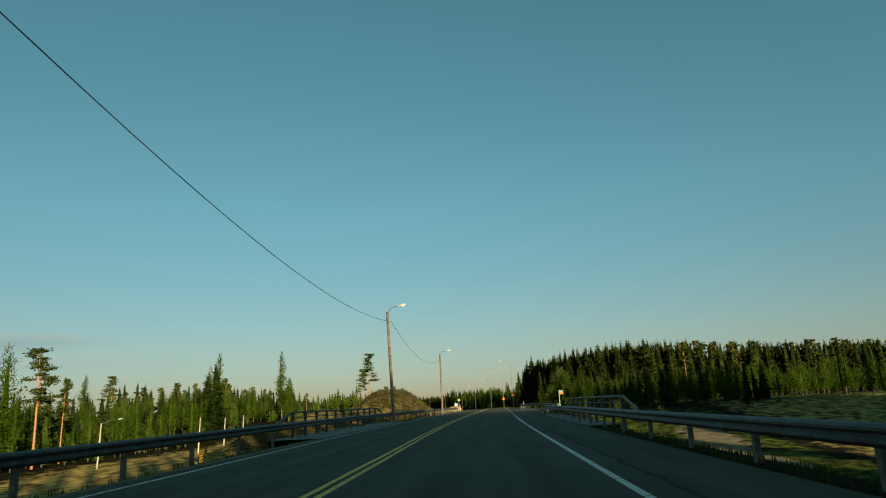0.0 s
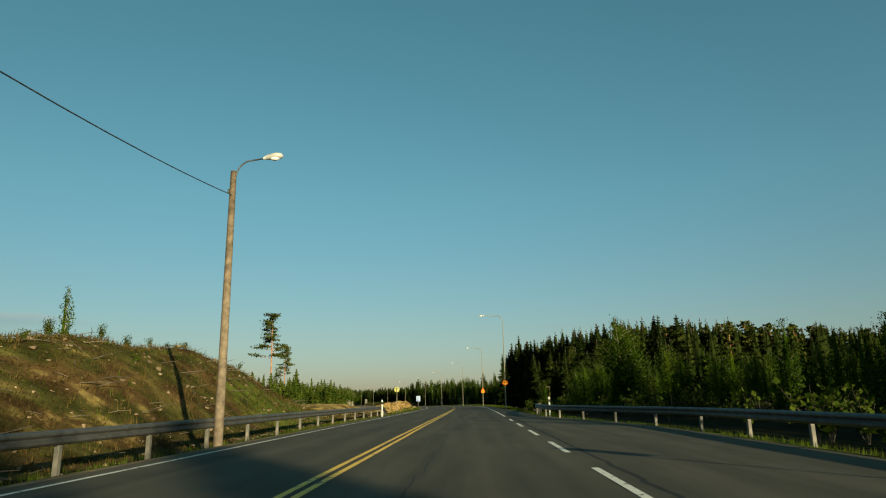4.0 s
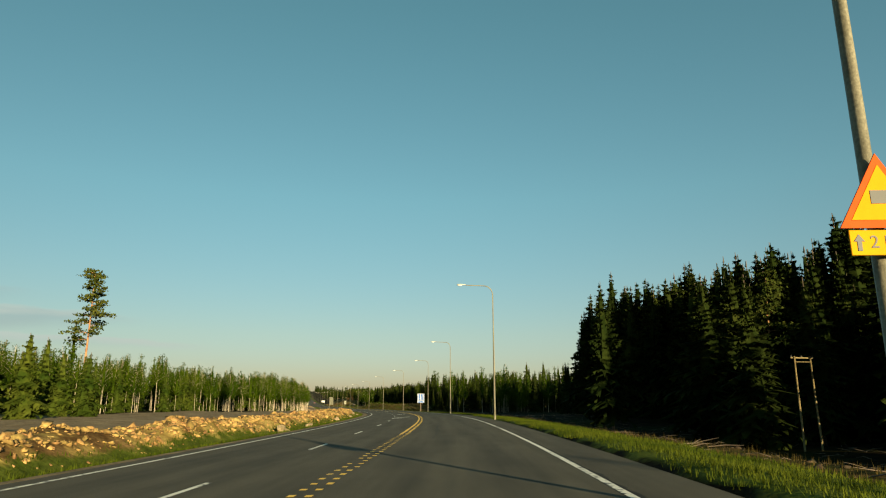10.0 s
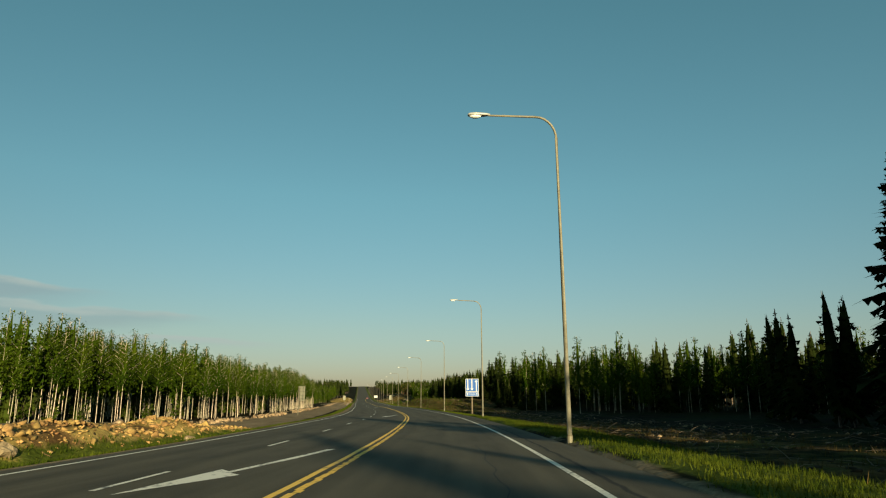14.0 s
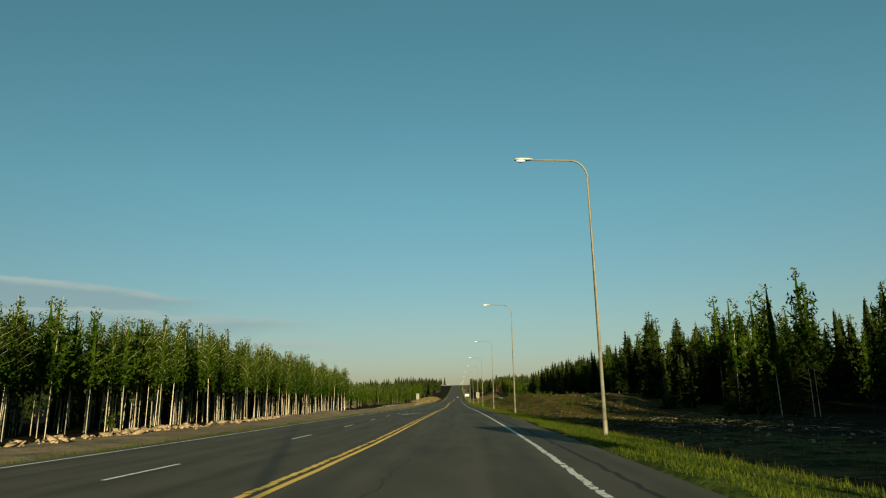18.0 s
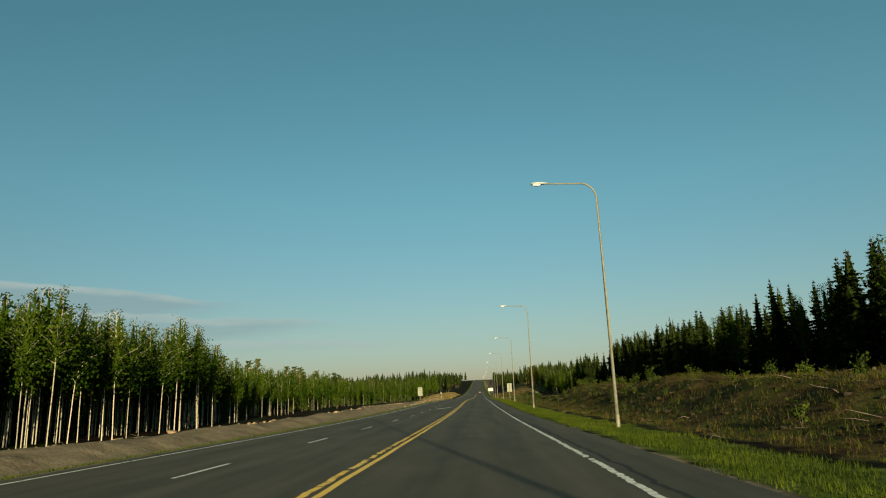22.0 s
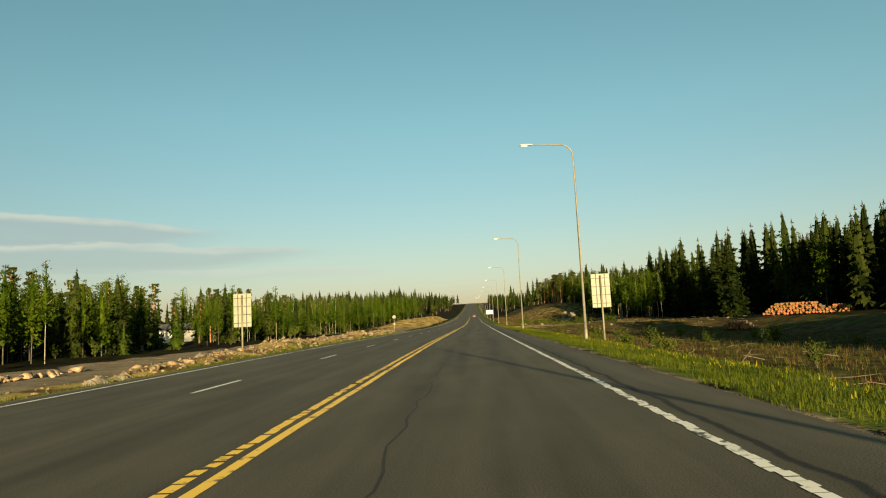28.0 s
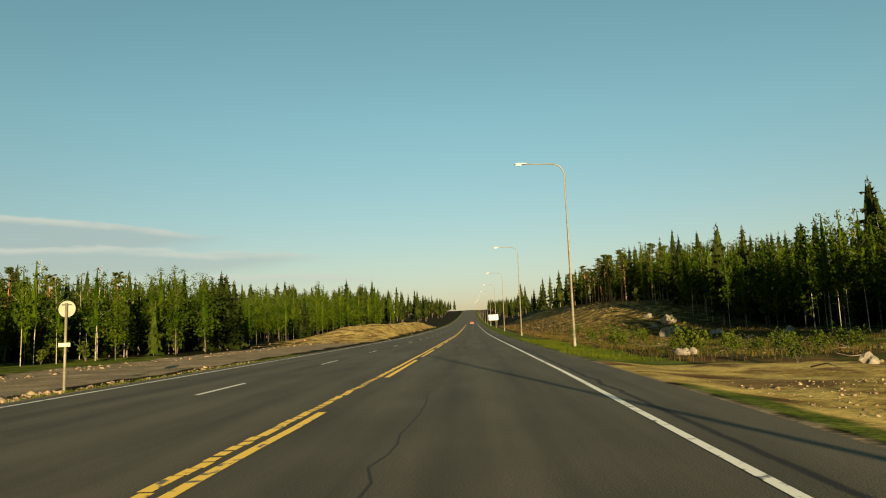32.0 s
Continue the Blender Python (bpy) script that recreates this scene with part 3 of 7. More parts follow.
def terrain(s, d):
    """Height of the open ground above the road's surface beside it."""
    le, re = left_edge(s), right_edge(s)
    r, q = d - re, le - d                     # metres outside the paving, right and left
    # right side
    z_r = -0.06 - 0.22 * ramp(0.2, 2.5, r) + 0.25 * hump(160, 215, 330, 385, s) * ramp(-0.5, 1.6, r) * (1 - 0.6 * ramp(2.5, 6, r))
    z_r = z_r - 0.75 * ramp(2.6, 6.5, r) * (1 - ramp(470, 490, s)) * ramp(140, 175, s)
    z_r = z_r + 0.5 * ramp(10, 26, r) * hump(150, 200, 330, 360, s)
    z_r = z_r - 1.5 * hump(9, 17, 40, 70, r) * hump(205, 240, 300, 335, s)
    z_r = z_r + 2.15 * ramp(4.6, 11, r) * hump(472, 512, 566, 587, s) * (1 - ramp(50, 95, r)) * (1 + 0.16 * wob(s * 0.35, d * 0.3, 1) + 0.10 * wob(s * 0.9, d * 0.8, 9) + 0.05 * wob(s * 2.3, d * 2.0, 5))
    z_r = z_r - 1.15 * hump(3.0, 7.0, 26, 34, r) * hump(578, 598, 690, 704, s)
    z_r = z_r + 0.35 * ramp(26, 34, r) * hump(578, 598, 690, 704, s)
    z_r = z_r - 0.75 * hump(4, 9, 20, 28, r) * hump(724, 740, 770, 800, s)
    z_r = z_r + 5.2 * ramp(5, 26, r) * hump(772, 830, 960, 1100, s)
    z_r = z_r - 4.6 * ramp(1.2, 9, r) * (1 - ramp(58, 128, s))
    # left side
    z_l = -0.05 - 0.35 * ramp(0.4, 2.6, q)
    z_l = z_l - 4.9 * ramp(1.6, 10, q) * (1 - ramp(62, 98, s) * (1 - 0.85 * ramp(24, 34, q) * (1 - ramp(125, 180, s))))
    z_l = z_l + 4.7 * hump(88, 120, 124, 162, s) * hump(3, 10.5, 12.5, 18.5, q) * (1 + 0.12 * wob(s * 0.3, d * 0.3, 2) + 0.05 * wob(s * 1.3, d * 1.2, 6))
    z_l = z_l + (1.7 + 0.3 * wob(s * 0.4, d * 0.4, 4)) * hump(103, 117, 124, 142, s) * hump(17, 25, 27.5, 35, q)
    z_l = z_l + (0.5 + 0.2 * wob(s * 0.5, d * 0.7, 6) + 0.1 * wob(s * 1.5, d * 1.7, 12)) * hump(440, 462, 590, 640, s) * hump(3.6, 5.2, 7, 9.5, q)
    z_l = z_l + (1.3 + 0.28 * wob(s * 0.42, d * 0.8, 3) + 0.24 * wob(s * 1.1, d * 1.6, 10)) * hump(166, 184, 208, 236, s) * hump(1.7, 3.2, 5.0, 8.2, q)
    z_l = z_l + (0.92 + 0.25 * wob(s * 0.6, d * 0.9, 3) + 0.15 * wob(s * 1.2, d * 1.7, 13)) * hump(208, 236, 325, 352, s) * hump(1.7, 3.0, 3.6, 5.2, q)
    z_l = z_l + (1.2 + 0.4 * wob(s * 0.4, d * 0.6, 4)) * hump(146, 162, 205, 225, s) * hump(9, 13, 20, 25, q)
    z_l = z_l + (0.62 + 0.25 * wob(s * 0.5, d * 0.7, 5) + 0.14 * wob(s * 1.5, d * 1.7, 11)) * hump(630, 646, 702, 716, s) * hump(1.6, 3.0, 4.2, 6.4, q)
    z_l = z_l + (2.1 + 0.6 * wob(s * 0.25, d * 0.4, 6)) * hump(790, 830, 905, 980, s) * hump(2.5, 7, 12, 26, q)
    z_l = z_l + 4.0 * hump(900, 1000, 1200, 1500, s) * ramp(6, 40, q)
    z_l = z_l + 0.8 * hump(216, 240, 330, 356, s) * ramp(3.2, 5.4, q) * (1 - ramp(45, 70, q))
    under = -0.30
    z = np.where(r > 0, z_r, np.where(q > 0, z_l, under))
    away = np.maximum(np.maximum(r, q), 0)
    z = z + 0.10 * wob(s * 1.1, d * 1.3, 7) * ramp(1.5, 5, away) + 0.25 * wob(s * 0.21, d * 0.17, 8) * ramp(6, 30, away)
    # the cutting that the bridge spans
    z = np.where((s > 33) & (s < 57) & (np.abs(d) < 60), np.minimum(z, -5.2 + 0 * z), z)
    return z


def ground_at(s, d):
    """World places on the ground."""
    return at(s, d, terrain(np.asarray(s, float), np.asarray(d, float)))


# ---- builders ----
RNG = np.random.default_rng(11)


def mesh_object(name, verts, faces, mats, parent=None, label="", mat_index=None, smooth=False, uv=None, colours=None):
    """One mesh object from arrays; faces all of one length or a list."""
    me = bpy.data.meshes.new(name)
    me.from_pydata([tuple(v) for v in np.asarray(verts, float)] if not isinstance(verts, list) else verts, [], [tuple(f) for f in faces])
    for m in (mats if isinstance(mats, (list, tuple)) else [mats]):
        me.materials.append(m)
    if mat_index is not None:
        me.polygons.foreach_set("material_index", np.asarray(mat_index, np.int32))
    if smooth:
        me.polygons.foreach_set("use_smooth", np.ones(len(me.polygons), bool))
    if uv is not None:
        layer = me.uv_layers.new(name="road_uv")
        idx = np.empty(len(me.loops), np.int32)
        me.loops.foreach_get("vertex_index", idx)
        layer.data.foreach_set("uv", np.asarray(uv, np.float32)[idx].ravel())
    if colours is not None:
        ca = me.color_attributes.new("cover", "FLOAT_COLOR", "POINT")
        ca.data.foreach_set("color", np.asarray(colours, np.float32).ravel())
    me.update()
    ob = new(name, me)
    if parent is not None:
        ob.parent = parent
    if label:
        ob["label"] = label
    return ob


def big_mesh(name, verts, quads, mats, mat_index=None, smooth=False):
    """A large mesh object from numpy arrays of triangles or quads, quickly."""
    me = bpy.data.meshes.new(name)
    verts, quads = np.asarray(verts, np.float32), np.asarray(quads, np.int32)
    k = quads.shape[1]
    me.vertices.add(len(verts))
    me.vertices.foreach_set("co", verts.ravel())
    me.loops.add(quads.size)
    me.loops.foreach_set("vertex_index", quads.ravel())
    me.polygons.add(len(quads))
    me.polygons.foreach_set("loop_start", np.arange(0, quads.size, k, dtype=np.int32))
    me.polygons.foreach_set("loop_total", np.full(len(quads), k, np.int32))
    for m in (mats if isinstance(mats, (list, tuple)) else [mats]):
        me.materials.append(m)
    if mat_index is not None:
        me.polygons.foreach_set("material_index", np.asarray(mat_index, np.int32))
    if smooth:
        me.polygons.foreach_set("use_smooth", np.ones(len(quads), bool))
    me.update(calc_edges=True)
    me.validate()
    return new(name, me)


def part(name, bm, mat, parent, label=""):
    """Link a bmesh as one mesh object under a thing or part."""
    me = bpy.data.meshes.new(name)
    bm.normal_update()
    bm.to_mesh(me)
    bm.free()
    for m in (mat if isinstance(mat, (list, tuple)) else [mat]):
        me.materials.append(m)
    ob = new(name, me)
    ob.parent = parent
    if label:
        ob["label"] = label
    return ob


def thing(name, m, label, category, group="", kind=""):
    ob = new(name)
    ob.empty_display_size = 0.2
    ob.matrix_basis = m
    return tagged(ob, label, category, group, kind)


def box_bm(sx, sy, sz, centre=(0, 0, 0), bevel=0.0, bm=None):
    bm = bm or bmesh.new()
    r = bmesh.ops.create_cube(bm, size=1.0)
    for v in r["verts"]:
        v.co = Vector((v.co.x * sx + centre[0], v.co.y * sy + centre[1], v.co.z * sz + centre[2]))
    if bevel:
        bmesh.ops.bevel(bm, geom=list({e for v in r["verts"] for e in v.link_edges}), offset=bevel, segments=1, affect="EDGES")
    return bm


def tube_bm(path, radii, sides=8, bm=None, cap=True):
    """A tube along a list of points."""
    bm = bm or bmesh.new()
    rings, up = [], Vector((0.0, 0.0, 1.0))
    pts = [Vector(p) for p in path]
    for i, p in enumerate(pts):
        t = (pts[min(i + 1, len(pts) - 1)] - pts[max(i - 1, 0)]).normalized()
        side = t.cross(up)
        side = (side if side.length > 1e-3 else t.cross(Vector((0, 1, 0)))).normalized()
        other = side.cross(t)
        r = radii[i] if isinstance(radii, (list, tuple, np.ndarray)) else radii
        rings.append([bm.verts.new(p + r * (math.cos(a) * side + math.sin(a) * other)) for a in np.linspace(0, 2 * math.pi, sides, endpoint=False)])
    for a, b in zip(rings, rings[1:]):
        for k in range(sides):
            f = bm.faces.new((a[k], a[(k + 1) % sides], b[(k + 1) % sides], b[k]))
            f.smooth = True
    if cap:
        bm.faces.new(rings[0])
        bm.faces.new(rings[-1][::-1])
    return bm


def disc_bm(radius, thick, sides=28, y=0.0, z=0.0):
    """A disc that faces -y."""
    bm = bmesh.new()
    bmesh.ops.create_cone(bm, cap_ends=True, segments=sides, radius1=radius, radius2=radius, depth=thick,
                          matrix=Matrix.Translation((0, y, z)) @ Matrix.Rotation(radians(90), 4, "X"))
    return bm


def poly_bm(points, thick, y=0.0):
    """A flat plate in the x-z plane that faces -y."""
    bm = bmesh.new()
    a = [bm.verts.new((x, y - thick / 2, z)) for x, z in points]
    b = [bm.verts.new((x, y + thick / 2, z)) for x, z in points]
    bm.faces.new(a)
    bm.faces.new(b[::-1])
    for i in range(len(a)):
        j = (i + 1) % len(a)
        bm.faces.new((a[j], a[i], b[i], b[j]))
    return bm


def words(text, size, mat, parent, m, name="lettering"):
    cu = bpy.data.curves.new(name, "FONT")
    cu.body, cu.size, cu.align_x, cu.align_y, cu.extrude = text, size, "CENTER", "CENTER", 0.002
    ob = new("text_source", cu)
    me = bpy.data.meshes.new_from_object(ob.evaluated_get(bpy.context.evaluated_depsgraph_get()))
    bpy.data.objects.remove(ob)
    me.materials.append(mat)
    o = new(name, me)
    o.parent = parent
    o.matrix_basis = m
    return o


def strip(name, s0, s1, d, width, up, mat, parent, step=4.0, label="", jag=0.0):
    """A painted strip on the road; d is a number or a function of s."""
    n = max(2, int((s1 - s0) / step) + 1)
    s = np.linspace(s0, s1, n)
    dd = d(s) if callable(d) else d + drift(s)
    j = (RNG.random(n) - 0.5) * jag if jag else 0
    v = np.vstack([at(s, dd - width / 2 + j, up), at(s, dd + width / 2 + j, up)])
    f = [(i, i + n, i + n + 1, i + 1) for i in range(n - 1)]
    ob = mesh_object(name, v, f, mat, parent, label)
    return ob

# ---- ground and road ----
def build_ground():
    ys = np.unique(np.r_[np.arange(-420, -60, 20), np.arange(-60, 160, 1.6), np.arange(160, 800, 1.5), np.arange(800, 1000, 5), np.arange(1000, 2100, 25), [2150, 2300, 2600, 3000, 3600, 4200]])
    us = np.unique(np.r_[-3500, -2000, -1200, -800, -500, -350, -250, -180, -130, -100, np.arange(-84, -48, 4), np.arange(-48, -26, 2), np.arange(-26, -7, 0.55), np.arange(-7, 3, 2.5),
                         np.arange(3.2, 20, 0.6), np.arange(20, 40, 2), np.arange(40, 84, 4), 100, 130, 180, 250, 350, 500, 800, 1200, 2000, 3500])
    xr = np.interp(ys, LINE[:, 1], LINE[:, 0])
    gx, gy = np.meshgrid(us, ys)
    x, y = xr[:, None] + gx, gy
    s, d = road_frame(x, y)
    dc = np.clip(d, -120, 120)
    z = np.interp(s, LINE_S, LINE[:, 2]) + bank(s) * np.clip(dc, -9, 4.5) + terrain(s, dc)
    far = ramp(120, 900, np.abs(d))
    z = z * (1 - 0.3 * far) + far * 4 * np.sin(x * 0.004 + 1) * np.cos(y * 0.003)
    n, m = x.shape
    idx = np.arange(n * m).reshape(n, m)
    faces = np.stack([idx[:-1, :-1], idx[:-1, 1:], idx[1:, 1:], idx[1:, :-1]], -1).reshape(-1, 4)
    # what covers the ground; the dug plateau reaches to the edge of the birch wood
    plateau = left_edge(s) - np.interp(s, (214, 262, 300, 327, 342, 394), (-40, -42, -34, -29.5, -26.5, -23))
    r, q = d - right_edge(s), left_edge(s) - d
    grass = 1.0 * hump(0.2, 0.5, 2.9, 4.2, r) * ramp(60, 140, s) + 1.0 * hump(0.9, 1.3, 2.3, 3.0, q) + 0.8 * hump(4, 9, 36, 50, r) * hump(724, 740, 770, 800, s) * (0.5 + 0.4 * wob(x * 0.3, y * 0.3, 3))
    grass = grass + 0.5 * ramp(4, 7, r) * (1 - ramp(100, 130, s)) * (1 - 0.75 * hump(24, 28, 36, 44, r)) + 0.5 * ramp(34, 48, r) * (1 - ramp(190, 230, s)) + 0.42 * hump(95, 116, 128, 160, s) * hump(5, 11, 14, 23, q) + 0.8 * hump(728, 738, 752, 765, s) * hump(13, 17, 40, 50, q)
    grass = grass + 0.9 * hump(5, 8, 26, 34, r) * hump(704, 708, 713, 715, s)
    grass = grass + 0.7 * hump(1.0, 1.8, 6, 8.5, q) * hump(116, 130, 156, 168, s)
    sand = 1.0 * hump(1.9, 2.8, 6.4, 8.0, q) * hump(166, 180, 342, 356, s) + 1.0 * hump(8, 11, 23, 27, q) * hump(148, 160, 214, 232, s)
    sand = sand + 0.8 * hump(1.8, 2.6, 4.6, 6.4, q) * hump(560, 640, 715, 724, s) + 0.9 * hump(2.5, 5, 14, 28, q) * hump(770, 810, 940, 990, s) + 0.7 * hump(4.5, 6, 44, 60, q) * (1 - ramp(66, 92, s) * (1 - ramp(22, 30, q) * (1 - ramp(130, 170, s))))
    sand = sand + 0.45 * hump(2, 4, 12, 20, q) * hump(70, 90, 105, 120, s) * (0.6 + 0.5 * wob(x * 0.4, y * 0.4, 1)) + 0.15 * ramp(8, 14, r) * (1 - ramp(26, 40, r)) * hump(770, 800, 960, 1100, s)
    sand = sand + 0.55 * hump(24, 30, 70, 95, r) * (1 - ramp(105, 150, s)) + 0.14 * hump(92, 108, 150, 168, s) * hump(3, 7, 20, 28, q) + 0.42 * hump(98, 110, 132, 146, s) * hump(16, 22, 32, 40, q)
    sand = sand + 0.4 * hump(3.2, 4.2, 8, 11, q) * hump(470, 500, 600, 640, s)
    sand = sand + 0.12 * hump(450, 490, 560, 592, s) * hump(4.5, 7, 24, 32, r)
    gravel = 0.7 * (1 - ramp(0.2, 0.4, r)) * (r > 0) + 0.9 * (1 - ramp(0.8, 1.2, q)) * (q > 0) + 1.0 * hump(3.0, 3.8, 9.5, 11, q) * hump(335, 352, 440, 460, s) + 0.85 * hump(2.4, 3.0, 9.5, 11, q) * hump(440, 460, 600, 620, s) + hump(4.6, 5.6, 14, 17, q) * hump(600, 620, 780, 800, s)
    sand = sand + 0.75 * hump(699, 704, 711, 715, s) * hump(0.4, 1.2, 5, 9, r) + 0.3 * hump(5, 8, 26, 36, r) * hump(766, 790, 900, 1000, s) + 0.25 * hump(4, 6, 26, 32, r) * hump(722, 726, 760, 775, s) + 0.9 * hump(711, 714, 720, 722.5, s + 0.1 * (d - 5)) * (r > 0) * (1 - ramp(55, 75, r)) + 0.2 * hump(4.5, 6, 24, 32, r) * hump(636, 655, 699, 704, s)
    gravel = gravel + 1.0 * ramp(4.6, 6.0, q) * (1 - ramp(-3, 1, q - plateau)) * hump(214, 232, 335, 352, s) + 0.8 * hump(14, 16, 20, 22, r) * (1 - ramp(70, 120, s))
    brush = 1.0 * hump(66, 84, 150, 168, s) * hump(2, 4, 34, 42, q) + 1.0 * hump(440, 475, 592, 604, s) * hump(3.5, 5, 30, 40, r) + 1.0 * hump(592, 604, 900, 960, s) * hump(3.5, 4.5, 30, 36, r) + 0.55 * hump(205, 240, 420, 450, s) * hump(4, 6, 14, 22, r)
    col = np.stack([np.clip(c, 0, 1) for c in (grass, sand, gravel, brush)], -1).reshape(-1, 4)
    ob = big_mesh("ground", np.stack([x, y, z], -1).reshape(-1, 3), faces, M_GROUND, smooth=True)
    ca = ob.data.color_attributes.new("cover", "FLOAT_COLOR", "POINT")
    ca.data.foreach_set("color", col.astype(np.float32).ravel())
    return tagged(ob, "uneven ground of sand, gravel, grass and forest litter", "ground", kind="structure")


build_ground()


def build_road():
    s = np.r_[np.arange(-230, 960, 3.0), np.arange(960, 2180, 12.0)]
    cols = [lambda t: left_edge(t) - 0.04, left_edge, lambda t: left_line(t) + 0.5, lambda t: 0 * t - 4.6, lambda t: 0 * t + YEL, lambda t: 0 * t - 0.4, lambda t: 0 * t + 1.6, lambda t: 0 * t + RWHITE + 0.5, right_edge, lambda t: right_edge(t) + 0.04]
    up = [-0.30, 0, 0, 0, 0, 0, 0, 0, 0, -0.30]
    rows = [at(s, c(s), u) for c, u in zip(cols, up)]
    uv = np.concatenate([np.stack([s, c(s)], -1) for c in cols])
    n = len(s)
    v = np.concatenate(rows)
    f = [(k * n + i, (k + 1) * n + i, (k + 1) * n + i + 1, k * n + i + 1) for k in range(len(cols) - 1) for i in range(n - 1)]
    ob = mesh_object("road", v, f, M_ASPHALT, uv=uv)
    return tagged(ob, "worn grey asphalt road with cracked seams", "road", kind="structure")


road = build_road()
strip("edge_line", -200, 63, RWHITE, 0.13, 0.006, M_WHITE, road, label="white edge line")
strip("edge_line", 134, 392, RWHITE, 0.13, 0.006, M_WHITE, road, label="white edge line")
strip("edge_line", 640, 1000, RWHITE, 0.11, 0.006, M_WHITE, road, label="white edge line")
strip("edge_line", -200, 1000, left_line, 0.12, 0.006, M_WHITE, road, label="white edge line")
def milled_line(name, s0, s1, d, width, mat, label, pitch=0.22, fill=0.92):
    """A line that has worn to a row of short bars over the milled strip beneath it."""
    a = np.arange(s0, s1, pitch)
    a = a[RNG.random(len(a)) < 0.97] + 0
    b = a + pitch * fill * (0.75 + 0.45 * RNG.random(len(a)))
    k = (RNG.random(len(a)) - 0.5) * 0.05
    dd = d + drift(a)
    v = np.stack([at(a, dd - width / 2 + k, 0.006), at(a, dd + width / 2 + k, 0.006), at(b, dd + width / 2 + k, 0.006), at(b, dd - width / 2 + k, 0.006)], 1).reshape(-1, 3)
    f = np.arange(len(a) * 4).reshape(-1, 4)
    mesh_object(name, v, [tuple(int(i) for i in q) for q in f], mat, road, label)


milled_line("edge_line", 392, 640, RWHITE, 0.12, M_WHITE, "white edge line worn into short bars", 0.15, 1.0)
for s0 in np.arange(66.7, 131, 7.2):
    strip("lay_by_dash", s0, s0 + 3.8, RWHITE, 0.14, 0.006, M_WHITE, road, 1.5)
for s0, s1, w, m, lb in ((-200, 186, 0.12, M_YELLOW, "double yellow centre line"), (720, 1000, 0.12, M_YELLOW, "double yellow centre line")):
    strip("yellow_line", s0, s1, YEL - 0.12, w, 0.006, m, road, 1.5 if s1 > 400 else 3, lb, jag=0.03)
    if s0 < 252:
        strip("yellow_line", s0, s1, YEL + 0.12, w, 0.006, m, road, 3, lb, jag=0.03)
for w0 in (-0.13, 0.12):
    milled_line("yellow_line", 186, 244, YEL + w0, 0.11, M_YELLOW, "yellow centre line worn to short bars", 0.75, 0.3)
strip("yellow_line", 244, 345, YEL - 0.13, 0.13, 0.006, M_YELLOW, road, 1.5, "double yellow centre line", jag=0.03)
milled_line("yellow_line", 244, 345, YEL + 0.12, 0.13, M_YELLOW, "yellow centre line worn into short bars", 0.3, 0.9)
milled_line("yellow_line", 345, 720, YEL - 0.13, 0.13, M_YELLOW, "yellow centre line worn into short bars", 0.3, 0.9)
strip("yellow_line", 345, 709, YEL + 0.12, 0.13, 0.006, M_YELLOW, road, 1.5, "double yellow centre line", jag=0.03)
for s0 in np.arange(716, 900, 12.0):
    strip("yellow_dash", s0, s0 + 9.0, YEL + 0.12, 0.13, 0.006, M_YELLOW, road, 3)
DASHES = np.interp(np.arange(-2, 63), (-2, -1, 0, 1, 2, 3, 4, 5, 7, 8, 9, 15, 16, 17, 18, 19, 20, 21, 25, 27, 28, 29, 30, 35, 37, 38, 41, 42, 45, 46, 62),
                   (190.4, 201.8, 213.4, 223.2, 234.5, 244.9, 256.3, 267.8, 288.3, 299.8, 311.2, 376.2, 387.4, 397.9, 410, 420.5, 432, 442.7, 486.3, 507, 518, 528.3, 539.3, 597.9, 621, 632.8, 667, 679.5, 712.8, 724.4, 913.2))
for s0 in DASHES:
    strip("lane_dash", s0, s0 + 2.95, lambda t: np.interp(t, (190, 204, 226, 247, 271, 290, 303, 345, 405, 422, 443, 500, 530, 600), (-3.95, -4.1, -4.5, -4.8, -5.05, -5.25, -5.5, -6.1, -5.75, -5.75, -6.05, -6.0, -5.65, -6.05)) + drift(t), 0.11, 0.006, M_WHITE, road, 1.5)


for s0, s1, d0 in ((386, 404, -0.9), (452, 481, -1.0), (520, 533, 0.7), (566, 592, -0.85), (604, 640, -0.95), (655, 671, 0.9), (676, 712, -0.9), (240, 262, -1.1), (300, 322, 0.8), (96, 120, -0.9), (410, 440, -7.4), (640, 668, -7.6)):
    strip("crack", s0, s1, d0, 0.03, 0.004, M_TAR, road, 0.6, "dark wandering crack", jag=0.16)


def lane_arrow(s0, d0, length=9.8, lean=1.5):
    """A long painted arrow that points back along the road and leans to the centre line."""
    def p(u, w):
        return tuple(at(s0 + u * length, d0 + u * lean + w, 0.0065))
    head = [p(0.0, 0.0), p(0.28, 0.62), p(0.32, 0.24), p(0.35, 0.08), p(0.39, -0.26)]
    shaft = [p(0.32, 0.24), p(0.66, 0.22), p(1.0, 0.12), p(0.98, -0.08), p(0.66, 0.02), p(0.35, 0.08)]
    mesh_object("lane_arrow", [Vector(q) for q in head + shaft], [(4, 3, 2, 1, 0), (10, 9, 8, 7, 6, 5)], M_WHITE, road, "white painted lane arrow")


for s0, d0 in ((279.6, -4.95), (310.7, -5.12), (364.7, -5.2), (448.7, -5.42), (552.0, -4.9)):
    lane_arrow(s0, d0)


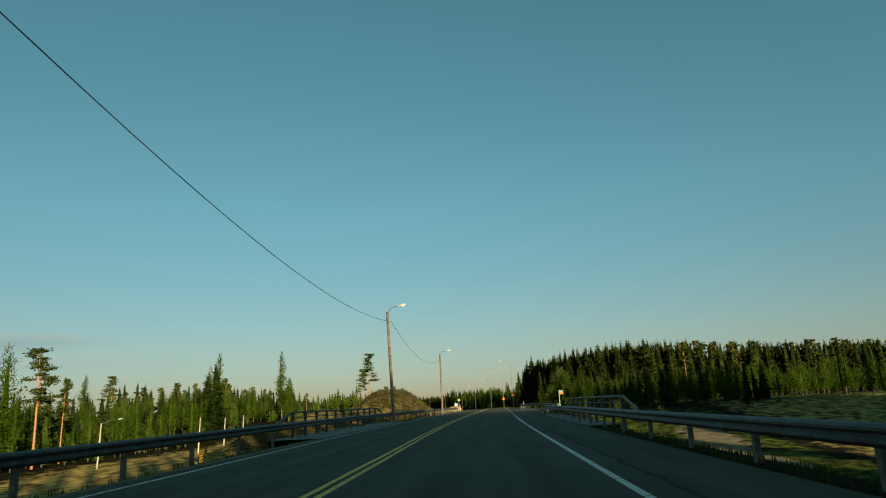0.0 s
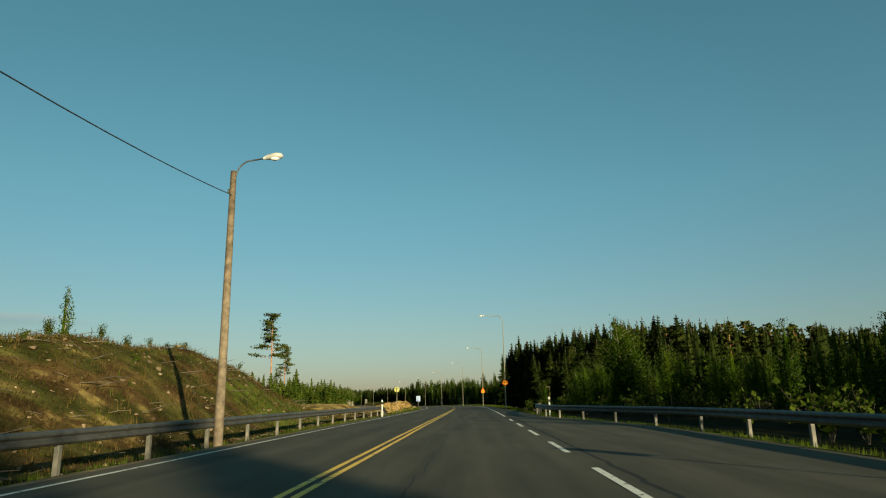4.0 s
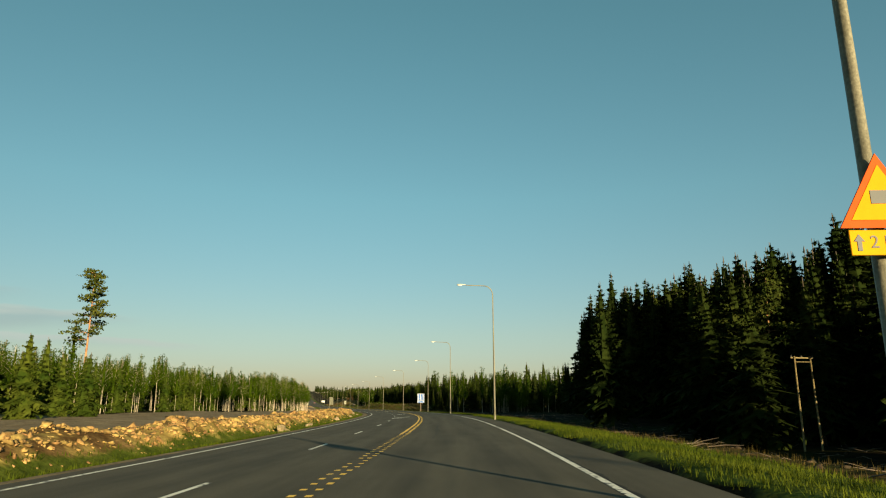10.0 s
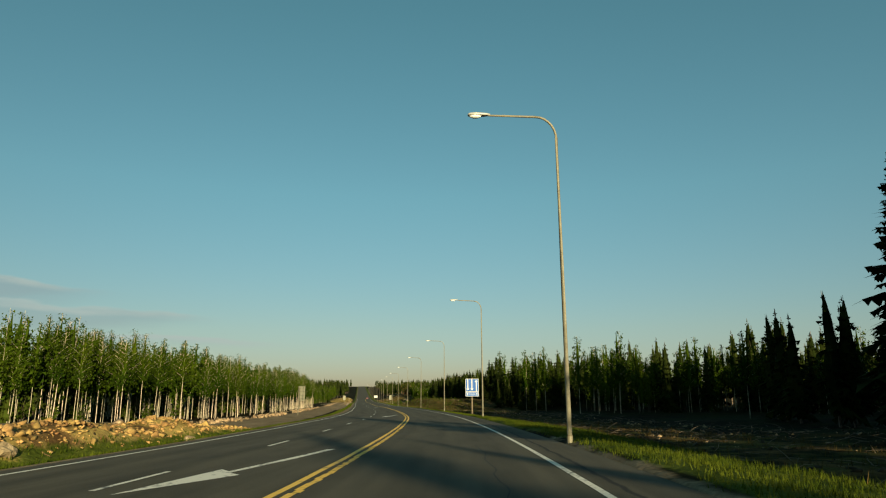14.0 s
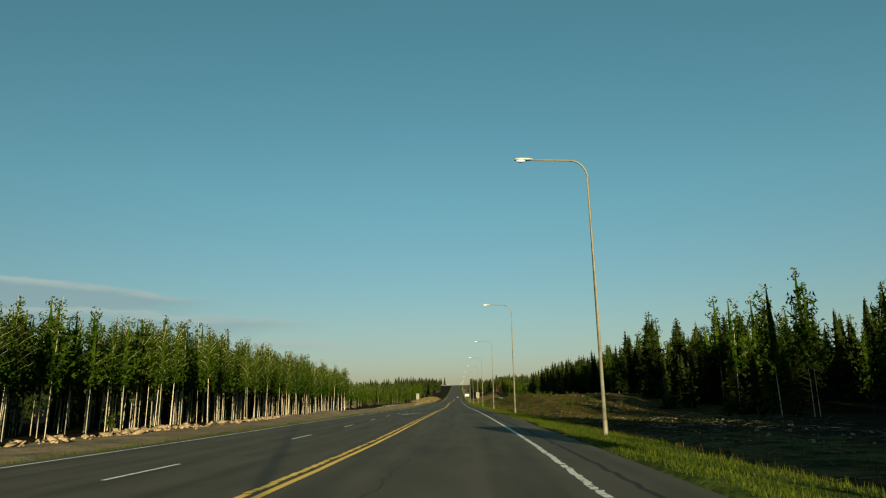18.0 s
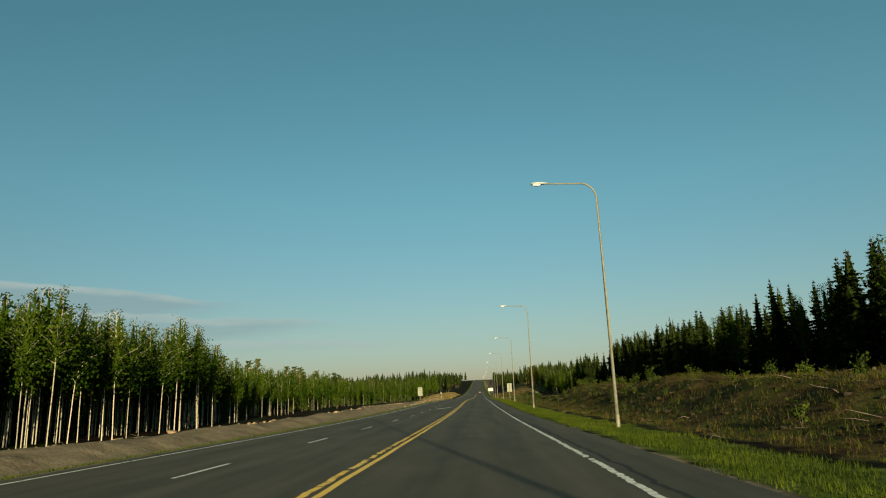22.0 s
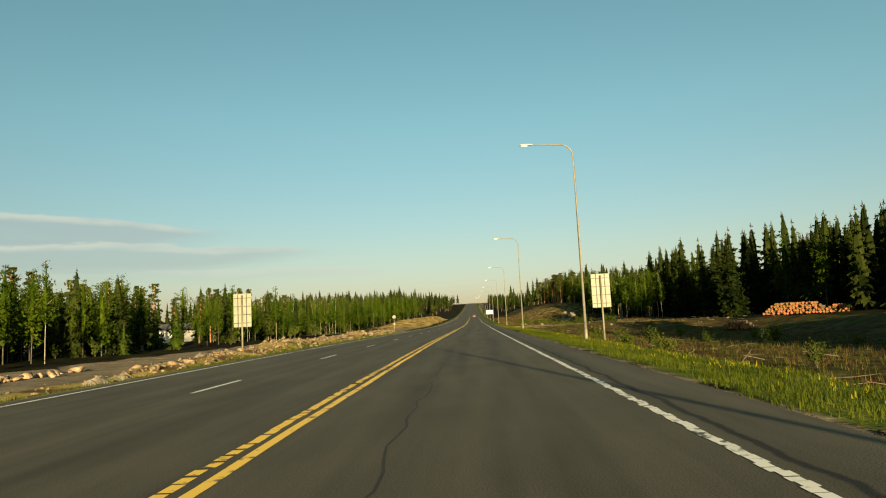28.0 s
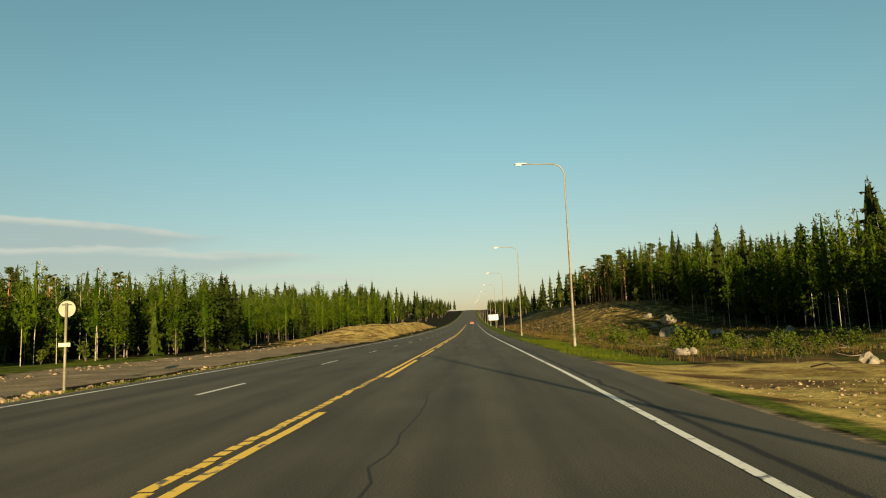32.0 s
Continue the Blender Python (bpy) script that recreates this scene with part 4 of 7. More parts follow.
# ---- bridge and guard rails ----
def beam_profile():
    """The waved section of a guard rail beam: out from its posts and up."""
    return [(0.0, 0.45), (0.05, 0.47), (0.085, 0.51), (0.085, 0.55), (0.03, 0.60), (0.03, 0.62), (0.085, 0.67), (0.085, 0.71), (0.05, 0.75), (0.0, 0.77)]


def guard_rail(name, s_list, d_of, side, label, post_mat, drop=None):
    """A steel beam on posts; side +1: the road lies towards -d."""
    s = np.asarray(s_list, float)
    d = d_of(s)
    root = thing(name, pose(*at(s[0], d[0])), label, "guard rail", "guard rails beside the road")
    base = np.array(root.matrix_basis.translation)
    fall = np.zeros(len(s)) if drop is None else drop(s)
    prof = beam_profile()
    v = np.concatenate([at(s, d - side * (o - 0.02), h + fall) - base for o, h in prof] + [at(s, d - side * (o - 0.026), h + fall) - base for o, h in prof[::-1]])
    n, k = len(s), 2 * len(prof)
    f = [(a * n + i, ((a + 1) % k) * n + i, ((a + 1) % k) * n + i + 1, a * n + i + 1) for a in range(k) for i in range(n - 1)]
    mesh_object("beam", v, f, M_STEEL, root, "galvanised waved steel beam", smooth=False)
    ps = np.arange(s[0] + 1, s[-1], 4.0)
    pd, pf = d_of(ps), (np.zeros(len(ps)) if drop is None else drop(ps))
    me = None
    for a, b, c in zip(ps, pd, pf):
        g = float(min(terrain(np.array(a), np.array(b)), 0.0)) if not 33 < a < 57 else 0.0
        if me is None:
            o = part("post", box_bm(0.11, 0.14, 1.3, (0, 0, 0.0), 0.012), post_mat, root)
            me = o.data
        else:
            o = new("post", me)
            o.parent = root
        q = at(a, b + side * 0.08, 0.72 - 0.65 + c)
        o.matrix_basis = pose(*(q - base), 0, 0, along(a))
    return root


def right_rail_d(s):
    return 4.9 + 3.9 * hump(60, 95, 110, 134, s) + 3.2 * ramp(136, 170, s)


guard_rail("guard_rail", np.arange(-60, 164, 2.0), lambda s: 0 * s - 8.75 - 0.55 * (1 - ramp(50, 80, s)) - 0.8 * ramp(148, 164, s), -1, "grey galvanised steel guard rail with waved beam on short posts", M_POSTPAINT,
           drop=lambda s: -0.62 * ramp(153, 164, s))
guard_rail("guard_rail", np.arange(-60, 172, 2.0), right_rail_d, 1, "grey galvanised steel guard rail that bends round a lay-by", M_POSTPAINT,
           drop=lambda s: -0.68 * ramp(158, 172, s))


def bridge():
    s = np.linspace(31, 59, 15)
    root = thing("bridge", pose(*at(31, 0, -0.9)), "concrete road bridge with steel parapet railings", "bridge", kind="structure")
    base = np.array(root.matrix_basis.translation)
    rows = [at(s, c, u) - base for c, u in ((-10.3, -0.02), (-7.4, -0.012), (-7.4, -0.9), (4.65, -0.9), (4.65, -0.012), (6.0, -0.02), (6.0, -1.3), (-10.3, -1.3))]
    n, k = len(s), len(rows)
    f = [(a * n + i, ((a + 1) % k) * n + i, ((a + 1) % k) * n + i + 1, a * n + i + 1) for a in range(k) for i in range(n - 1)]
    mesh_object("deck", np.concatenate(rows), f, M_CONCRETE, root, "grey concrete bridge deck")
    for d, a0, a1 in ((-9.75, 33.0, 57.0), (5.45, 27.0, 45.0)):
        s = np.linspace(a0, a1, 11)
        pts = [at(a, d, 1.22) - base for a in s]
        pts = [at(a0 - 2.5, d, 0.72) - base] + pts + [at(a1 + 3, d, 0.72) - base]
        part("top_rail", tube_bm(pts, 0.055, 6), M_STEEL, root, "steel top rail")
        part("middle_rail", tube_bm([at(a, d, 0.95) - base for a in s], 0.03, 5), M_STEEL, root)
        for a in np.arange(a0 + 0.2, a1, 2.3):
            o = part("parapet_post", box_bm(0.12, 0.16, 1.3, (0, 0, 0.62), 0.01), M_STEEL, root)
            o.matrix_basis = pose(*(at(a, d, -0.05) - base), 0, 0, along(a))
    for a in (31.5, 58.5):
        o = part("abutment", box_bm(16.5, 1.2, 6.5, (-2.2, 0, -3.6), 0.02), M_CONCRETE, root)
        o.matrix_basis = pose(*(at(a, 0, -0.9) - base), 0, 0, along(a))


bridge()


# ---- street lamps ----
def street_lamp():
    """A tall bent steel pole with its arm over the road (towards -x)."""
    root = thing("street_lamp", pose(0, 0, 0), "tall pale steel street lamp on a bent pole in the verge", "street lamp", "street lamps along the road")
    part("base_collar", tube_bm([(0, 0, -1.2), (0, 0, 0.3), (0, 0, 0.36)], [0.098, 0.098, 0.088], 12), M_POLE, root)
    pts, rad = [(0, 0, 0.36), (0, 0, 5.8)], [0.08, 0.064]
    pts += [(0, 0, 10.7)]
    rad += [0.05]
    for a in np.linspace(10, 90, 7):
        pts.append((-0.75 * (1 - math.cos(radians(a))), 0, 10.7 + 0.85 * math.sin(radians(a))))
        rad.append(0.042)
    pts.append((-2.45, 0, 11.62))
    rad.append(0.034)
    part("pole", tube_bm(pts, rad, 12), M_POLE, root)
    bm = bmesh.new()
    prof = [(-2.38, 0.05, 0.045), (-2.55, 0.10, 0.075), (-2.9, 0.15, 0.095), (-3.12, 0.13, 0.08), (-3.2, 0.06, 0.04)]
    rings = [[bm.verts.new((x, w * math.cos(a), 11.64 + h * max(-0.35, math.sin(a)))) for a in np.linspace(0, 2 * math.pi, 12, endpoint=False)] for x, w, h in prof]
    for a, b in zip(rings, rings[1:]):
        for k in range(12):
            bm.faces.new((a[k], a[(k + 1) % 12], b[(k + 1) % 12], b[k])).smooth = True
    bm.faces.new(rings[0][::-1])
    bm.faces.new(rings[-1])
    head = part("lamp_head", bm, M_LAMPHEAD, root, "grey lamp housing")
    bm = bmesh.new()
    bmesh.ops.create_uvsphere(bm, u_segments=10, v_segments=6, radius=1, matrix=Matrix.Translation((-2.92, 0, 11.60)) @ Matrix.Diagonal((0.22, 0.12, 0.09, 1)))
    part("lamp_bowl", bm, M_LAMPGLASS, head, "pale lamp bowl")
    return root


lamp_master = street_lamp()
LAMPS = [(173.4, 4.5), (220.6, 4.1), (271.8, 4.1), (322.8, 3.75), (366.8, 4.75), (414.0, 5.85), (459.3, 6.2), (504.6, 6.5), (550.4, 6.5), (598.2, 6.95), (646.4, 6.6), (692.4, 6.15), (740.5, 6.4)]
LAMPS += [(786 + 46.0 * k, 6.5) for k in range(14)]
LAMPS = [(s, max(d, float(right_edge(np.array(s))) + (0.05 if s < 400 else 1.0))) for s, d in LAMPS]
for i, (s, d) in enumerate(LAMPS):
    m = pose(*at(s, d, 0.0 if s > 400 else (0.40, -0.13, 0.0)[i] if i < 3 else -0.1), 0, 0, along(s))
    if i == 0:
        lamp_master.matrix_basis = m
    else:
        copy_thing(lamp_master, m)


def timber_lamp(s, d, hook=9.12, lean=0.0):
    """An old timber pole with a short curved lamp bracket towards the road (+x)."""
    p = ground_at(s, d)
    root = thing("timber_lamp_pole", pose(*p, 0, lean, along(s)), "dark timber pole with a short bracket lamp and overhead cable", "street lamp", "timber lamp poles beside the road")
    up = float(at(s, d)[2] - p[2]) + 0.3 + hook - 9.12
    part("pole", tube_bm([(0, 0, -0.3), (0, 0, up + 5), (0, 0, up + 9.75)], [0.16, 0.14, 0.11], 10), M_TIMBER, root, "tarred timber pole")
    arc = [(0.05, 0, up + 9.4)] + [(0.1 + 0.55 * (1 - math.cos(radians(a))), 0, up + 9.5 + 0.65 * math.sin(radians(a))) for a in np.linspace(15, 90, 6)] + [(1.15, 0, up + 10.22)]
    part("bracket", tube_bm(arc, 0.03, 8), M_STEEL, root)
    head = part("lamp_head", tube_bm([(1.1, 0, up + 10.22), (1.25, 0, up + 10.26), (1.55, 0, up + 10.3), (1.75, 0, up + 10.3), (1.82, 0, up + 10.28)], [0.05, 0.1, 0.13, 0.11, 0.05], 10), M_LAMPHEAD, root, "pale lamp housing")
    bm = bmesh.new()
    bmesh.ops.create_uvsphere(bm, u_segments=10, v_segments=6, radius=1, matrix=Matrix.Translation((1.52, 0, up + 10.22)) @ Matrix.Diagonal((0.2, 0.11, 0.1, 1)))
    part("lamp_bowl", bm, M_LAMPGLASS, head)
    part("insulator", tube_bm([(-0.14, 0, up + 8.9), (-0.14, 0, up + 9.05)], 0.05, 8), M_STEEL, root)
    return at(s, d, hook)


def hanging_cable(a, b, sag):
    a, b = Vector(a), Vector(b)
    root = thing("overhead_cable", Matrix.Translation(a), "thin black overhead cable slung between timber poles", "cable", "overhead cables")
    pts = [a.lerp(b, u) - a - Vector((0, 0, sag * 4 * u * (1 - u))) for u in np.linspace(0, 1, 25)]
    part("wire", tube_bm(pts, 0.017, 5), M_WIRE, root)


c0 = timber_lamp(4.0, -9.5, 10.4)
c1 = timber_lamp(61.4, -8.98, 9.22, -1.9)
c2 = timber_lamp(109.4, -8.6, 8.7)
hanging_cable(c0, c1, 1.8)
hanging_cable(c1, c2, 1.9)


# ---- signs ----
def sign_post(root, height, mat=M_POLE, radius=0.05, y=0.06, x=0.0):
    part("post", tube_bm([(x, y, -0.4), (x, y, height)], radius, 10), mat, root, "plain round post")


def blue_lane_sign(s, d):
    p = ground_at(s, d)
    up = float(at(s, d)[2] - p[2])
    root = thing("lane_sign", pose(*p, 0, 0, along(s)), "blue and white lane sign with arrows and a distance plate", "road sign")
    sign_post(root, up + 4.6, M_TIMBER, 0.105, 0.14)
    z0, z1, z2 = up + 2.07, up + 2.68, up + 4.46
    for name, lo, hi in (("distance_plate", z0, z1 - 0.02), ("lane_plate", z1 + 0.02, z2)):
        plate = part(name, box_bm(1.84, 0.03, hi - lo, (0, 0, (lo + hi) / 2), 0.006), M_SIGNWHITE, root, "white bordered plate")
        part("blue_field", box_bm(1.74, 0.006, hi - lo - 0.1, (0, -0.018, (lo + hi) / 2)), M_SHEET if name == "lane_plate" else M_BLUE, plate, "glossy blue sheet" if name == "lane_plate" else "blue reflective field")
        if name == "lane_plate":
            mid = Matrix.Translation((0, 0, (lo + hi) / 2))
            plate.matrix_basis = mid @ pose(0, 0, 0, -2.87, 0, -2.0 - along(s)) @ mid.inverted()   # leans back a little
            for x in (-0.59, -0.02):
                part("arrow", poly_bm([(x - 0.05, hi - 0.05), (x - 0.05, lo + 0.42), (x - 0.2, lo + 0.42), (x, lo + 0.18), (x + 0.2, lo + 0.42), (x + 0.05, lo + 0.42), (x + 0.05, hi - 0.05)][::-1], 0.006, -0.024), M_SIGNWHITE, plate, "white arrow down")
            x = 0.6
            part("arrow", poly_bm([(x - 0.05, lo + 0.05), (x + 0.05, lo + 0.05), (x + 0.05, hi - 0.42), (x + 0.2, hi - 0.42), (x, hi - 0.18), (x - 0.2, hi - 0.42), (x - 0.05, hi - 0.42)], 0.006, -0.024), M_SIGNWHITE, plate, "white arrow up")
            for k in range(3):
                part("stiffener", box_bm(1.7, 0.05, 0.04, (0, 0.05, lo + 0.35 + 0.6 * k)), M_SIGNGREY, plate)
        else:
            for x in (-0.65, 0.65):
                part("arrow", poly_bm([(x - 0.035, lo + 0.12), (x + 0.035, lo + 0.12), (x + 0.035, hi - 0.25), (x + 0.13, hi - 0.25), (x, hi - 0.1), (x - 0.13, hi - 0.25), (x - 0.035, hi - 0.25)], 0.006, -0.024), M_SIGNWHITE, plate, "white arrow up")
            words("1,6 km", 0.32, M_SIGNWHITE, plate, pose(0, -0.024, (lo + hi) / 2, 90, 0, 0))


def sign_back(s, d, w, h, low, turn, name="sign_panel", posts=(0.0,), board=None):
    """The unpainted back of a sign that faces the other way, with its framing."""
    p = ground_at(s, d)
    up = float(at(s, d)[2] - p[2])
    root = thing(name, pose(*p, 0, 0, along(s) + turn), "dull aluminium back of a road sign on a steel post", "road sign", "sign backs beside the road")
    for x in posts:
        sign_post(root, up + low + h - 0.1, M_POLE, 0.06, -0.06, x)
    plate = part("panel", box_bm(w, 0.025, h, (0, 0.03, up + low + h / 2), 0.006), M_SIGNBACK, root, "pale aluminium panel")
    for x in (-w * 0.24, w * 0.24):
        part("upright_rib", box_bm(0.045, 0.05, h - 0.06, (x, -0.004, up + low + h / 2)), M_SIGNGREY, plate)
    for k in range(4):
        part("cross_rib", box_bm(w - 0.06, 0.03, 0.04, (0, 0.006, up + low + h * (0.12 + 0.25 * k))), M_SIGNGREY, plate)
    return root


def round_back(s, d, height, radius, mat=M_SIGNBACK):
    p = ground_at(s, d)
    up = float(at(s, d)[2] - p[2])
    root = thing("round_sign", pose(*p, 0, 0, along(s) + 6), "plain round sign seen from its pale back on a steel post", "road sign", "round sign backs")
    sign_post(root, up + height + radius * 0.7, M_POLE, 0.045, -0.05)
    part("disc", disc_bm(radius, 0.02, 30, 0.0, up + height), mat, root, "pale round plate")
    part("bracket", box_bm(radius * 1.2, 0.02, 0.04, (0, -0.02, up + height + 0.15)), M_SIGNGREY, root)
    return root


def speed_sign(s, d, z):
    """A yellow and red round limit sign clamped to a lamp pole."""
    root = thing("speed_limit_sign", pose(*at(s, d), 0, 0, along(s)), "round yellow speed limit sign with red border", "road sign")
    ring = part("border", disc_bm(0.36, 0.02, 36, -0.15, z), M_SIGNRED, root, "red border plate")
    part("face", disc_bm(0.27, 0.006, 36, -0.164, z), M_SIGNYELLOW, ring, "yellow face")
    words("80", 0.34, M_BLACK, ring, pose(0, -0.172, z - 0.005, 90, 0, 0))
    part("clamp", box_bm(0.34, 0.1, 0.05, (0, -0.09, z + 0.15), 0.01), M_STEEL, root)
    part("clamp", box_bm(0.34, 0.1, 0.05, (0, -0.09, z - 0.15), 0.01), M_STEEL, root)


def warning_sign(s, d, z):
    """A red-edged yellow warning triangle with a plate under it, on a lamp pole."""
    root = thing("warning_sign", pose(*at(s, d), 0, 0, along(s)), "yellow warning triangle with a red border and a small plate below", "road sign")
    def tri(w, drop):
        h = w * 0.88
        return [(-w / 2, z - h / 2 + drop), (w / 2, z - h / 2 + drop), (0, z + h / 2 + drop)]
    outer = part("border", poly_bm(tri(0.84, 0.0), 0.02, -0.15), M_SIGNRED, root, "red border plate")
    part("face", poly_bm(tri(0.62, -0.02), 0.006, -0.164), M_SIGNYELLOW, outer, "yellow face")
    part("symbol", box_bm(0.24, 0.006, 0.13, (0.01, -0.17, z - 0.07), 0.0), M_BLACK, outer, "plain dark symbol bar")
    plate = part("plate", box_bm(0.7, 0.02, 0.24, (0, -0.15, z - 0.51), 0.004), M_SIGNYELLOW, root, "yellow distance plate")
    for x in (-0.27, 0.27):
        part("arrow", poly_bm([(x - 0.02, z - 0.59), (x + 0.02, z - 0.59), (x + 0.02, z - 0.5), (x + 0.05, z - 0.5), (x, z - 0.43), (x - 0.05, z - 0.5), (x - 0.02, z - 0.5)], 0.006, -0.164), M_BLACK, plate, "black arrow up")
    words("2 km", 0.17, M_BLACK, plate, pose(0, -0.164, z - 0.51, 90, 0, 0))
    part("clamp", box_bm(0.34, 0.1, 0.05, (0, -0.09, z - 0.2), 0.01), M_STEEL, root)


def bus_stop(s, d):
    p = ground_at(s, d)
    up = float(at(s, d)[2] - p[2]) - 0.3
    root = thing("bus_stop_sign", pose(*p, 0, 0, along(s)), "white and yellow bus stop sign flag on a slim post", "bus stop sign")
    sign_post(root, up + 2.78, M_SIGNWHITE, 0.04, 0.0)
    top = part("upper_plate", box_bm(0.54, 0.04, 0.28, (0.29, 0, up + 2.62), 0.01), M_SIGNWHITE, root, "white rimmed plate")
    part("panel", box_bm(0.44, 0.006, 0.19, (0.30, -0.023, up + 2.62)), M_SIGNGREY, top, "grey panel")
    part("symbol", box_bm(0.3, 0.006, 0.07, (0.30, -0.028, up + 2.61)), M_SIGNWHITE, top, "plain white symbol bar")
    low = part("lower_plate", box_bm(0.54, 0.04, 0.25, (0.29, 0, up + 2.34), 0.01), M_SIGNYELLOW, root, "yellow plate")
    for z in (2.37, 2.29):
        part("print_bar", box_bm(0.36, 0.006, 0.045, (0.30, -0.023, up + z)), M_TIMBER, low, "dark bar of unreadable print")


def delineator(s, d):
    p = ground_at(s, d)
    root = thing("delineator_post", pose(*p, 0, 0, along(s)), "slim white roadside marker post with a black band", "marker post", "marker posts")
    part("stake", box_bm(0.12, 0.05, 1.6, (0, 0, 0.6), 0.012), M_SIGNWHITE, root)
    part("band", box_bm(0.126, 0.056, 0.2, (0, 0, 1.12)), M_BLACK, root, "black band")


blue_lane_sign(392.5, 7.2)
sign_back(395.5, -16.4, 1.2, 1.95, 1.6, -34, posts=(-0.42,))
sign_back(650.0, -15.3, 1.2, 2.2, 1.5, 0)
sign_back(650.5, 8.45, 1.2, 2.2, 1.6, 0)
round_back(172.0, -9.45, 2.72, 0.33, M_PALEYELLOW)
post = round_back(721.0, -14.1, 2.4, 0.29, M_SIGNBACK)
part("small_plate", box_bm(0.40, 0.03, 0.14, (0.0, -0.12, 1.55), 0.01), M_GREYWOOD, post, "small weathered plate fixed to the post")
speed_sign(*LAMPS[0], 3.25)
warning_sign(*LAMPS[1], 3.2)
bus_stop(92.4, 9.0)
delineator(144.3, -7.78)
delineator(136.0, 5.6)


def info_board(s, d):
    p = ground_at(s, d)
    root = thing("info_board", pose(*p, 0, 0, along(s)), "large white roadside board on two posts", "road sign")
    for x in (-1.2, 1.2):
        part("post", tube_bm([(x, 0.1, -0.4), (x, 0.1, 3.9)], 0.06, 8), M_POLE, root)
    part("panel", box_bm(3.4, 0.05, 2.0, (0, 0, 2.9), 0.01), M_SIGNWHITE, root, "white panel")


info_board(930, 7.6)


def timber_frame(s, d):
    """A tall frame of two poles and a crossbar, as carries a rural power line."""
    p = ground_at(s, d)
    up = float(at(s, d)[2] - p[2])
    root = thing("pole_frame", pose(*p, 0, 0, along(s) + 12), "tall frame of two weathered timber poles with a crossbar", "pole frame")
    h = up + 4.6
    for x, lean in ((-0.7, 0.03), (0.7, -0.05)):
        part("upright", tube_bm([(x - lean, 0, -0.4), (x, 0.02, h * 0.5), (x + lean, 0, h)], [0.075, 0.068, 0.06], 10), M_FRAMEWOOD, root)
    part("crossbar", box_bm(1.95, 0.07, 0.09, (0.05, 0.1, h - 0.12), 0.012), M_FRAMEWOOD, root)
    part("brace", box_bm(1.3, 0.04, 0.05, (0, -0.08, h - 0.42), 0.01), M_FRAMEWOOD, root)
    for x in (-0.85, 0.0, 0.95):
        part("insulator", tube_bm([(x, 0.1, h - 0.08), (x, 0.1, h - 0.02), (x, 0.1, h + 0.08)], [0.02, 0.045, 0.02], 8), M_STEEL, root)


timber_frame(262, 25.6)


def lower_road_lamp(s, d, h, arm):
    """A slim pole beside the lower road, with or without a lamp arm."""
    p = ground_at(s, d)
    root = thing("lower_road_pole", pose(*p, 0, 1.5, along(s)), "slim pale pole beside the lower gravel road", "pole", "poles along the lower road")
    part("pole", tube_bm([(0, 0, -0.3), (0, 0, h)], [0.11, 0.08], 8), M_GREYWOOD, root)
    if arm:
        part("arm", tube_bm([(0, 0, h - 0.1), (1.2, 0, h + 0.35), (2.4, 0, h + 0.5)], 0.045, 6), M_STEEL, root)
        part("lamp_head", tube_bm([(2.3, 0, h + 0.48), (2.6, 0, h + 0.53), (2.95, 0, h + 0.55)], [0.05, 0.12, 0.06], 8), M_LAMPHEAD, root)


for s, d, h, arm in ((85, -52, 5.8, True), (110, -50, 5.9, False), (118, -49, 5.7, False), (142, -55, 5.2, False)):
    lower_road_lamp(s, d, h, arm)


def barrier_board(s, d):
    """A striped yellow and black edge board at the road works."""
    p = ground_at(s, d)
    root = thing("barrier_board", pose(*p, 0, 0, along(s)), "small yellow and black striped edge board", "barrier board", "barrier boards at the lower road")
    part("post", box_bm(0.06, 0.05, 1.2, (0, 0.04, 0.5)), M_STEEL, root)
    board = part("board", box_bm(0.34, 0.03, 1.0, (0, 0, 0.85), 0.006), M_SIGNYELLOW, root, "yellow plate")
    for k in range(3):
        z = 0.5 + 0.3 * k
        part("stripe", poly_bm([(-0.16, z), (0.16, z + 0.12), (0.16, z + 0.26), (-0.16, z + 0.14)], 0.006, -0.02), M_BLACK, board, "black slanting stripe")


for s, d in ((62, -33), (74, -33), (76.5, -33.6), (48, -25), (49, -26.2)):
    barrier_board(s, d)

# ---- trees ----
def _tube_arrays(path, radii, sides):
    path = np.asarray(path, float)
    t = np.gradient(path, axis=0)
    t /= np.linalg.norm(t, axis=1)[:, None] + 1e-9
    ref = np.where(np.abs(t[:, 2:3]) > 0.9, [[1.0, 0, 0]], [[0, 0, 1.0]])
    a = np.cross(t, ref)
    a /= np.linalg.norm(a, axis=1)[:, None] + 1e-9
    b = np.cross(a, t)
    th = np.linspace(0, 2 * math.pi, sides, endpoint=False)
    v = path[:, None] + np.asarray(radii)[:, None, None] * (np.cos(th)[None, :, None] * a[:, None] + np.sin(th)[None, :, None] * b[:, None])
    n = len(path)
    i = np.arange(n * sides).reshape(n, sides)
    j = np.roll(i, -1, 1)
    f = np.stack([i[:-1], j[:-1], j[1:], i[1:]], -1).reshape(-1, 4)
    f3 = np.concatenate([f[:, [0, 1, 2]], f[:, [0, 2, 3]]])
    return v.reshape(-1, 3), f3


def _merge(parts):
    vs, fs, k = [], [], 0
    for v, f in parts:
        vs.append(v)
        fs.append(f + k)
        k += len(v)
    return np.concatenate(vs), np.concatenate(fs)


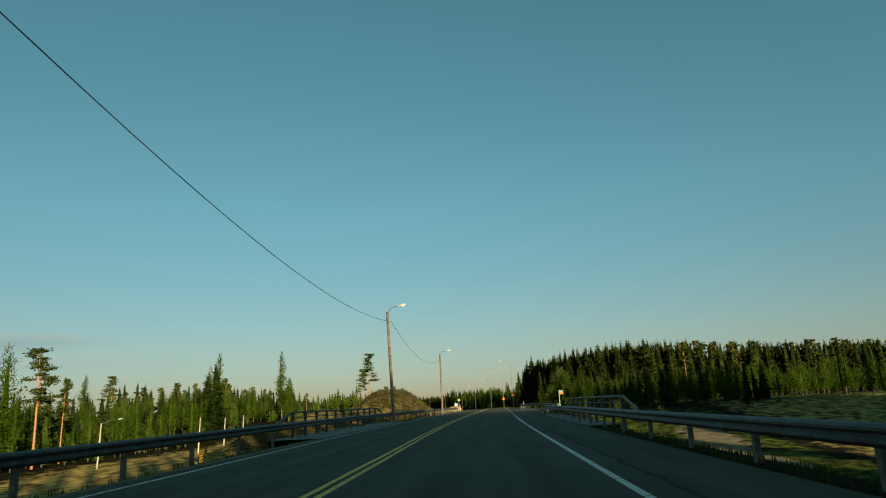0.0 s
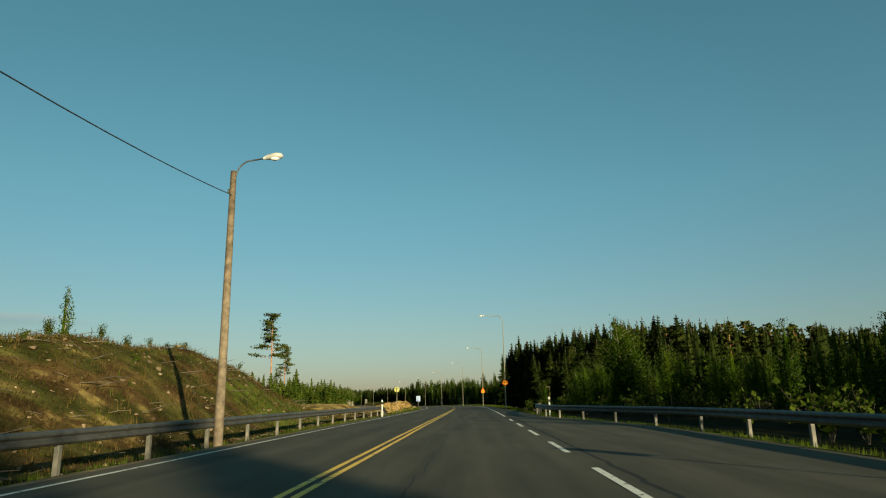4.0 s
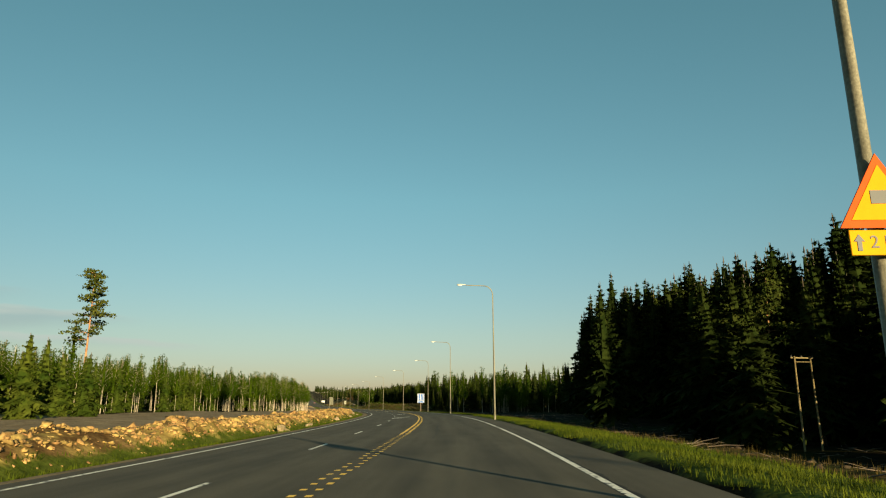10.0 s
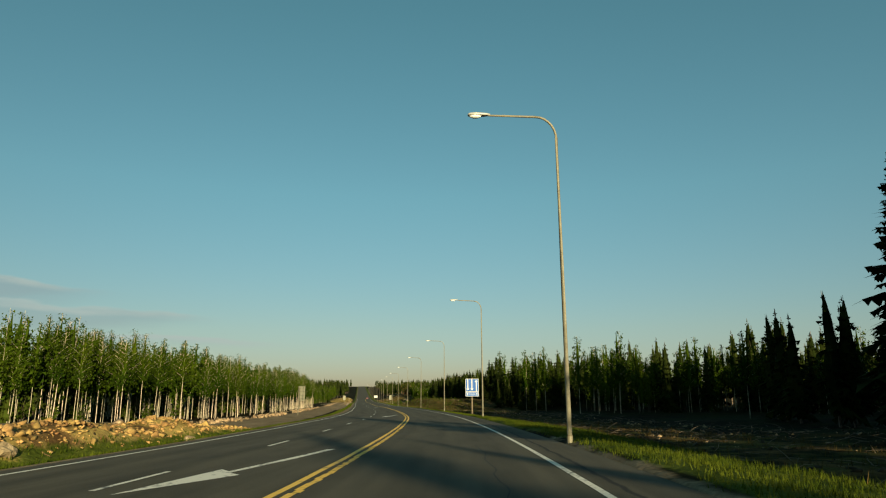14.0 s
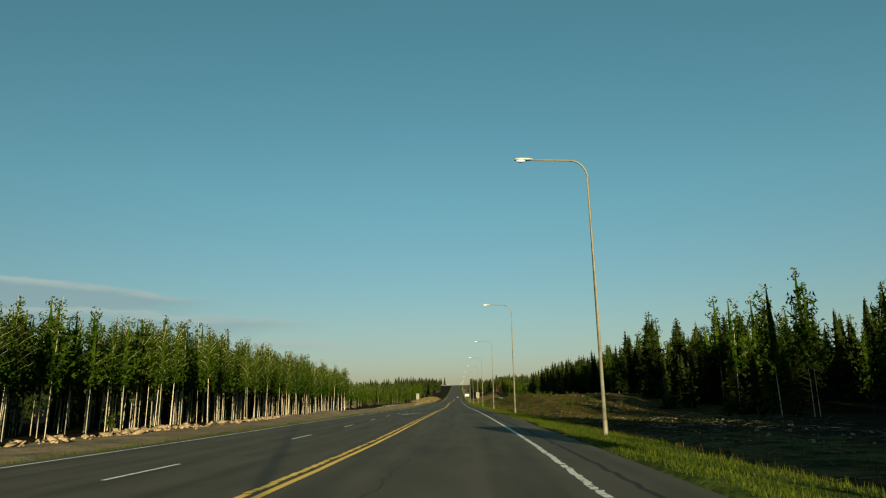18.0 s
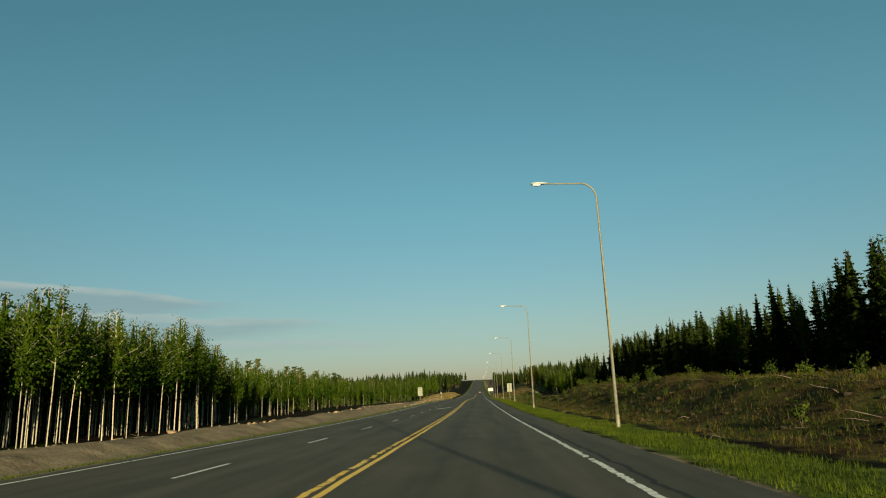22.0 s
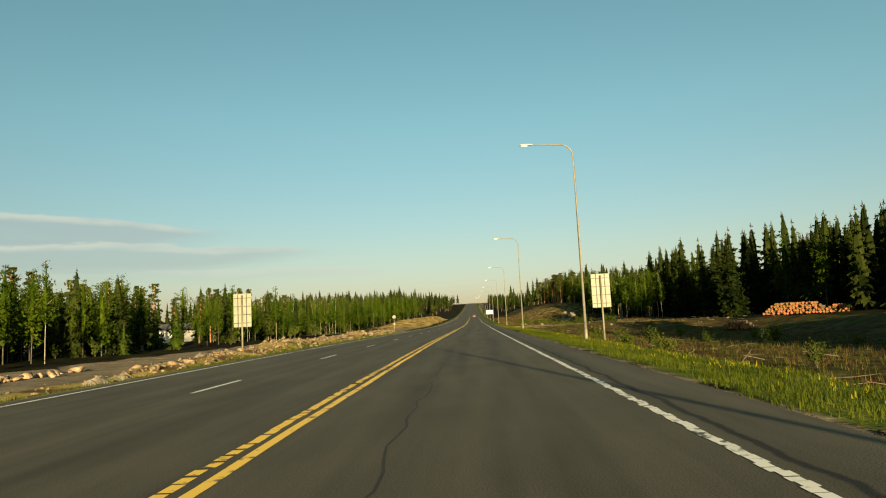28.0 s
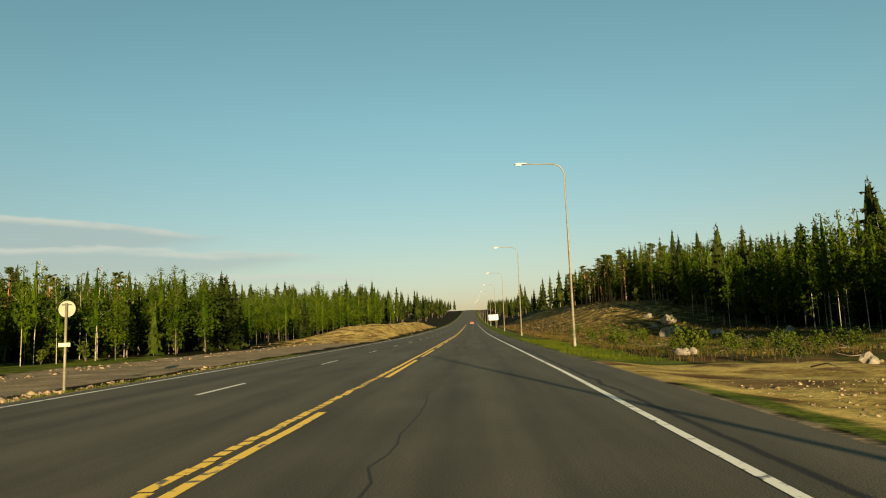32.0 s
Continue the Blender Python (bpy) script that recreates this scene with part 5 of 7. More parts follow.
def leaf_cards(centres, size, rng, droop=0.3, single=False):
    """Small bent leaf sprays: two triangles each, folded along the middle, or one pointed one."""
    n = len(centres)
    u = rng.normal(size=(n, 3))
    u[:, 2] -= droop
    u /= np.linalg.norm(u, axis=1)[:, None]
    w = np.cross(u, rng.normal(size=(n, 3)))
    w /= np.linalg.norm(w, axis=1)[:, None] + 1e-9
    nrm = np.cross(u, w)
    sz = np.reshape(size, (-1, 1)) * rng.uniform(0.6, 1.35, (n, 1))
    p0, p1 = centres - u * sz * 0.5, centres + u * sz * 0.5
    a, b = centres + w * sz * 0.36 + nrm * sz * 0.1, centres - w * sz * 0.36 + nrm * sz * 0.1
    if single:
        return np.stack([p0, a * 0.5 + centres * 0.5 + w * sz * 0.25, p1], 1).reshape(-1, 3), np.arange(3 * n).reshape(-1, 3)
    v = np.stack([p0, a, p1, b], 1).reshape(-1, 3)
    i = np.arange(n)[:, None] * 4
    f = np.concatenate([i + [0, 1, 2], i + [0, 2, 3]])
    return v, f


def foliage_core(levels, h, rng, sides):
    """The close inner mass of a crown: ragged rings of small faces, as loose triangles."""
    rings = []
    for u, r in levels:
        a = np.linspace(0, 2 * math.pi, sides, endpoint=False) + rng.uniform(0, 1)
        rr = r * rng.uniform(0.6, 1.3, sides)
        rings.append(np.stack([np.cos(a) * rr, np.sin(a) * rr, h * u + rng.normal(0, 0.02 * h, sides)], 1))
    out = []
    for p, q in zip(rings, rings[1:]):
        for k in range(sides):
            j = (k + 1) % sides
            out += [p[k], p[j], q[k], p[j], q[j], q[k]]
    return np.array(out)


def spruce(rng, h=16.0, width=2.6, branches=330, bare=0.08, fine=True):
    """Trunk and drooping fronds of a spruce, whorl upon whorl: (trunk), (crown)."""
    bend = rng.normal(0, 0.12, 2)
    zz = np.linspace(-0.3, h, 7 if fine else 4)
    path = np.stack([bend[0] * (zz / h) ** 2, bend[1] * (zz / h) ** 2, zz], 1)
    trunk = _tube_arrays(path, 0.010 * h * (1 - 0.93 * np.clip(zz / h, 0, 1)) + 0.012, 6 if fine else 4)
    whorls = max(9, int(branches / 8.5))
    reach = lambda u: 1.3 * width * (1 - u) ** 0.86 * (0.6 + 0.4 * min(1, (u - bare) / 0.12)) + 0.05
    vs = []
    for k in range(branches):
        wh = k * whorls // branches
        u = bare + (0.985 - bare) * (wh + 0.25 * rng.uniform(-1, 1) + 0.5) / whorls
        u = min(u, 0.985)
        a = k * 2.39996 + rng.normal(0, 0.4)
        z = h * u
        rr = reach(u) * rng.uniform(0.6, 1.2) * (0.85 + 0.3 * (wh % 3 == 0))
        out = np.array([math.cos(a), math.sin(a), 0])
        side = np.array([-math.sin(a), math.cos(a), 0])
        sag = rr * rng.uniform(0.35, 0.7) * (1 - 0.85 * u)
        lift = 0.25 * rr * u * u
        p = lambda q: np.array([0, 0, z]) + out * rr * q + np.array([0, 0, lift * q - sag * q * q + 0.25 * rr * max(0, q - 0.75)])
        w = 0.26 * rr + 0.06
        vs += [p(0.05), p(0.66) + side * w - [0, 0, w * 0.45], p(0.55), p(0.05), p(0.55), p(0.66) - side * w - [0, 0, w * 0.45]]
        vs += [p(0.45) + side * w * 0.5, p(1.05), p(0.45) - side * w * 0.5]
        hang = 0.22 * rr + 0.12
        q = rng.uniform(0.4, 0.75)
        vs += [p(q - 0.22), p(q + 0.22), p(q) - np.array([0, 0, hang]) + side * rng.normal(0, 0.1)]
        if fine:
            for q in (0.34, 0.62, 0.85):
                sgn = 1 if rng.random() < 0.5 else -1
                vs += [p(q - 0.1), p(q + 0.2) + side * sgn * w * 1.4 - [0, 0, 0.3 * w], p(q + 0.1)]
            vs += [p(0.72), p(1.0), p(0.86) - np.array([0, 0, 0.7 * hang])]
    v = np.array(vs)
    v = v + rng.normal(0, 0.03, v.shape)
    inner = foliage_core([(u, 0.42 * reach(u)) for u in np.linspace(bare, 0.92, 8 if fine else 6)], h, rng, 6)
    top = np.array([[0.09, 0, h - 0.7], [-0.09, 0, h - 0.7], [0, 0, h], [0, 0.09, h - 0.7], [0, -0.09, h - 0.7], [0, 0, h]])
    v = np.concatenate([v, inner, top])
    return trunk, (v, np.arange(len(v)).reshape(-1, 3))


def birch(rng, h=10.0, width=1.3, low=0.38, leaves=900, size=0.34, sides=6, limbs=16, taper=0.8):
    """A slim birch: pale trunk and thin limbs; a pointed crown of small leaf sprays."""
    bend = rng.normal(0, 0.22, 2)
    zz = np.linspace(-0.3, h * 0.97, 9 if sides > 4 else 5)
    wig = rng.normal(0, 0.035, (len(zz), 2)) * (zz / h)[:, None]
    path = np.stack([bend[0] * np.abs(zz / h) ** 1.6 + wig[:, 0], bend[1] * np.abs(zz / h) ** 1.6 + wig[:, 1], zz], 1)
    parts = [_tube_arrays(path, (0.0031 if taper > 0.7 else 0.0055) * h * (1 - 0.9 * np.clip(zz / h, 0, 1)) + 0.008, sides)]
    pts, sizes = [], []
    for k in range(limbs):
        u = low + (0.97 - low) * (k + rng.uniform(0, 0.9)) / limbs
        z = h * u
        base = np.array([np.interp(z, zz, path[:, 0]), np.interp(z, zz, path[:, 1]), z])
        a = k * 2.4 + rng.normal(0, 0.5)
        x = (u - low) / (1 - low)
        spread = (1 - x) ** taper if taper > 0.7 else 0.92 * (1 - x ** 2.3) ** 0.85
        ln = width * (1.4 * spread + 0.04) * rng.uniform(0.7, 1.25) * (0.5 + 0.5 * min(1, x / 0.25))
        tip = base + np.array([math.cos(a) * ln, math.sin(a) * ln, ln * rng.uniform(0.5, 1.1)])
        mid = (base + tip) / 2 + [0, 0, 0.08 * ln]
        parts.append(_tube_arrays([base, mid, tip] if sides > 4 else [base, tip], [0.02, 0.014, 0.005] if sides > 4 else [0.02, 0.008], 3))
        m = max(3, int(leaves / limbs * (0.3 + 1.35 * (spread if taper < 0.7 else 1 - x))))
        sizes.append(np.full(m, size * (0.55 + 0.6 * (1 - x))))
        q = rng.beta(1.6, 1.3, m)[:, None]
        pts.append(base * (1 - q) + tip * q + rng.normal(0, 1, (m, 3)) * [1, 1, 1.3] * ((0.05 + 0.2 * (1 - x)) * width + 0.06) - np.array([0, 0, 0.1]))
    v, f = leaf_cards(np.concatenate(pts), np.concatenate(sizes), rng, 0.5, sides == 4)
    core = foliage_core([(low + (1 - low) * q, width * r) for q, r in ((0.02, 0.05), (0.15, 0.17), (0.4, 0.2), (0.68, 0.12 if taper > 0.7 else 0.18), (0.88, 0.03))], h, rng, 6)
    return _merge(parts), (np.concatenate([v, core]), np.concatenate([f, len(v) + np.arange(len(core)).reshape(-1, 3)]))


def pine(rng, h=19.0, crown=0.55, width=2.3, leaves=2300, size=0.36):
    """A tall pine: bare reddish trunk and a broken crown of flat clumps."""
    bend = rng.normal(0, 0.3, 2)
    zz = np.linspace(-0.3, h * 0.98, 9)
    path = np.stack([bend[0] * (zz / h) ** 2, bend[1] * (zz / h) ** 2, zz], 1)
    parts = [_tube_arrays(path, 0.0095 * h * (1 - 0.85 * np.clip(zz / h, 0, 1)) + 0.01, 7)]
    pts = []
    n = 34
    for k in range(n):
        u = crown + (1 - crown) * (k + rng.uniform(0, 1)) / n
        z = h * min(u, 0.985)
        base = np.array([np.interp(z, zz, path[:, 0]), np.interp(z, zz, path[:, 1]), z])
        a = rng.uniform(0, 2 * math.pi)
        ln = width * (1.05 - 0.75 * (u - crown) / (1 - crown)) * rng.uniform(0.45, 1.1)
        tip = base + np.array([math.cos(a) * ln, math.sin(a) * ln, ln * rng.uniform(-0.1, 0.4)])
        parts.append(_tube_arrays([base, (base + tip) / 2 + [0, 0, -0.05], tip], [0.05, 0.035, 0.012], 4))
        m = int(leaves / n)
        q = rng.uniform(0.5, 1.1, (m, 1))
        pts.append(base * (1 - q) + tip * q + rng.normal(0, 0.42, (m, 3)) * [1, 1, 0.32])
    return _merge(parts), leaf_cards(np.concatenate(pts), size, rng, -0.5)


def bush(rng, h=2.5, width=1.2, leaves=420, size=0.2):
    parts, pts = [], []
    for _ in range(9):
        a, r = rng.uniform(0, 2 * math.pi), rng.uniform(0.2, 1) * width
        tip = np.array([math.cos(a) * r, math.sin(a) * r, h * rng.uniform(0.6, 1)])
        parts.append(_tube_arrays([np.array([0, 0, -0.1]), tip * [0.45, 0.45, 0.55], tip], [0.02, 0.014, 0.005], 3))
        q = rng.uniform(0.3, 1.05, (leaves // 9, 1))
        pts.append(tip * q + rng.normal(0, 0.2, (leaves // 9, 3)))
    return _merge(parts), leaf_cards(np.concatenate(pts), size, rng, 0.2)


TREE_RNG = np.random.default_rng(5)


def tree_master(name, made, bark, leaf, label, category, group):
    root = thing(name, pose(0, 0, -500), label, category, group)
    t = big_mesh("trunk", made[0][0], made[0][1], bark, smooth=True)
    c = big_mesh("crown", made[1][0], made[1][1], leaf)
    t.parent = c.parent = root
    return root


class Grove:
    """Trees of one kind: the first go in as things of their own, the rest as one joined mass."""
    def __init__(self, name, makers, far_forms, bark, leaf, label, category, group, mass_label, single_limit):
        self.made, self.far_forms = makers, far_forms
        self.masters = [tree_master(name, m, bark, leaf, label, category, group) for m in makers]
        self.bark, self.leaf, self.name, self.mass_label, self.category = bark, leaf, name, mass_label, category
        self.used, self.limit, self.rest, self.fresh = 0, single_limit, [], list(self.masters)

    def add(self, s, d, scale, near, rng=TREE_RNG, girth=1.0):
        p = ground_at(s, d)
        k = int(rng.integers(len(self.made)))
        turn, wide = rng.uniform(0, 360), girth * scale * rng.uniform(0.88, 1.15)
        if near and self.used < self.limit:
            m = pose(*p, rng.normal(0, 1.2), rng.normal(0, 1.2), turn)
            master = self.masters[k]
            if master in self.fresh:
                self.fresh.remove(master)
                master.matrix_basis, ob = m, master
            else:
                ob = copy_thing(master, m)
            ob.scale = (wide, wide, scale)
            self.used += 1
        else:
            self.rest.append((-1 if near is None else k % max(1, len(self.far_forms) - 1), p, math.radians(turn), wide, scale))

    def finish(self):
        for master in self.fresh:
            for o in (*master.children_recursive, master):
                bpy.data.objects.remove(o)
        if not self.rest:
            return
        vs, fs, mi, n = [], [], [], 0
        for k, p, turn, wide, scale in self.rest:
            (tv, tf), (cv, cf) = self.far_forms[k]
            c, q = math.cos(turn), math.sin(turn)
            rot = np.array([[c, -q, 0], [q, c, 0], [0, 0, 1]])
            for v, f, j in ((tv, tf, 0), (cv, cf, 1)):
                u, inv = np.unique(f, return_inverse=True)
                w = (v[u] * [wide, wide, scale]) @ rot.T + p
                vs.append(w)
                fs.append(inv.reshape(-1, 3) + n)
                mi.append(np.full(len(f), j))
                n += len(u)
        ob = big_mesh(self.name + "_wood", np.concatenate(vs), np.concatenate(fs), [self.bark, self.leaf], np.concatenate(mi))
        tagged(ob, self.mass_label, "woods", kind="stuff")


_r = TREE_RNG
spruces = Grove("spruce", [spruce(_r, 16, w, n, b) for w, b, n in ((3.0, 0.04, 270), (2.6, 0.08, 240), (3.3, 0.05, 280), (2.8, 0.12, 230))],
                [spruce(_r, 16, w, n, b, False) for w, b, n in ((3.2, 0.05, 125), (2.9, 0.08, 115), (3.0, 0.12, 115), (3.4, 0.03, 125), (3.4, 0.2, 64))], M_SPRUCEBARK, M_SPRUCE,
                "tall dark green spruce at the edge of the forest", "spruce tree", "spruces along the road", "dense dark spruce forest", 340)
birches = Grove("birch", [birch(_r, 10, w, lo, n, 0.19, 6, 30) for w, lo, n in ((1.12, 0.44, 1350), (1.26, 0.38, 1450), (1.02, 0.50, 1250), (1.18, 0.42, 1350))],
                [birch(_r, 10, w, lo, n, 0.43, 4, 11) for w, lo, n in ((1.0, 0.36, 370), (1.12, 0.32, 390), (0.95, 0.40, 350))], M_BIRCHBARK, M_BIRCH,
                "slim young birch with a white trunk and fresh green leaves", "birch tree", "birches along the road", "dense young birch wood in spring leaf", 270)
pines = Grove("pine", [pine(_r, 19, c, w) for c, w in ((0.52, 3.0), (0.5, 2.7))], [pine(_r, 19, 0.5, 2.3, 400, 0.75)], M_PINEBARK, M_PINE,
              "tall pine with a bare reddish trunk", "pine tree", "pines along the road", "scattered pines within the forest", 60)
young = Grove("young_spruce", [spruce(_r, 7, w, 130, 0.03) for w in (1.7, 1.4)], [spruce(_r, 7, 1.6, 60, 0.03, False)], M_SPRUCEBARK, M_YOUNG,
              "young bushy conifer at the forest edge", "young conifer", "young conifers", "thicket of young conifers", 160)
leafy = Grove("deciduous_tree", [birch(_r, 9, w, lo, n, 0.21, 6, 26, 0.6) for w, lo, n in ((1.35, 0.22, 1500), (1.1, 0.3, 1250))],
              [birch(_r, 9, w, lo, n, 0.34, 4, 14, 0.62) for w, lo, n in ((1.4, 0.16, 640), (1.2, 0.26, 600), (1.55, 0.1, 660))], M_GREYBARK, M_BIRCH,
              "full young leafy tree with a rounded spring-green crown", "deciduous tree", "leafy trees at the forest edge", "mixed leafy wood in spring green", 150)
roadside = Grove("deciduous_tree", [birch(_r, 9, 1.35, 0.12, 3800, 0.19, 6, 30, 0.6)], [], M_BIRCHBARK, M_BIRCH,
                 "full leafy birch standing close behind the guard rail", "birch tree", "leafy trees at the forest edge", "leafy trees", 8)
tall = Grove("birch", [birch(_r, 16, w, lo, 3000, 0.30, 6, 40, 0.82) for w, lo in ((1.75, 0.14), (1.45, 0.2))], [], M_BIRCHBARK, M_BIRCH,
             "tall full-crowned birch standing above the young wood", "birch tree", "tall birches", "tall birches", 40)
bushes = Grove("shrub", [bush(_r, 2.4, 1.2), bush(_r, 1.9, 1.4)], [bush(_r, 2.4, 1.2, 130, 0.34)], M_TWIG, M_BUSH,
               "loose green willow shrub on rough ground", "shrub", "shrubs on rough ground", "low green scrub", 120)


def house_glade(s, d):
    """The thin strip of wood in front of the houses."""
    return 660 < s < 738 and abs(d + 0.485 * (s - 611)) < 5


def plant(grove, n, s_range, d_range, h, near=True, base=16.0, keep=None, rng=TREE_RNG):
    """Scatter n trees over a stretch; h: lowest and highest height in metres."""
    done = 0
    pts = []
    while done < n:
        s, d = rng.uniform(*s_range), rng.uniform(*d_range)
        if (keep is None or keep(s, d)) and not (house_glade(s, d) and rng.random() < 0.8):
            pts.append((abs(d), s, d))
        done += 1
    for _, s, d in sorted(pts):
        grove.add(s, d, rng.uniform(*h) / base, near)


def log_light(s, d):
    """Outside the gap in the wood through which the evening sun reaches the log piles."""
    return not (540 < s < 688 and 29 < d - 0.24 * (689 - s) < 50)


def frame_clearing(x, y):
    s, d = (float(v[0]) for v in road_frame(np.array([x]), np.array([y])))
    return 195 < s < 264 and 4 + 0.33 * (s - 196) < d + 3 and d < 0.42 * (s - 194) + 3


def plant_xy(grove, n, x_range, y_range, h, near=False, base=16.0, rng=TREE_RNG):
    """The same over a patch of the plan."""
    pts = sorted((rng.uniform(*x_range), rng.uniform(*y_range)) for _ in range(n))
    for x, y in pts:
        if frame_clearing(x, y):
            continue
        s, d = road_frame(np.array([x]), np.array([y]))
        grove.add(float(s[0]), float(d[0]), rng.uniform(*h) / base, near)


# left side: the young birch wood first
def grove_edge(s):
    return np.interp(s, (262, 300, 327, 342, 394, 436, 470, 512, 530, 552), (-43, -34, -29.5, -26.5, -23, -21, -21.5, -22, -23.5, -29))


plant(birches, 170, (268, 345), (-42, -24), (5.5, 7.2), True, 10, keep=lambda s, d: grove_edge(s) - 6 < d < grove_edge(s))
plant(birches, 230, (345, 440), (-34, -20.5), (6.6, 8.3), True, 10, keep=lambda s, d: grove_edge(s) - 6 < d < grove_edge(s))
plant(birches, 250, (440, 548), (-34, -20.5), (7.4, 9.2), True, 10, keep=lambda s, d: grove_edge(s) - 6 < d < grove_edge(s))
plant(birches, 420, (266, 345), (-60, -25), (5.6, 7.5), False, 10, keep=lambda s, d: grove_edge(s) - 20 < d < grove_edge(s) - 1.5)
plant(birches, 480, (345, 440), (-46, -22), (6.9, 8.7), False, 10, keep=lambda s, d: grove_edge(s) - 20 < d < grove_edge(s) - 1.5)
plant(birches, 560, (440, 545), (-46, -22), (7.6, 9.6), False, 10, keep=lambda s, d: grove_edge(s) - 20 < d < grove_edge(s) - 1.5)
plant(bushes, 160, (280, 520), (-50, -24), (1.2, 2.6), False, 2.4, keep=lambda s, d: d < grove_edge(s) - 1.5)
plant(young, 420, (275, 540), (-62, -26), (2.6, 5.2), False, 7, keep=lambda s, d: grove_edge(s) - 22 < d < grove_edge(s) - 5)
plant(spruces, 120, (275, 540), (-64, -32), (4.5, 6.8), False, keep=lambda s, d: grove_edge(s) - 26 < d < grove_edge(s) - 10)
plant(spruces, 90, (300, 520), (-80, -52), (7, 9), False)
plant(young, 80, (168, 275), (-48, -28), (4.3, 7.2), True, 7)
plant(young, 170, (60, 275), (-92, -42), (5, 9), False, 7, keep=lambda s, d: s > 185 or d < -65)
plant(young, 40, (262, 330), (-46, -31), (4.5, 7), True, 7, keep=lambda s, d: d < grove_edge(s) + 2)
plant(spruces, 150, (60, 330), (-150, -78), (8, 13), None)
plant(pines, 40, (95, 280), (-100, -67), (9, 13), False, 19)
plant(spruces, 100, (85, 290), (-98, -70), (8, 11.5), False)
plant(leafy, 190, (60, 190), (-90, -64), (6, 10.5), False, 9)
plant(bushes, 60, (60, 170), (-70, -64), (1.5, 3.2), False, 2.4)
plant(bushes, 14, (112, 134), (-21.5, -17), (0.4, 0.9), True, 2.4)
plant(bushes, 60, (92, 160), (-30, -11), (0.25, 0.7), False, 2.4)
plant(birches, 50, (512, 600), (-46, -28), (5.6, 7.6), True, 10)
plant(birches, 70, (515, 582), (-34, -26), (5.6, 7.4), False, 10, keep=lambda s, d: d < grove_edge(s) + 1)
plant(leafy, 36, (515, 770), (-40, -30), (4.4, 6.6), True, 9)
plant(leafy, 210, (505, 790), (-46, -33), (5.2, 8.2), False, 9)
plant(birches, 230, (505, 780), (-48, -31), (6.2, 8.8), False, 10)
plant(leafy, 150, (505, 790), (-60, -46), (7, 9.4), False, 9)
plant(spruces, 300, (508, 785), (-54, -33), (5, 8.5), False)
plant(pines, 110, (520, 785), (-58, -37), (7.2, 9.4), False, 19)
plant(bushes, 130, (505, 790), (-48, -29), (1.2, 2.8), False, 2.4)
plant(young, 120, (510, 780), (-60, -31), (2.5, 5.5), False, 7)
plant(pines, 30, (560, 770), (-60, -36), (7.0, 9.0), True, 19)
for grove, s, d, h, base in ((spruces, 778, -30, 9.4, 16), (spruces, 781, -31.5, 8.6, 16), (spruces, 775.5, -31, 8.8, 16), (leafy, 768, -28.6, 8.6, 9), (leafy, 764, -30, 7.6, 9)):
    grove.add(s, d, h / base, True, girth=1.25)
plant(spruces, 200, (500, 800), (-120, -52), (8.8, 11.5), None)
plant(leafy, 100, (760, 850), (-66, -30), (7.2, 9.8), False, 9)
plant(leafy, 130, (850, 960), (-70, -30), (10.5, 14), False, 9)
plant(spruces, 60, (770, 850), (-74, -34), (7.8, 11), False)
plant(spruces, 90, (850, 980), (-80, -34), (12, 16), False)
plant(spruces, 140, (960, 1750), (-70, -24), (13, 18.5), None)
for s, d, h in ((234.5, -41.4, 20.9), (313.3, -50.1, 20.4)):
    pines.add(s, d, h / 19, True)
tall.add(180, -58.4, 19.5 / 16, True)
tall.add(182.5, -57.2, 12 / 16, True, girth=1.2)
for grove, s, d, h, base in ((tall, 85, -65.8, 17.5, 16), (tall, 84, -67, 14.5, 16), (pines, 90.3, -64.9, 17, 19), (tall, 155, -66.5, 19, 16), (tall, 150.5, -66.5, 16, 16), (spruces, 151.5, -65, 16.5, 16),
                             (spruces, 148, -66, 14.5, 16), (tall, 156.5, -65, 12.5, 16), (tall, 293, -79.4, 18, 16), (tall, 191, -121, 16.5, 16), (pines, 214, -124, 17, 19)):
    grove.add(s, d, h / base, True, girth=1.1)
birches.add(316, -53, 1.35, True)
# woods behind the start, which shade the bridge
plant(spruces, 150, (-140, -4), (14, 46), (25, 28), None)
plant(spruces, 110, (-140, -30), (46, 88), (25, 28), None)
plant(spruces, 36, (-4, 22), (16, 46), (23, 27), False, keep=lambda s, d: d > 16 + 0.9 * max(s, 0))
plant(spruces, 70, (25, 80), (62, 84), (26, 30), None)
plant(spruces, 60, (-190, -10), (-60, -18), (10, 15), None)
# right side: the old forest behind the field, its long front and its corner towards the road
for s, d, h in ((344.1, 33.6, 20.2), (330.6, 35.6, 26.2), (336.5, 35.4, 21), (333.5, 36.5, 22), (327.5, 36.5, 23)):
    spruces.add(s, d, h / 16, True)
plant_xy(spruces, 85, (123.5, 134), (274, 338), (20.5, 25.3), True)
plant_xy(spruces, 16, (118, 126), (430, 486), (6, 9), False)
plant_xy(spruces, 130, (141, 205), (276, 345), (26, 30), None)
plant_xy(spruces, 18, (124, 160), (262, 276), (24, 28), True)
plant_xy(spruces, 110, (160, 310), (262, 276), (23.5, 26.5), False)
plant_xy(spruces, 190, (140, 330), (272, 330), (24.5, 27.5), None)
plant_xy(pines, 60, (150, 320), (264, 300), (23.5, 26.5), False, 19)
plant_xy(pines, 8, (122, 136), (272, 330), (18, 22), True, 19)
plant(leafy, 60, (104, 185), (13.5, 44), (3.6, 6.2), True, 9)
plant(spruces, 60, (108, 205), (17, 50), (4.5, 7.5), False)
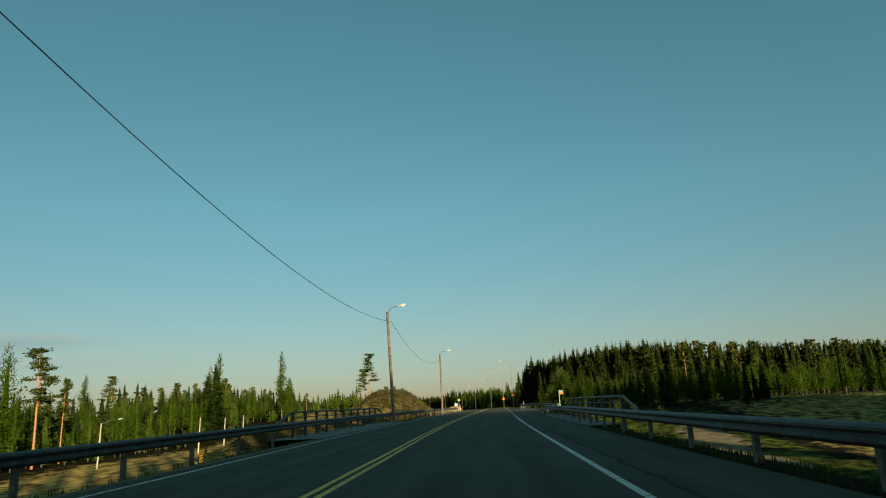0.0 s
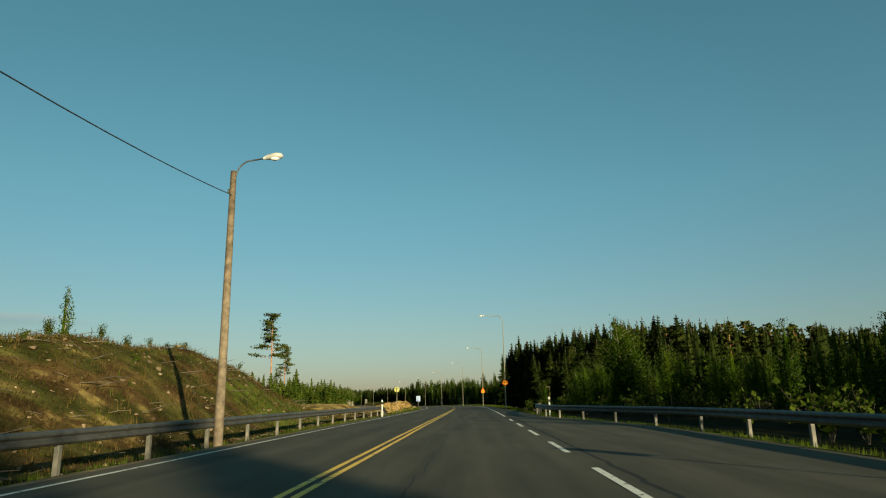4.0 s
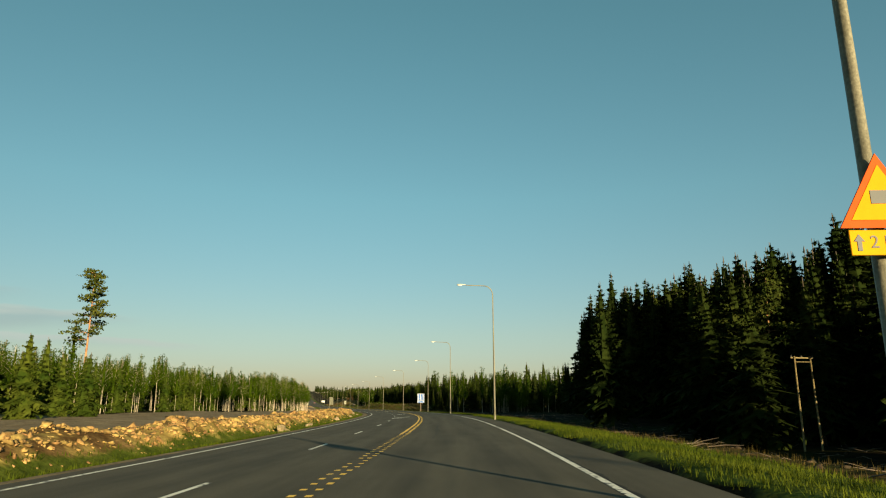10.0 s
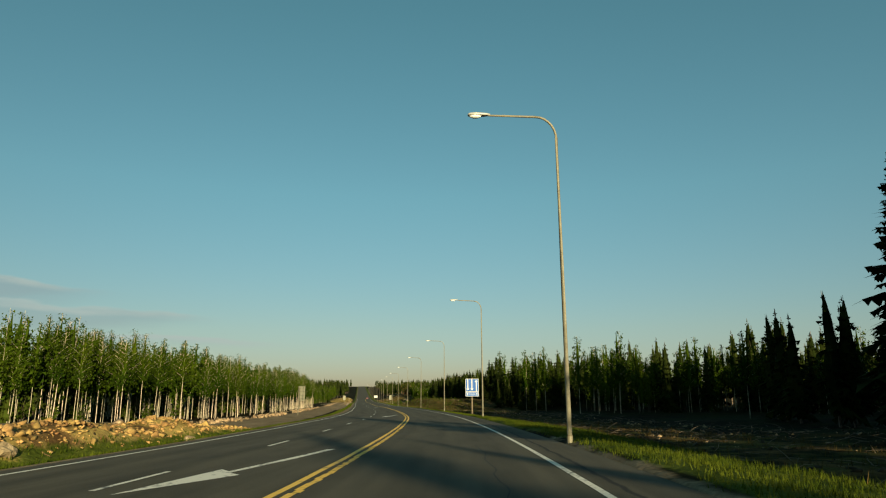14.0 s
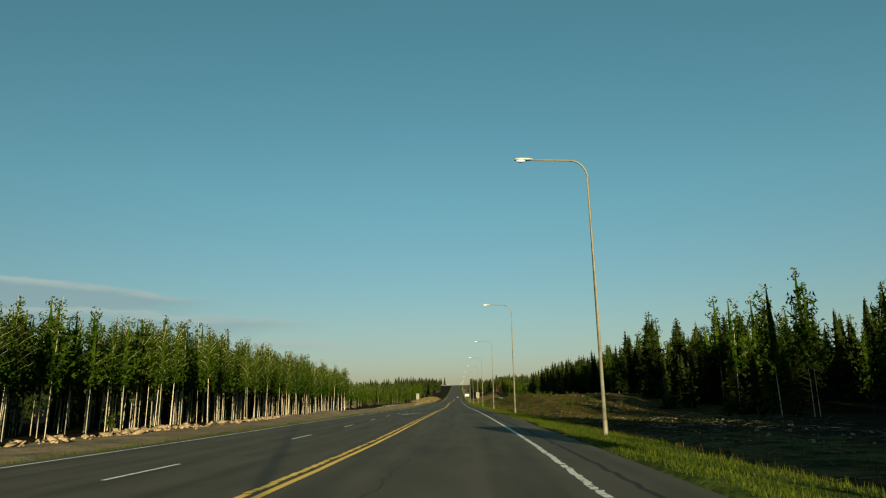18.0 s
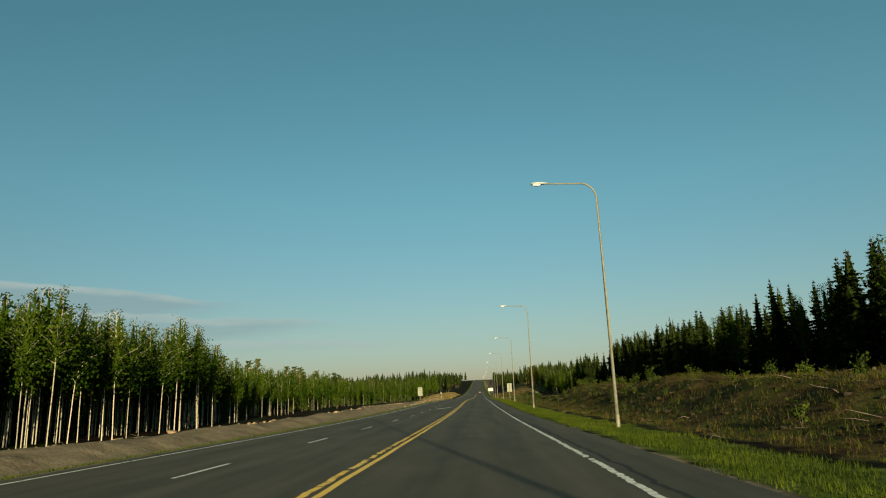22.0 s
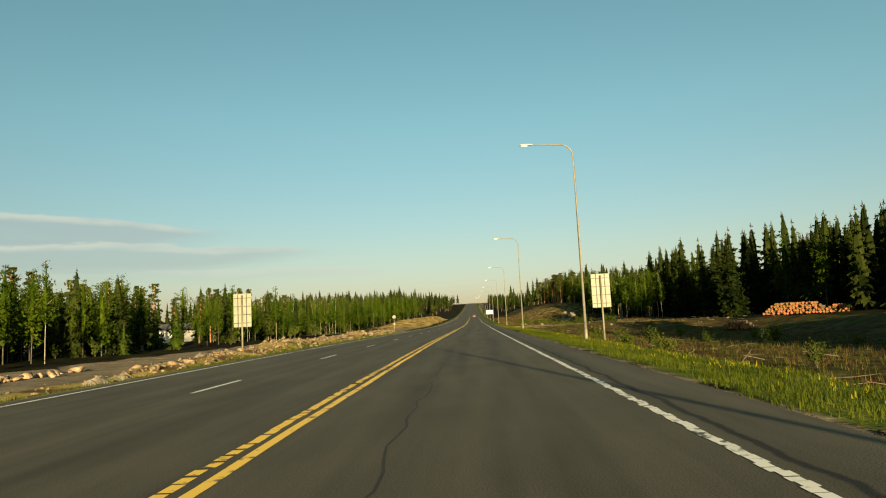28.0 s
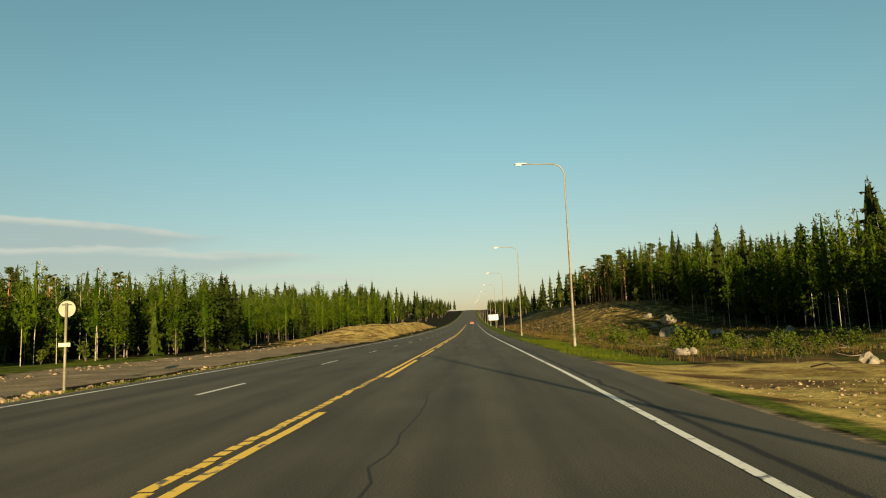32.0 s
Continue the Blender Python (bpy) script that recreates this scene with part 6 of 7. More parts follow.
plant(leafy, 110, (105, 215), (30, 75), (4.5, 7.5), False, 9)
plant(bushes, 40, (95, 150), (11.5, 24), (1.2, 2.6), False, 2.4)
plant_xy(leafy, 50, (92, 150), (150, 205), (5.5, 10), False, 9)
plant_xy(leafy, 200, (135, 330), (150, 245), (6, 12), False, 9)
plant_xy(spruces, 44, (97, 135), (226, 275), (12.5, 19), True)
plant(bushes, 40, (150, 205), (10.5, 17), (1.2, 2.4), True, 2.4)
plant(roadside, 4, (150, 156), (14.2, 16.2), (8.0, 9.6), True, 9)
plant(leafy, 36, (156, 212), (14, 30), (4, 6.5), True, 9)
# the set-back wood behind the hollow
plant_xy(spruces, 40, (140, 190), (400, 470), (13, 16), False)
plant_xy(spruces, 60, (122, 170), (462, 535), (10.5, 14), True)
plant_xy(birches, 40, (140, 200), (380, 500), (12, 15), False, 10)
plant(birches, 8, (446, 472), (46, 54), (14.5, 17), True, 10)
plant_xy(birches, 50, (123, 165), (400, 535), (12, 16.5), False, 10)
plant_xy(leafy, 26, (124, 165), (405, 500), (9.5, 13.5), False, 9)
plant_xy(leafy, 7, (126, 150), (470, 560), (9.5, 12), True, 9)
plant_xy(spruces, 130, (165, 260), (345, 520), (15, 21), None)
plant(spruces, 40, (522, 580), (32, 46), (8, 10.8), True, keep=log_light)
plant(leafy, 8, (520, 575), (31, 38), (8.5, 10.5), True, 9)
plant(spruces, 70, (480, 600), (46, 90), (13, 16), False, keep=log_light)
# behind the log piles and on to the hill
plant(spruces, 40, (580, 645), (36, 50), (12, 15), True, keep=log_light)
plant(spruces, 56, (586, 642), (31, 44), (11.5, 14), False, keep=log_light)
plant(leafy, 8, (575, 640), (35, 44), (11.5, 14), True, 9, keep=log_light)
plant(spruces, 110, (640, 712), (46, 62), (11, 15.5), False, keep=log_light)
plant(leafy, 50, (570, 710), (48, 66), (8, 12), False, 9, keep=log_light)
plant(spruces, 130, (560, 760), (60, 100), (11, 15), None, keep=log_light)
plant(spruces, 26, (696, 716), (44, 74), (10.5, 12.6), True)
plant(leafy, 30, (692, 716), (46, 70), (9.5, 12.5), False, 9)
plant(spruces, 36, (718, 778), (44, 56), (14.5, 17.5), False)
plant(spruces, 20, (705, 800), (38, 46), (10, 12.5), True)
plant(spruces, 110, (770, 960), (32, 80), (10, 13.5), False)
plant(pines, 22, (800, 900), (28, 36), (8.5, 10.5), True, 19)
plant(leafy, 210, (735, 900), (31, 60), (8.2, 11.5), False, 9)
plant(birches, 60, (730, 830), (30, 46), (8.5, 11), False, 10)
plant(spruces, 160, (940, 1700), (22, 60), (11, 16), None)
plant(bushes, 90, (474, 588), (9, 26), (0.35, 0.95), False, 2.4)
plant(bushes, 24, (484, 576), (14, 18), (0.6, 1.3), False, 2.4)
plant(bushes, 40, (560, 720), (9, 24), (0.8, 1.8), True, 2.4)
plant(bushes, 30, (724, 790), (9, 22), (0.8, 1.7), True, 2.4)
plant(spruces, 7, (362, 380), (39, 46), (11, 13.5), False)
for g in (spruces, birches, pines, young, leafy, roadside, tall, bushes):
    g.finish()

# ---- heaps, stones, stumps and logs ----
def lump(rng, rough=0.3, flat=0.7, sub=1):
    """A faceted irregular stone or clod of about one metre: arrays."""
    bm = bmesh.new()
    bmesh.ops.create_icosphere(bm, subdivisions=sub, radius=0.5)
    off = rng.normal(0, 10, 3)
    for v in bm.verts:
        n = noise.noise(Vector(v.co * 2.2) + Vector(off)) + 0.5 * noise.noise(Vector(v.co * 5) + Vector(off))
        v.co *= 1 + rough * n
        v.co.z *= flat
    vs = np.array([v.co[:] for v in bm.verts])
    fs = np.array([[v.index for v in f.verts] for f in bm.faces])
    bm.free()
    return vs, fs


def block(rng, flat=0.72):
    """An angular broken clod of about one metre: the hull of a few points."""
    bm = bmesh.new()
    p = rng.normal(0, 1, (11, 3))
    p = p / np.linalg.norm(p, axis=1)[:, None] * rng.uniform(0.34, 0.58, (11, 1)) * [1, 1, flat]
    for q in p:
        bm.verts.new(q)
    bmesh.ops.convex_hull(bm, input=bm.verts[:])
    bmesh.ops.triangulate(bm, faces=bm.faces[:])
    bmesh.ops.delete(bm, geom=[v for v in bm.verts if not v.link_faces], context="VERTS")
    bm.verts.index_update()
    vs = np.array([v.co[:] for v in bm.verts])
    fs = np.array([[v.index for v in f.verts] for f in bm.faces])
    bm.free()
    return vs, fs


H_RNG = np.random.default_rng(21)
CLODS = [block(H_RNG) for _ in range(14)]
STONES = [lump(H_RNG, 0.75, 0.75, 2) for _ in range(5)]


def scatter_lumps(name, label, forms, mat, n, s_range, d_range, size, weight=None, sink=0.2, category="rubble"):
    """Many clods or stones lying on the ground, as one mass."""
    vs, fs, k = [], [], 0
    s = H_RNG.uniform(*s_range, n)
    d = H_RNG.uniform(*d_range, n) if not callable(d_range) else d_range(s, n)
    if weight is not None:
        keep = H_RNG.random(n) < weight(s, d)
        s, d = s[keep], d[keep]
    p = ground_at(s, d)
    for q in p:
        v, f = forms[int(H_RNG.integers(len(forms)))]
        a, z = H_RNG.uniform(0, 2 * math.pi), size[0] * (size[1] / size[0]) ** (H_RNG.random() ** 2.2)
        c, w = math.cos(a), math.sin(a)
        tilt = H_RNG.normal(0, 0.4)
        rot = np.array([[c, -w, 0], [w, c, 0], [0, 0, 1]]) @ np.array([[1, 0, 0], [0, math.cos(tilt), -math.sin(tilt)], [0, math.sin(tilt), math.cos(tilt)]])
        vs.append((v * z * H_RNG.uniform(0.7, 1.3, 3)) @ rot.T + q + [0, 0, z * (0.2 - sink)])
        fs.append(f + k)
        k += len(v)
    return tagged(big_mesh(name, np.concatenate(vs), np.concatenate(fs), mat), label, category, kind="stuff")


scatter_lumps("sand_clods", "clods of yellow sandy soil on a long spoil bank", CLODS, M_CLOD, 26000, (172, 346), lambda s, n: left_edge(s) - H_RNG.uniform(1.9, 6.2, n), (0.06, 0.30),
              weight=lambda s, d: hump(168, 180, 338, 350, s) * (0.35 + 0.65 * hump(2.2, 3, 5, 7, left_edge(s) - d)), category="spoil")
scatter_lumps("sand_clods", "angular blocks of dug sandy soil on a long spoil bank", CLODS, M_CLOD, 4200, (168, 346), lambda s, n: left_edge(s) - H_RNG.uniform(2.2, 6.0, n), (0.16, 0.60),
              weight=lambda s, d: hump(168, 180, 330, 348, s) * (0.3 + 0.7 * hump(2.4, 3, 4.6, 6, left_edge(s) - d)), sink=0.16, category="spoil")
scatter_lumps("sand_clods", "clods of sandy soil on a spoil heap", CLODS, M_CLOD, 1600, (166, 225), lambda s, n: left_edge(s) - H_RNG.uniform(9, 25, n), (0.05, 0.22), category="spoil")
scatter_lumps("stump_row", "torn stumps and root clumps along the wood's edge", CLODS, M_STUMP, 5200, (340, 640), lambda s, n: left_edge(s) - 9.9 - H_RNG.normal(0, 0.6, n), (0.18, 0.8), weight=lambda s, d: np.clip(0.35 + 0.9 * wob(s * 0.35, 0 * s, 2), 0.06, 1), sink=0.02, category="stumps")
scatter_lumps("soil_clods", "brown clods of soil and roots beside the road", CLODS, M_SOIL, 4200, (560, 722), lambda s, n: left_edge(s) - H_RNG.uniform(1.9, 5.6, n), (0.06, 0.36),
              weight=lambda s, d: 0.25 + 0.75 * hump(636, 650, 702, 714, s), category="spoil")
scatter_lumps("sand_clods", "blocks of dug earth on a low ridge beside the road", CLODS, M_SOIL, 1500, (632, 720), lambda s, n: left_edge(s) - H_RNG.uniform(2.0, 5.2, n), (0.12, 0.62), sink=0.14, category="spoil")
scatter_lumps("soil_clods", "sandy clods along a cleared strip", CLODS, M_SOIL, 1600, (712, 900), lambda s, n: left_edge(s) - H_RNG.uniform(11.5, 15, n), (0.06, 0.4), category="spoil")
scatter_lumps("sand_clods", "sandy rubble on a cutting", CLODS, M_CLOD, 900, (780, 960), lambda s, n: left_edge(s) - H_RNG.uniform(3, 20, n), (0.08, 0.5), category="spoil")
scatter_lumps("rubble", "stones and clods on the cleared ground", CLODS, M_SOIL, 1500, (690, 900), (12, 36), (0.08, 0.6), category="rubble")
# darkened clods: part of the bank's shade is in their colour
scatter_lumps("rubble", "clods and roots on a raw soil bank, coloured dark for its shade", CLODS, M_DARKSOIL_SHADE, 3600, (462, 600), (8.5, 27), (0.06, 0.5), category="rubble")
scatter_lumps("stump_row", "torn stumps and roots heaped along a bank", CLODS, M_SOIL, 1600, (478, 566), (19, 28), (0.08, 0.42), sink=0.1, category="stumps")
# near-black clods carry the hollow's deep shade in their colour
scatter_lumps("rubble", "clods in the shaded hollow, the shade put into their dark colour", CLODS, M_DARKSOIL_SHADE, 4200, (215, 478), (8, 26), (0.06, 0.5), category="rubble")
scatter_lumps("stump_row", "torn roots and bark in the shaded hollow", CLODS, M_STUMP, 900, (330, 480), lambda s, n: H_RNG.uniform(13, 27, n), (0.08, 0.5), category="stumps")
scatter_lumps("rubble", "clods and roots on a cleared mound", CLODS, M_SOIL, 3600, (62, 160), lambda s, n: left_edge(s) - H_RNG.uniform(2, 22, n), (0.08, 0.4), category="rubble")


scatter_lumps("torn_edge", "crumbled dark edge of the asphalt shoulder", CLODS, M_DARKSOIL_SHADE, 2600, (560, 704), lambda s, n: right_edge(s) + 0.1 + 0.22 * wob(s * 1.3, 0 * s, 3) + H_RNG.normal(0, 0.1, n), (0.025, 0.11), sink=0.1)
scatter_lumps("dirt_clods", "torn brown dirt beside a gravel track", CLODS, M_SOIL, 1500, (702, 714), (5.2, 13), (0.03, 0.15), category="rubble")
scatter_lumps("sandy_ridge", "fine sandy clods on a low ridge", CLODS, M_SOIL, 1200, (712, 740), lambda s, n: left_edge(s) - H_RNG.uniform(2.2, 4.2, n), (0.05, 0.3), category="spoil")


def boulder(s, d, size, label="pale grey boulder half sunk in soil", mat=M_STONE):
    p = ground_at(s, d)
    v, f = STONES[int(H_RNG.integers(len(STONES)))]
    ob = mesh_object("boulder", v * size * H_RNG.uniform(0.8, 1.25, 3), f, mat, smooth=False)
    ob.matrix_basis = pose(p[0], p[1], p[2] + size * 0.14, H_RNG.normal(0, 8), H_RNG.normal(0, 8), H_RNG.uniform(0, 360))
    tagged(ob, label, "boulder", "boulders beside the road")


for s, d, z in ((610, -13.0, 0.7), (613, -13.4, 0.5), (606, -13.2, 0.45), (617, -13.2, 0.45), (604, -12.6, 0.4), (629, -12.6, 0.75), (631, -12.9, 0.6), (641, -14.3, 0.45), (726, 8.5, 0.65), (726.6, 9.1, 0.45), (718, 11.2, 0.5), (778, 23, 1.6), (781, 25, 2.0), (786, 24, 1.3), (790, 27, 1.9), (796, 26, 1.2), (773, 27, 1.2), (760, 29, 1.1), 
                (592, -12.8, 0.5), (700, 19, 0.5)):
    boulder(s, d, z)
for s, d, z in ((330, -11.4, 0.5), (318, -11.7, 0.6), (300, -11.0, 0.5), (281, -10.6, 0.6), (262, -9.9, 0.5), (253, -9.7, 0.6)):
    boulder(s, d, z, "angular sandy boulder on the spoil bank", M_SANDROCK)


def log_pile(s, d, n, rows, turn, length=4.5):
    """A stack of cut logs with their ends to the road."""
    p = ground_at(s, d)
    root = thing("log_pile", pose(p[0], p[1], p[2], 0, 0, along(s) + turn), "stack of freshly cut logs with orange ends", "log pile", "log piles at the forest edge")
    bm0 = tube_bm([(0, -length / 2, 0), (0, 0, 0), (0, length / 2, 0)], [0.16, 0.155, 0.15], 9, cap=False)
    body = part("log", bm0, M_SPRUCEBARK, root)
    end_bm = bmesh.new()
    bmesh.ops.create_circle(end_bm, cap_ends=True, segments=9, radius=0.155, matrix=Matrix.Rotation(radians(90), 4, "X"))
    ends = part("cut_end", end_bm, M_LOGEND, body, "orange sawn end")
    ends.matrix_basis = pose(0, -length / 2, 0)
    far_end = new("cut_end", ends.data)
    far_end.parent, far_end.matrix_basis = body, pose(0, length / 2, 0)
    first = True
    for r in range(rows):
        for k in range(n - r * 2):
            x, z = (k - (n - r * 2) / 2) * 0.33 + H_RNG.normal(0, 0.03), 0.15 + r * 0.27 + H_RNG.normal(0, 0.015)
            m = pose(x, H_RNG.normal(0, 0.18), z, 0, H_RNG.uniform(0, 360), H_RNG.normal(0, 1.2))
            if first:
                body.matrix_basis, first = m, False
            else:
                b = new("log", body.data)
                b.parent, b.matrix_basis = root, m
                for y in (-length / 2, length / 2):
                    c = new("cut_end", ends.data)
                    c.parent, c.matrix_basis = b, pose(0, y, 0)


log_pile(689, 39.4, 22, 5, -28)
log_pile(695, 48, 12, 4, -30)
log_pile(685, 30.6, 10, 3, -26)


# ---- house, car ----
def house(s, d, turn, w=11.0, dep=7.0, h=2.7):
    p = ground_at(s, d)
    root = thing("house", pose(*p, 0, 0, along(s) + turn), "low white house with a dark roof among the trees", "house", "houses among the trees")
    wall = part("wall", box_bm(w, dep, h, (0, 0, h / 2)), M_HOUSE, root, "white boarded wall")
    bm = bmesh.new()
    o = 0.5
    vs = [bm.verts.new(c) for c in ((-w / 2 - o, -dep / 2 - o, h), (w / 2 + o, -dep / 2 - o, h), (w / 2 + o, dep / 2 + o, h), (-w / 2 - o, dep / 2 + o, h), (-w / 2 - o, 0, h + 1.3), (w / 2 + o, 0, h + 1.3))]
    for f in ((0, 1, 5, 4), (2, 3, 4, 5), (0, 4, 3), (1, 2, 5), (0, 3, 2, 1)):
        bm.faces.new([vs[i] for i in f])
    part("roof", bm, M_ROOF, root, "dark pitched roof")
    for x in (-3.6, -0.9, 2.4):
        win = part("window", box_bm(1.3, 0.06, 1.1, (x, -dep / 2 - 0.02, 1.5)), M_SIGNWHITE, wall)
        win.data.name = "window"
    part("door", box_bm(0.95, 0.06, 2.0, (4.4, -dep / 2 - 0.02, 1.0)), M_GREYWOOD, root)


house(746, -66, -6, 9, 6)
house(740, -72, -6, 5, 5)


def car(s, d):
    p = at(s, d)
    root = thing("car", pose(*p, 0, 0, along(s)), "small dark red car far ahead on the road", "car")
    bm = bmesh.new()
    prof = [(-2.1, 0.35), (-2.1, 0.85), (-1.75, 0.95), (-1.2, 1.42), (0.35, 1.45), (1.05, 0.98), (2.0, 0.85), (2.15, 0.4)]
    sides = []
    for x in (-0.84, 0.84):
        sides.append([bm.verts.new((x * (0.86 if z > 1.1 else 1), y, z)) for y, z in prof])
    bm.faces.new(sides[0])
    bm.faces.new(sides[1][::-1])
    for i in range(len(prof)):
        j = (i + 1) % len(prof)
        bm.faces.new((sides[0][j], sides[0][i], sides[1][i], sides[1][j]))
    body = part("body", bm, M_RED, root)
    part("rear_window", poly_bm([(-0.6, 1.0), (0.6, 1.0), (0.55, 1.36), (-0.55, 1.36)], 0.02, -1.5), M_GLASS, body)
    for x in (-0.66, 0.66):
        part("tail_lamp", box_bm(0.22, 0.05, 0.16, (x, -2.11, 0.74), 0.01), M_TAIL, body, "red tail lamp")
    for x in (-0.74, 0.74):
        for y in (-1.3, 1.35):
            w = part("wheel", tube_bm([(x - 0.1, y, 0.31), (x + 0.1, y, 0.31)], 0.31, 14), M_TYRE, root)
            part("rim", tube_bm([(x - 0.105, y, 0.31), (x + 0.105, y, 0.31)], 0.17, 10), M_STEEL, w)


car(965, 0.0)


# ---- verge grass and litter ----
def blades(name, label, mat, s, d, h, w, lean=0.35, rng=H_RNG):
    """Grass as one mass of leaning, tapering blades, two to a tuft."""
    n = len(s)
    p = np.repeat(ground_at(s, d), 2, axis=0)
    hh = np.repeat(h, 2) * rng.uniform(0.6, 1.2, 2 * n)
    p = p + np.stack([rng.normal(0, 0.06, 2 * n), rng.normal(0, 0.06, 2 * n), np.full(2 * n, -0.02)], 1)
    a = rng.uniform(0, 2 * math.pi, 2 * n)
    out = np.stack([np.cos(a), np.sin(a), 0 * a], 1)
    side = np.stack([-np.sin(a), np.cos(a), 0 * a], 1) * (w * rng.uniform(0.7, 1.3, 2 * n))[:, None]
    top = p + np.array([0, 0, 1.0]) * hh[:, None] + out * rng.normal(0, lean, 2 * n)[:, None] * hh[:, None]
    v = np.stack([p - side, p + side, top], 1).reshape(-1, 3)
    return tagged(big_mesh(name, v, np.arange(6 * n).reshape(-1, 3), mat), label, "grass", kind="stuff")


n = 140000
gs = H_RNG.uniform(142, 760, n)
gd = right_edge(gs) + 0.35 + 3.2 * H_RNG.beta(1.2, 1.3, n) + 0.5 * wob(gs * 0.9, gs * 0.13)
ok = (gd > right_edge(gs) + 0.22) & ~((gs > 704) & (gs < 723))
gs, gd = gs[ok], gd[ok]
blades("verge_grass", "bright green grass on the verge", M_BLADE, gs, gd, 0.06 + 0.12 * H_RNG.random(len(gs)), 0.0105, 0.5)
n = 1200
gs = H_RNG.uniform(142, 465, n)
gd = right_edge(gs) + 3.4 + 1.9 * H_RNG.random(n)
blades("verge_grass", "tall dry grass along the ditch", M_DRYBLADE, gs, gd, 0.12 + 0.18 * H_RNG.random(n), 0.012)
n = 800
gs = H_RNG.uniform(600, 704, n)
gd = right_edge(gs) + 3.0 + 0.45 * H_RNG.standard_normal(n) + 0.4 * wob(gs * 0.9, gs * 0.13)
blades("verge_flowers", "yellow dandelions along the far side of the verge", M_FLOWER, gs, gd, 0.10 + 0.06 * H_RNG.random(n), 0.02, 0.4)
n = 62000
gs = H_RNG.uniform(120, 740, n)
gd = left_edge(gs) - 0.95 - 1.5 * H_RNG.random(n)
blades("verge_grass", "short green grass strip beside the road", M_BLADE, gs, gd, 0.07 + 0.11 * H_RNG.random(n), 0.017, 0.5)
n = 7000
gs = H_RNG.uniform(-20, 160, n)
gd = np.where(H_RNG.random(n) < 0.5, right_rail_d(gs) + H_RNG.uniform(-0.5, 1.6, n), -8.9 - H_RNG.uniform(-0.4, 1.8, n))
ok = ~((gs > 31) & (gs < 59))
blades("verge_grass", "weeds and grass under the guard rail", M_BLADE, gs[ok], gd[ok], 0.09 + 0.14 * H_RNG.random(int(ok.sum())), 0.018)
n = 44000
gs, gd = H_RNG.uniform(80, 168, n), -H_RNG.uniform(10.5, 38, n)
blades("mound_weeds", "dry weeds and shoots on an overgrown mound", M_DRYBLADE, gs, gd, 0.08 + 0.27 * H_RNG.random(n), 0.018, 1.0)
n = 9000
gs, gd = H_RNG.uniform(88, 168, n), -H_RNG.uniform(12, 36, n)
blades("mound_weeds", "green shoots on an overgrown mound", M_BLADE, gs, gd, 0.08 + 0.22 * H_RNG.random(n), 0.016, 0.9)
n = 36000
gs, gd = H_RNG.uniform(470, 598, n), H_RNG.uniform(8.0, 27, n)
blades("bank_weeds", "brown weeds and dry grass on a raw bank", M_DRYBLADE, gs, gd, 0.06 + 0.24 * H_RNG.random(n), 0.013, 1.0)
n = 26000
gs, gd = H_RNG.uniform(440, 598, n), H_RNG.uniform(8, 26, n)
blades("bank_weeds", "green shoots and weeds on a raw bank", M_BLADE, gs, gd, 0.06 + 0.24 * H_RNG.random(n), 0.013, 1.0)
n = 12000
gs, gd = H_RNG.uniform(215, 480, n), H_RNG.uniform(7.8, 20, n)
blades("bank_weeds", "dry weeds on the shaded clearing", M_DRYBLADE, gs, gd, 0.1 + 0.3 * H_RNG.random(n), 0.012)
n = 16000
gs, gd = H_RNG.uniform(722, 800, n), H_RNG.uniform(7, 32, n)
blades("bank_weeds", "dry orange-brown grass on cleared ground", M_DRYBLADE, gs, gd, 0.1 + 0.25 * H_RNG.random(n), 0.014)
n = 14000
gs, gd = H_RNG.uniform(590, 703, n), H_RNG.uniform(8.5, 30, n)
blades("bank_weeds", "brown dry weeds in a damp hollow", M_DRYBLADE, gs, gd, 0.12 + 0.3 * H_RNG.random(n), 0.014)
n = 6000
gs, gd = H_RNG.uniform(770, 900, n), H_RNG.uniform(8, 32, n)
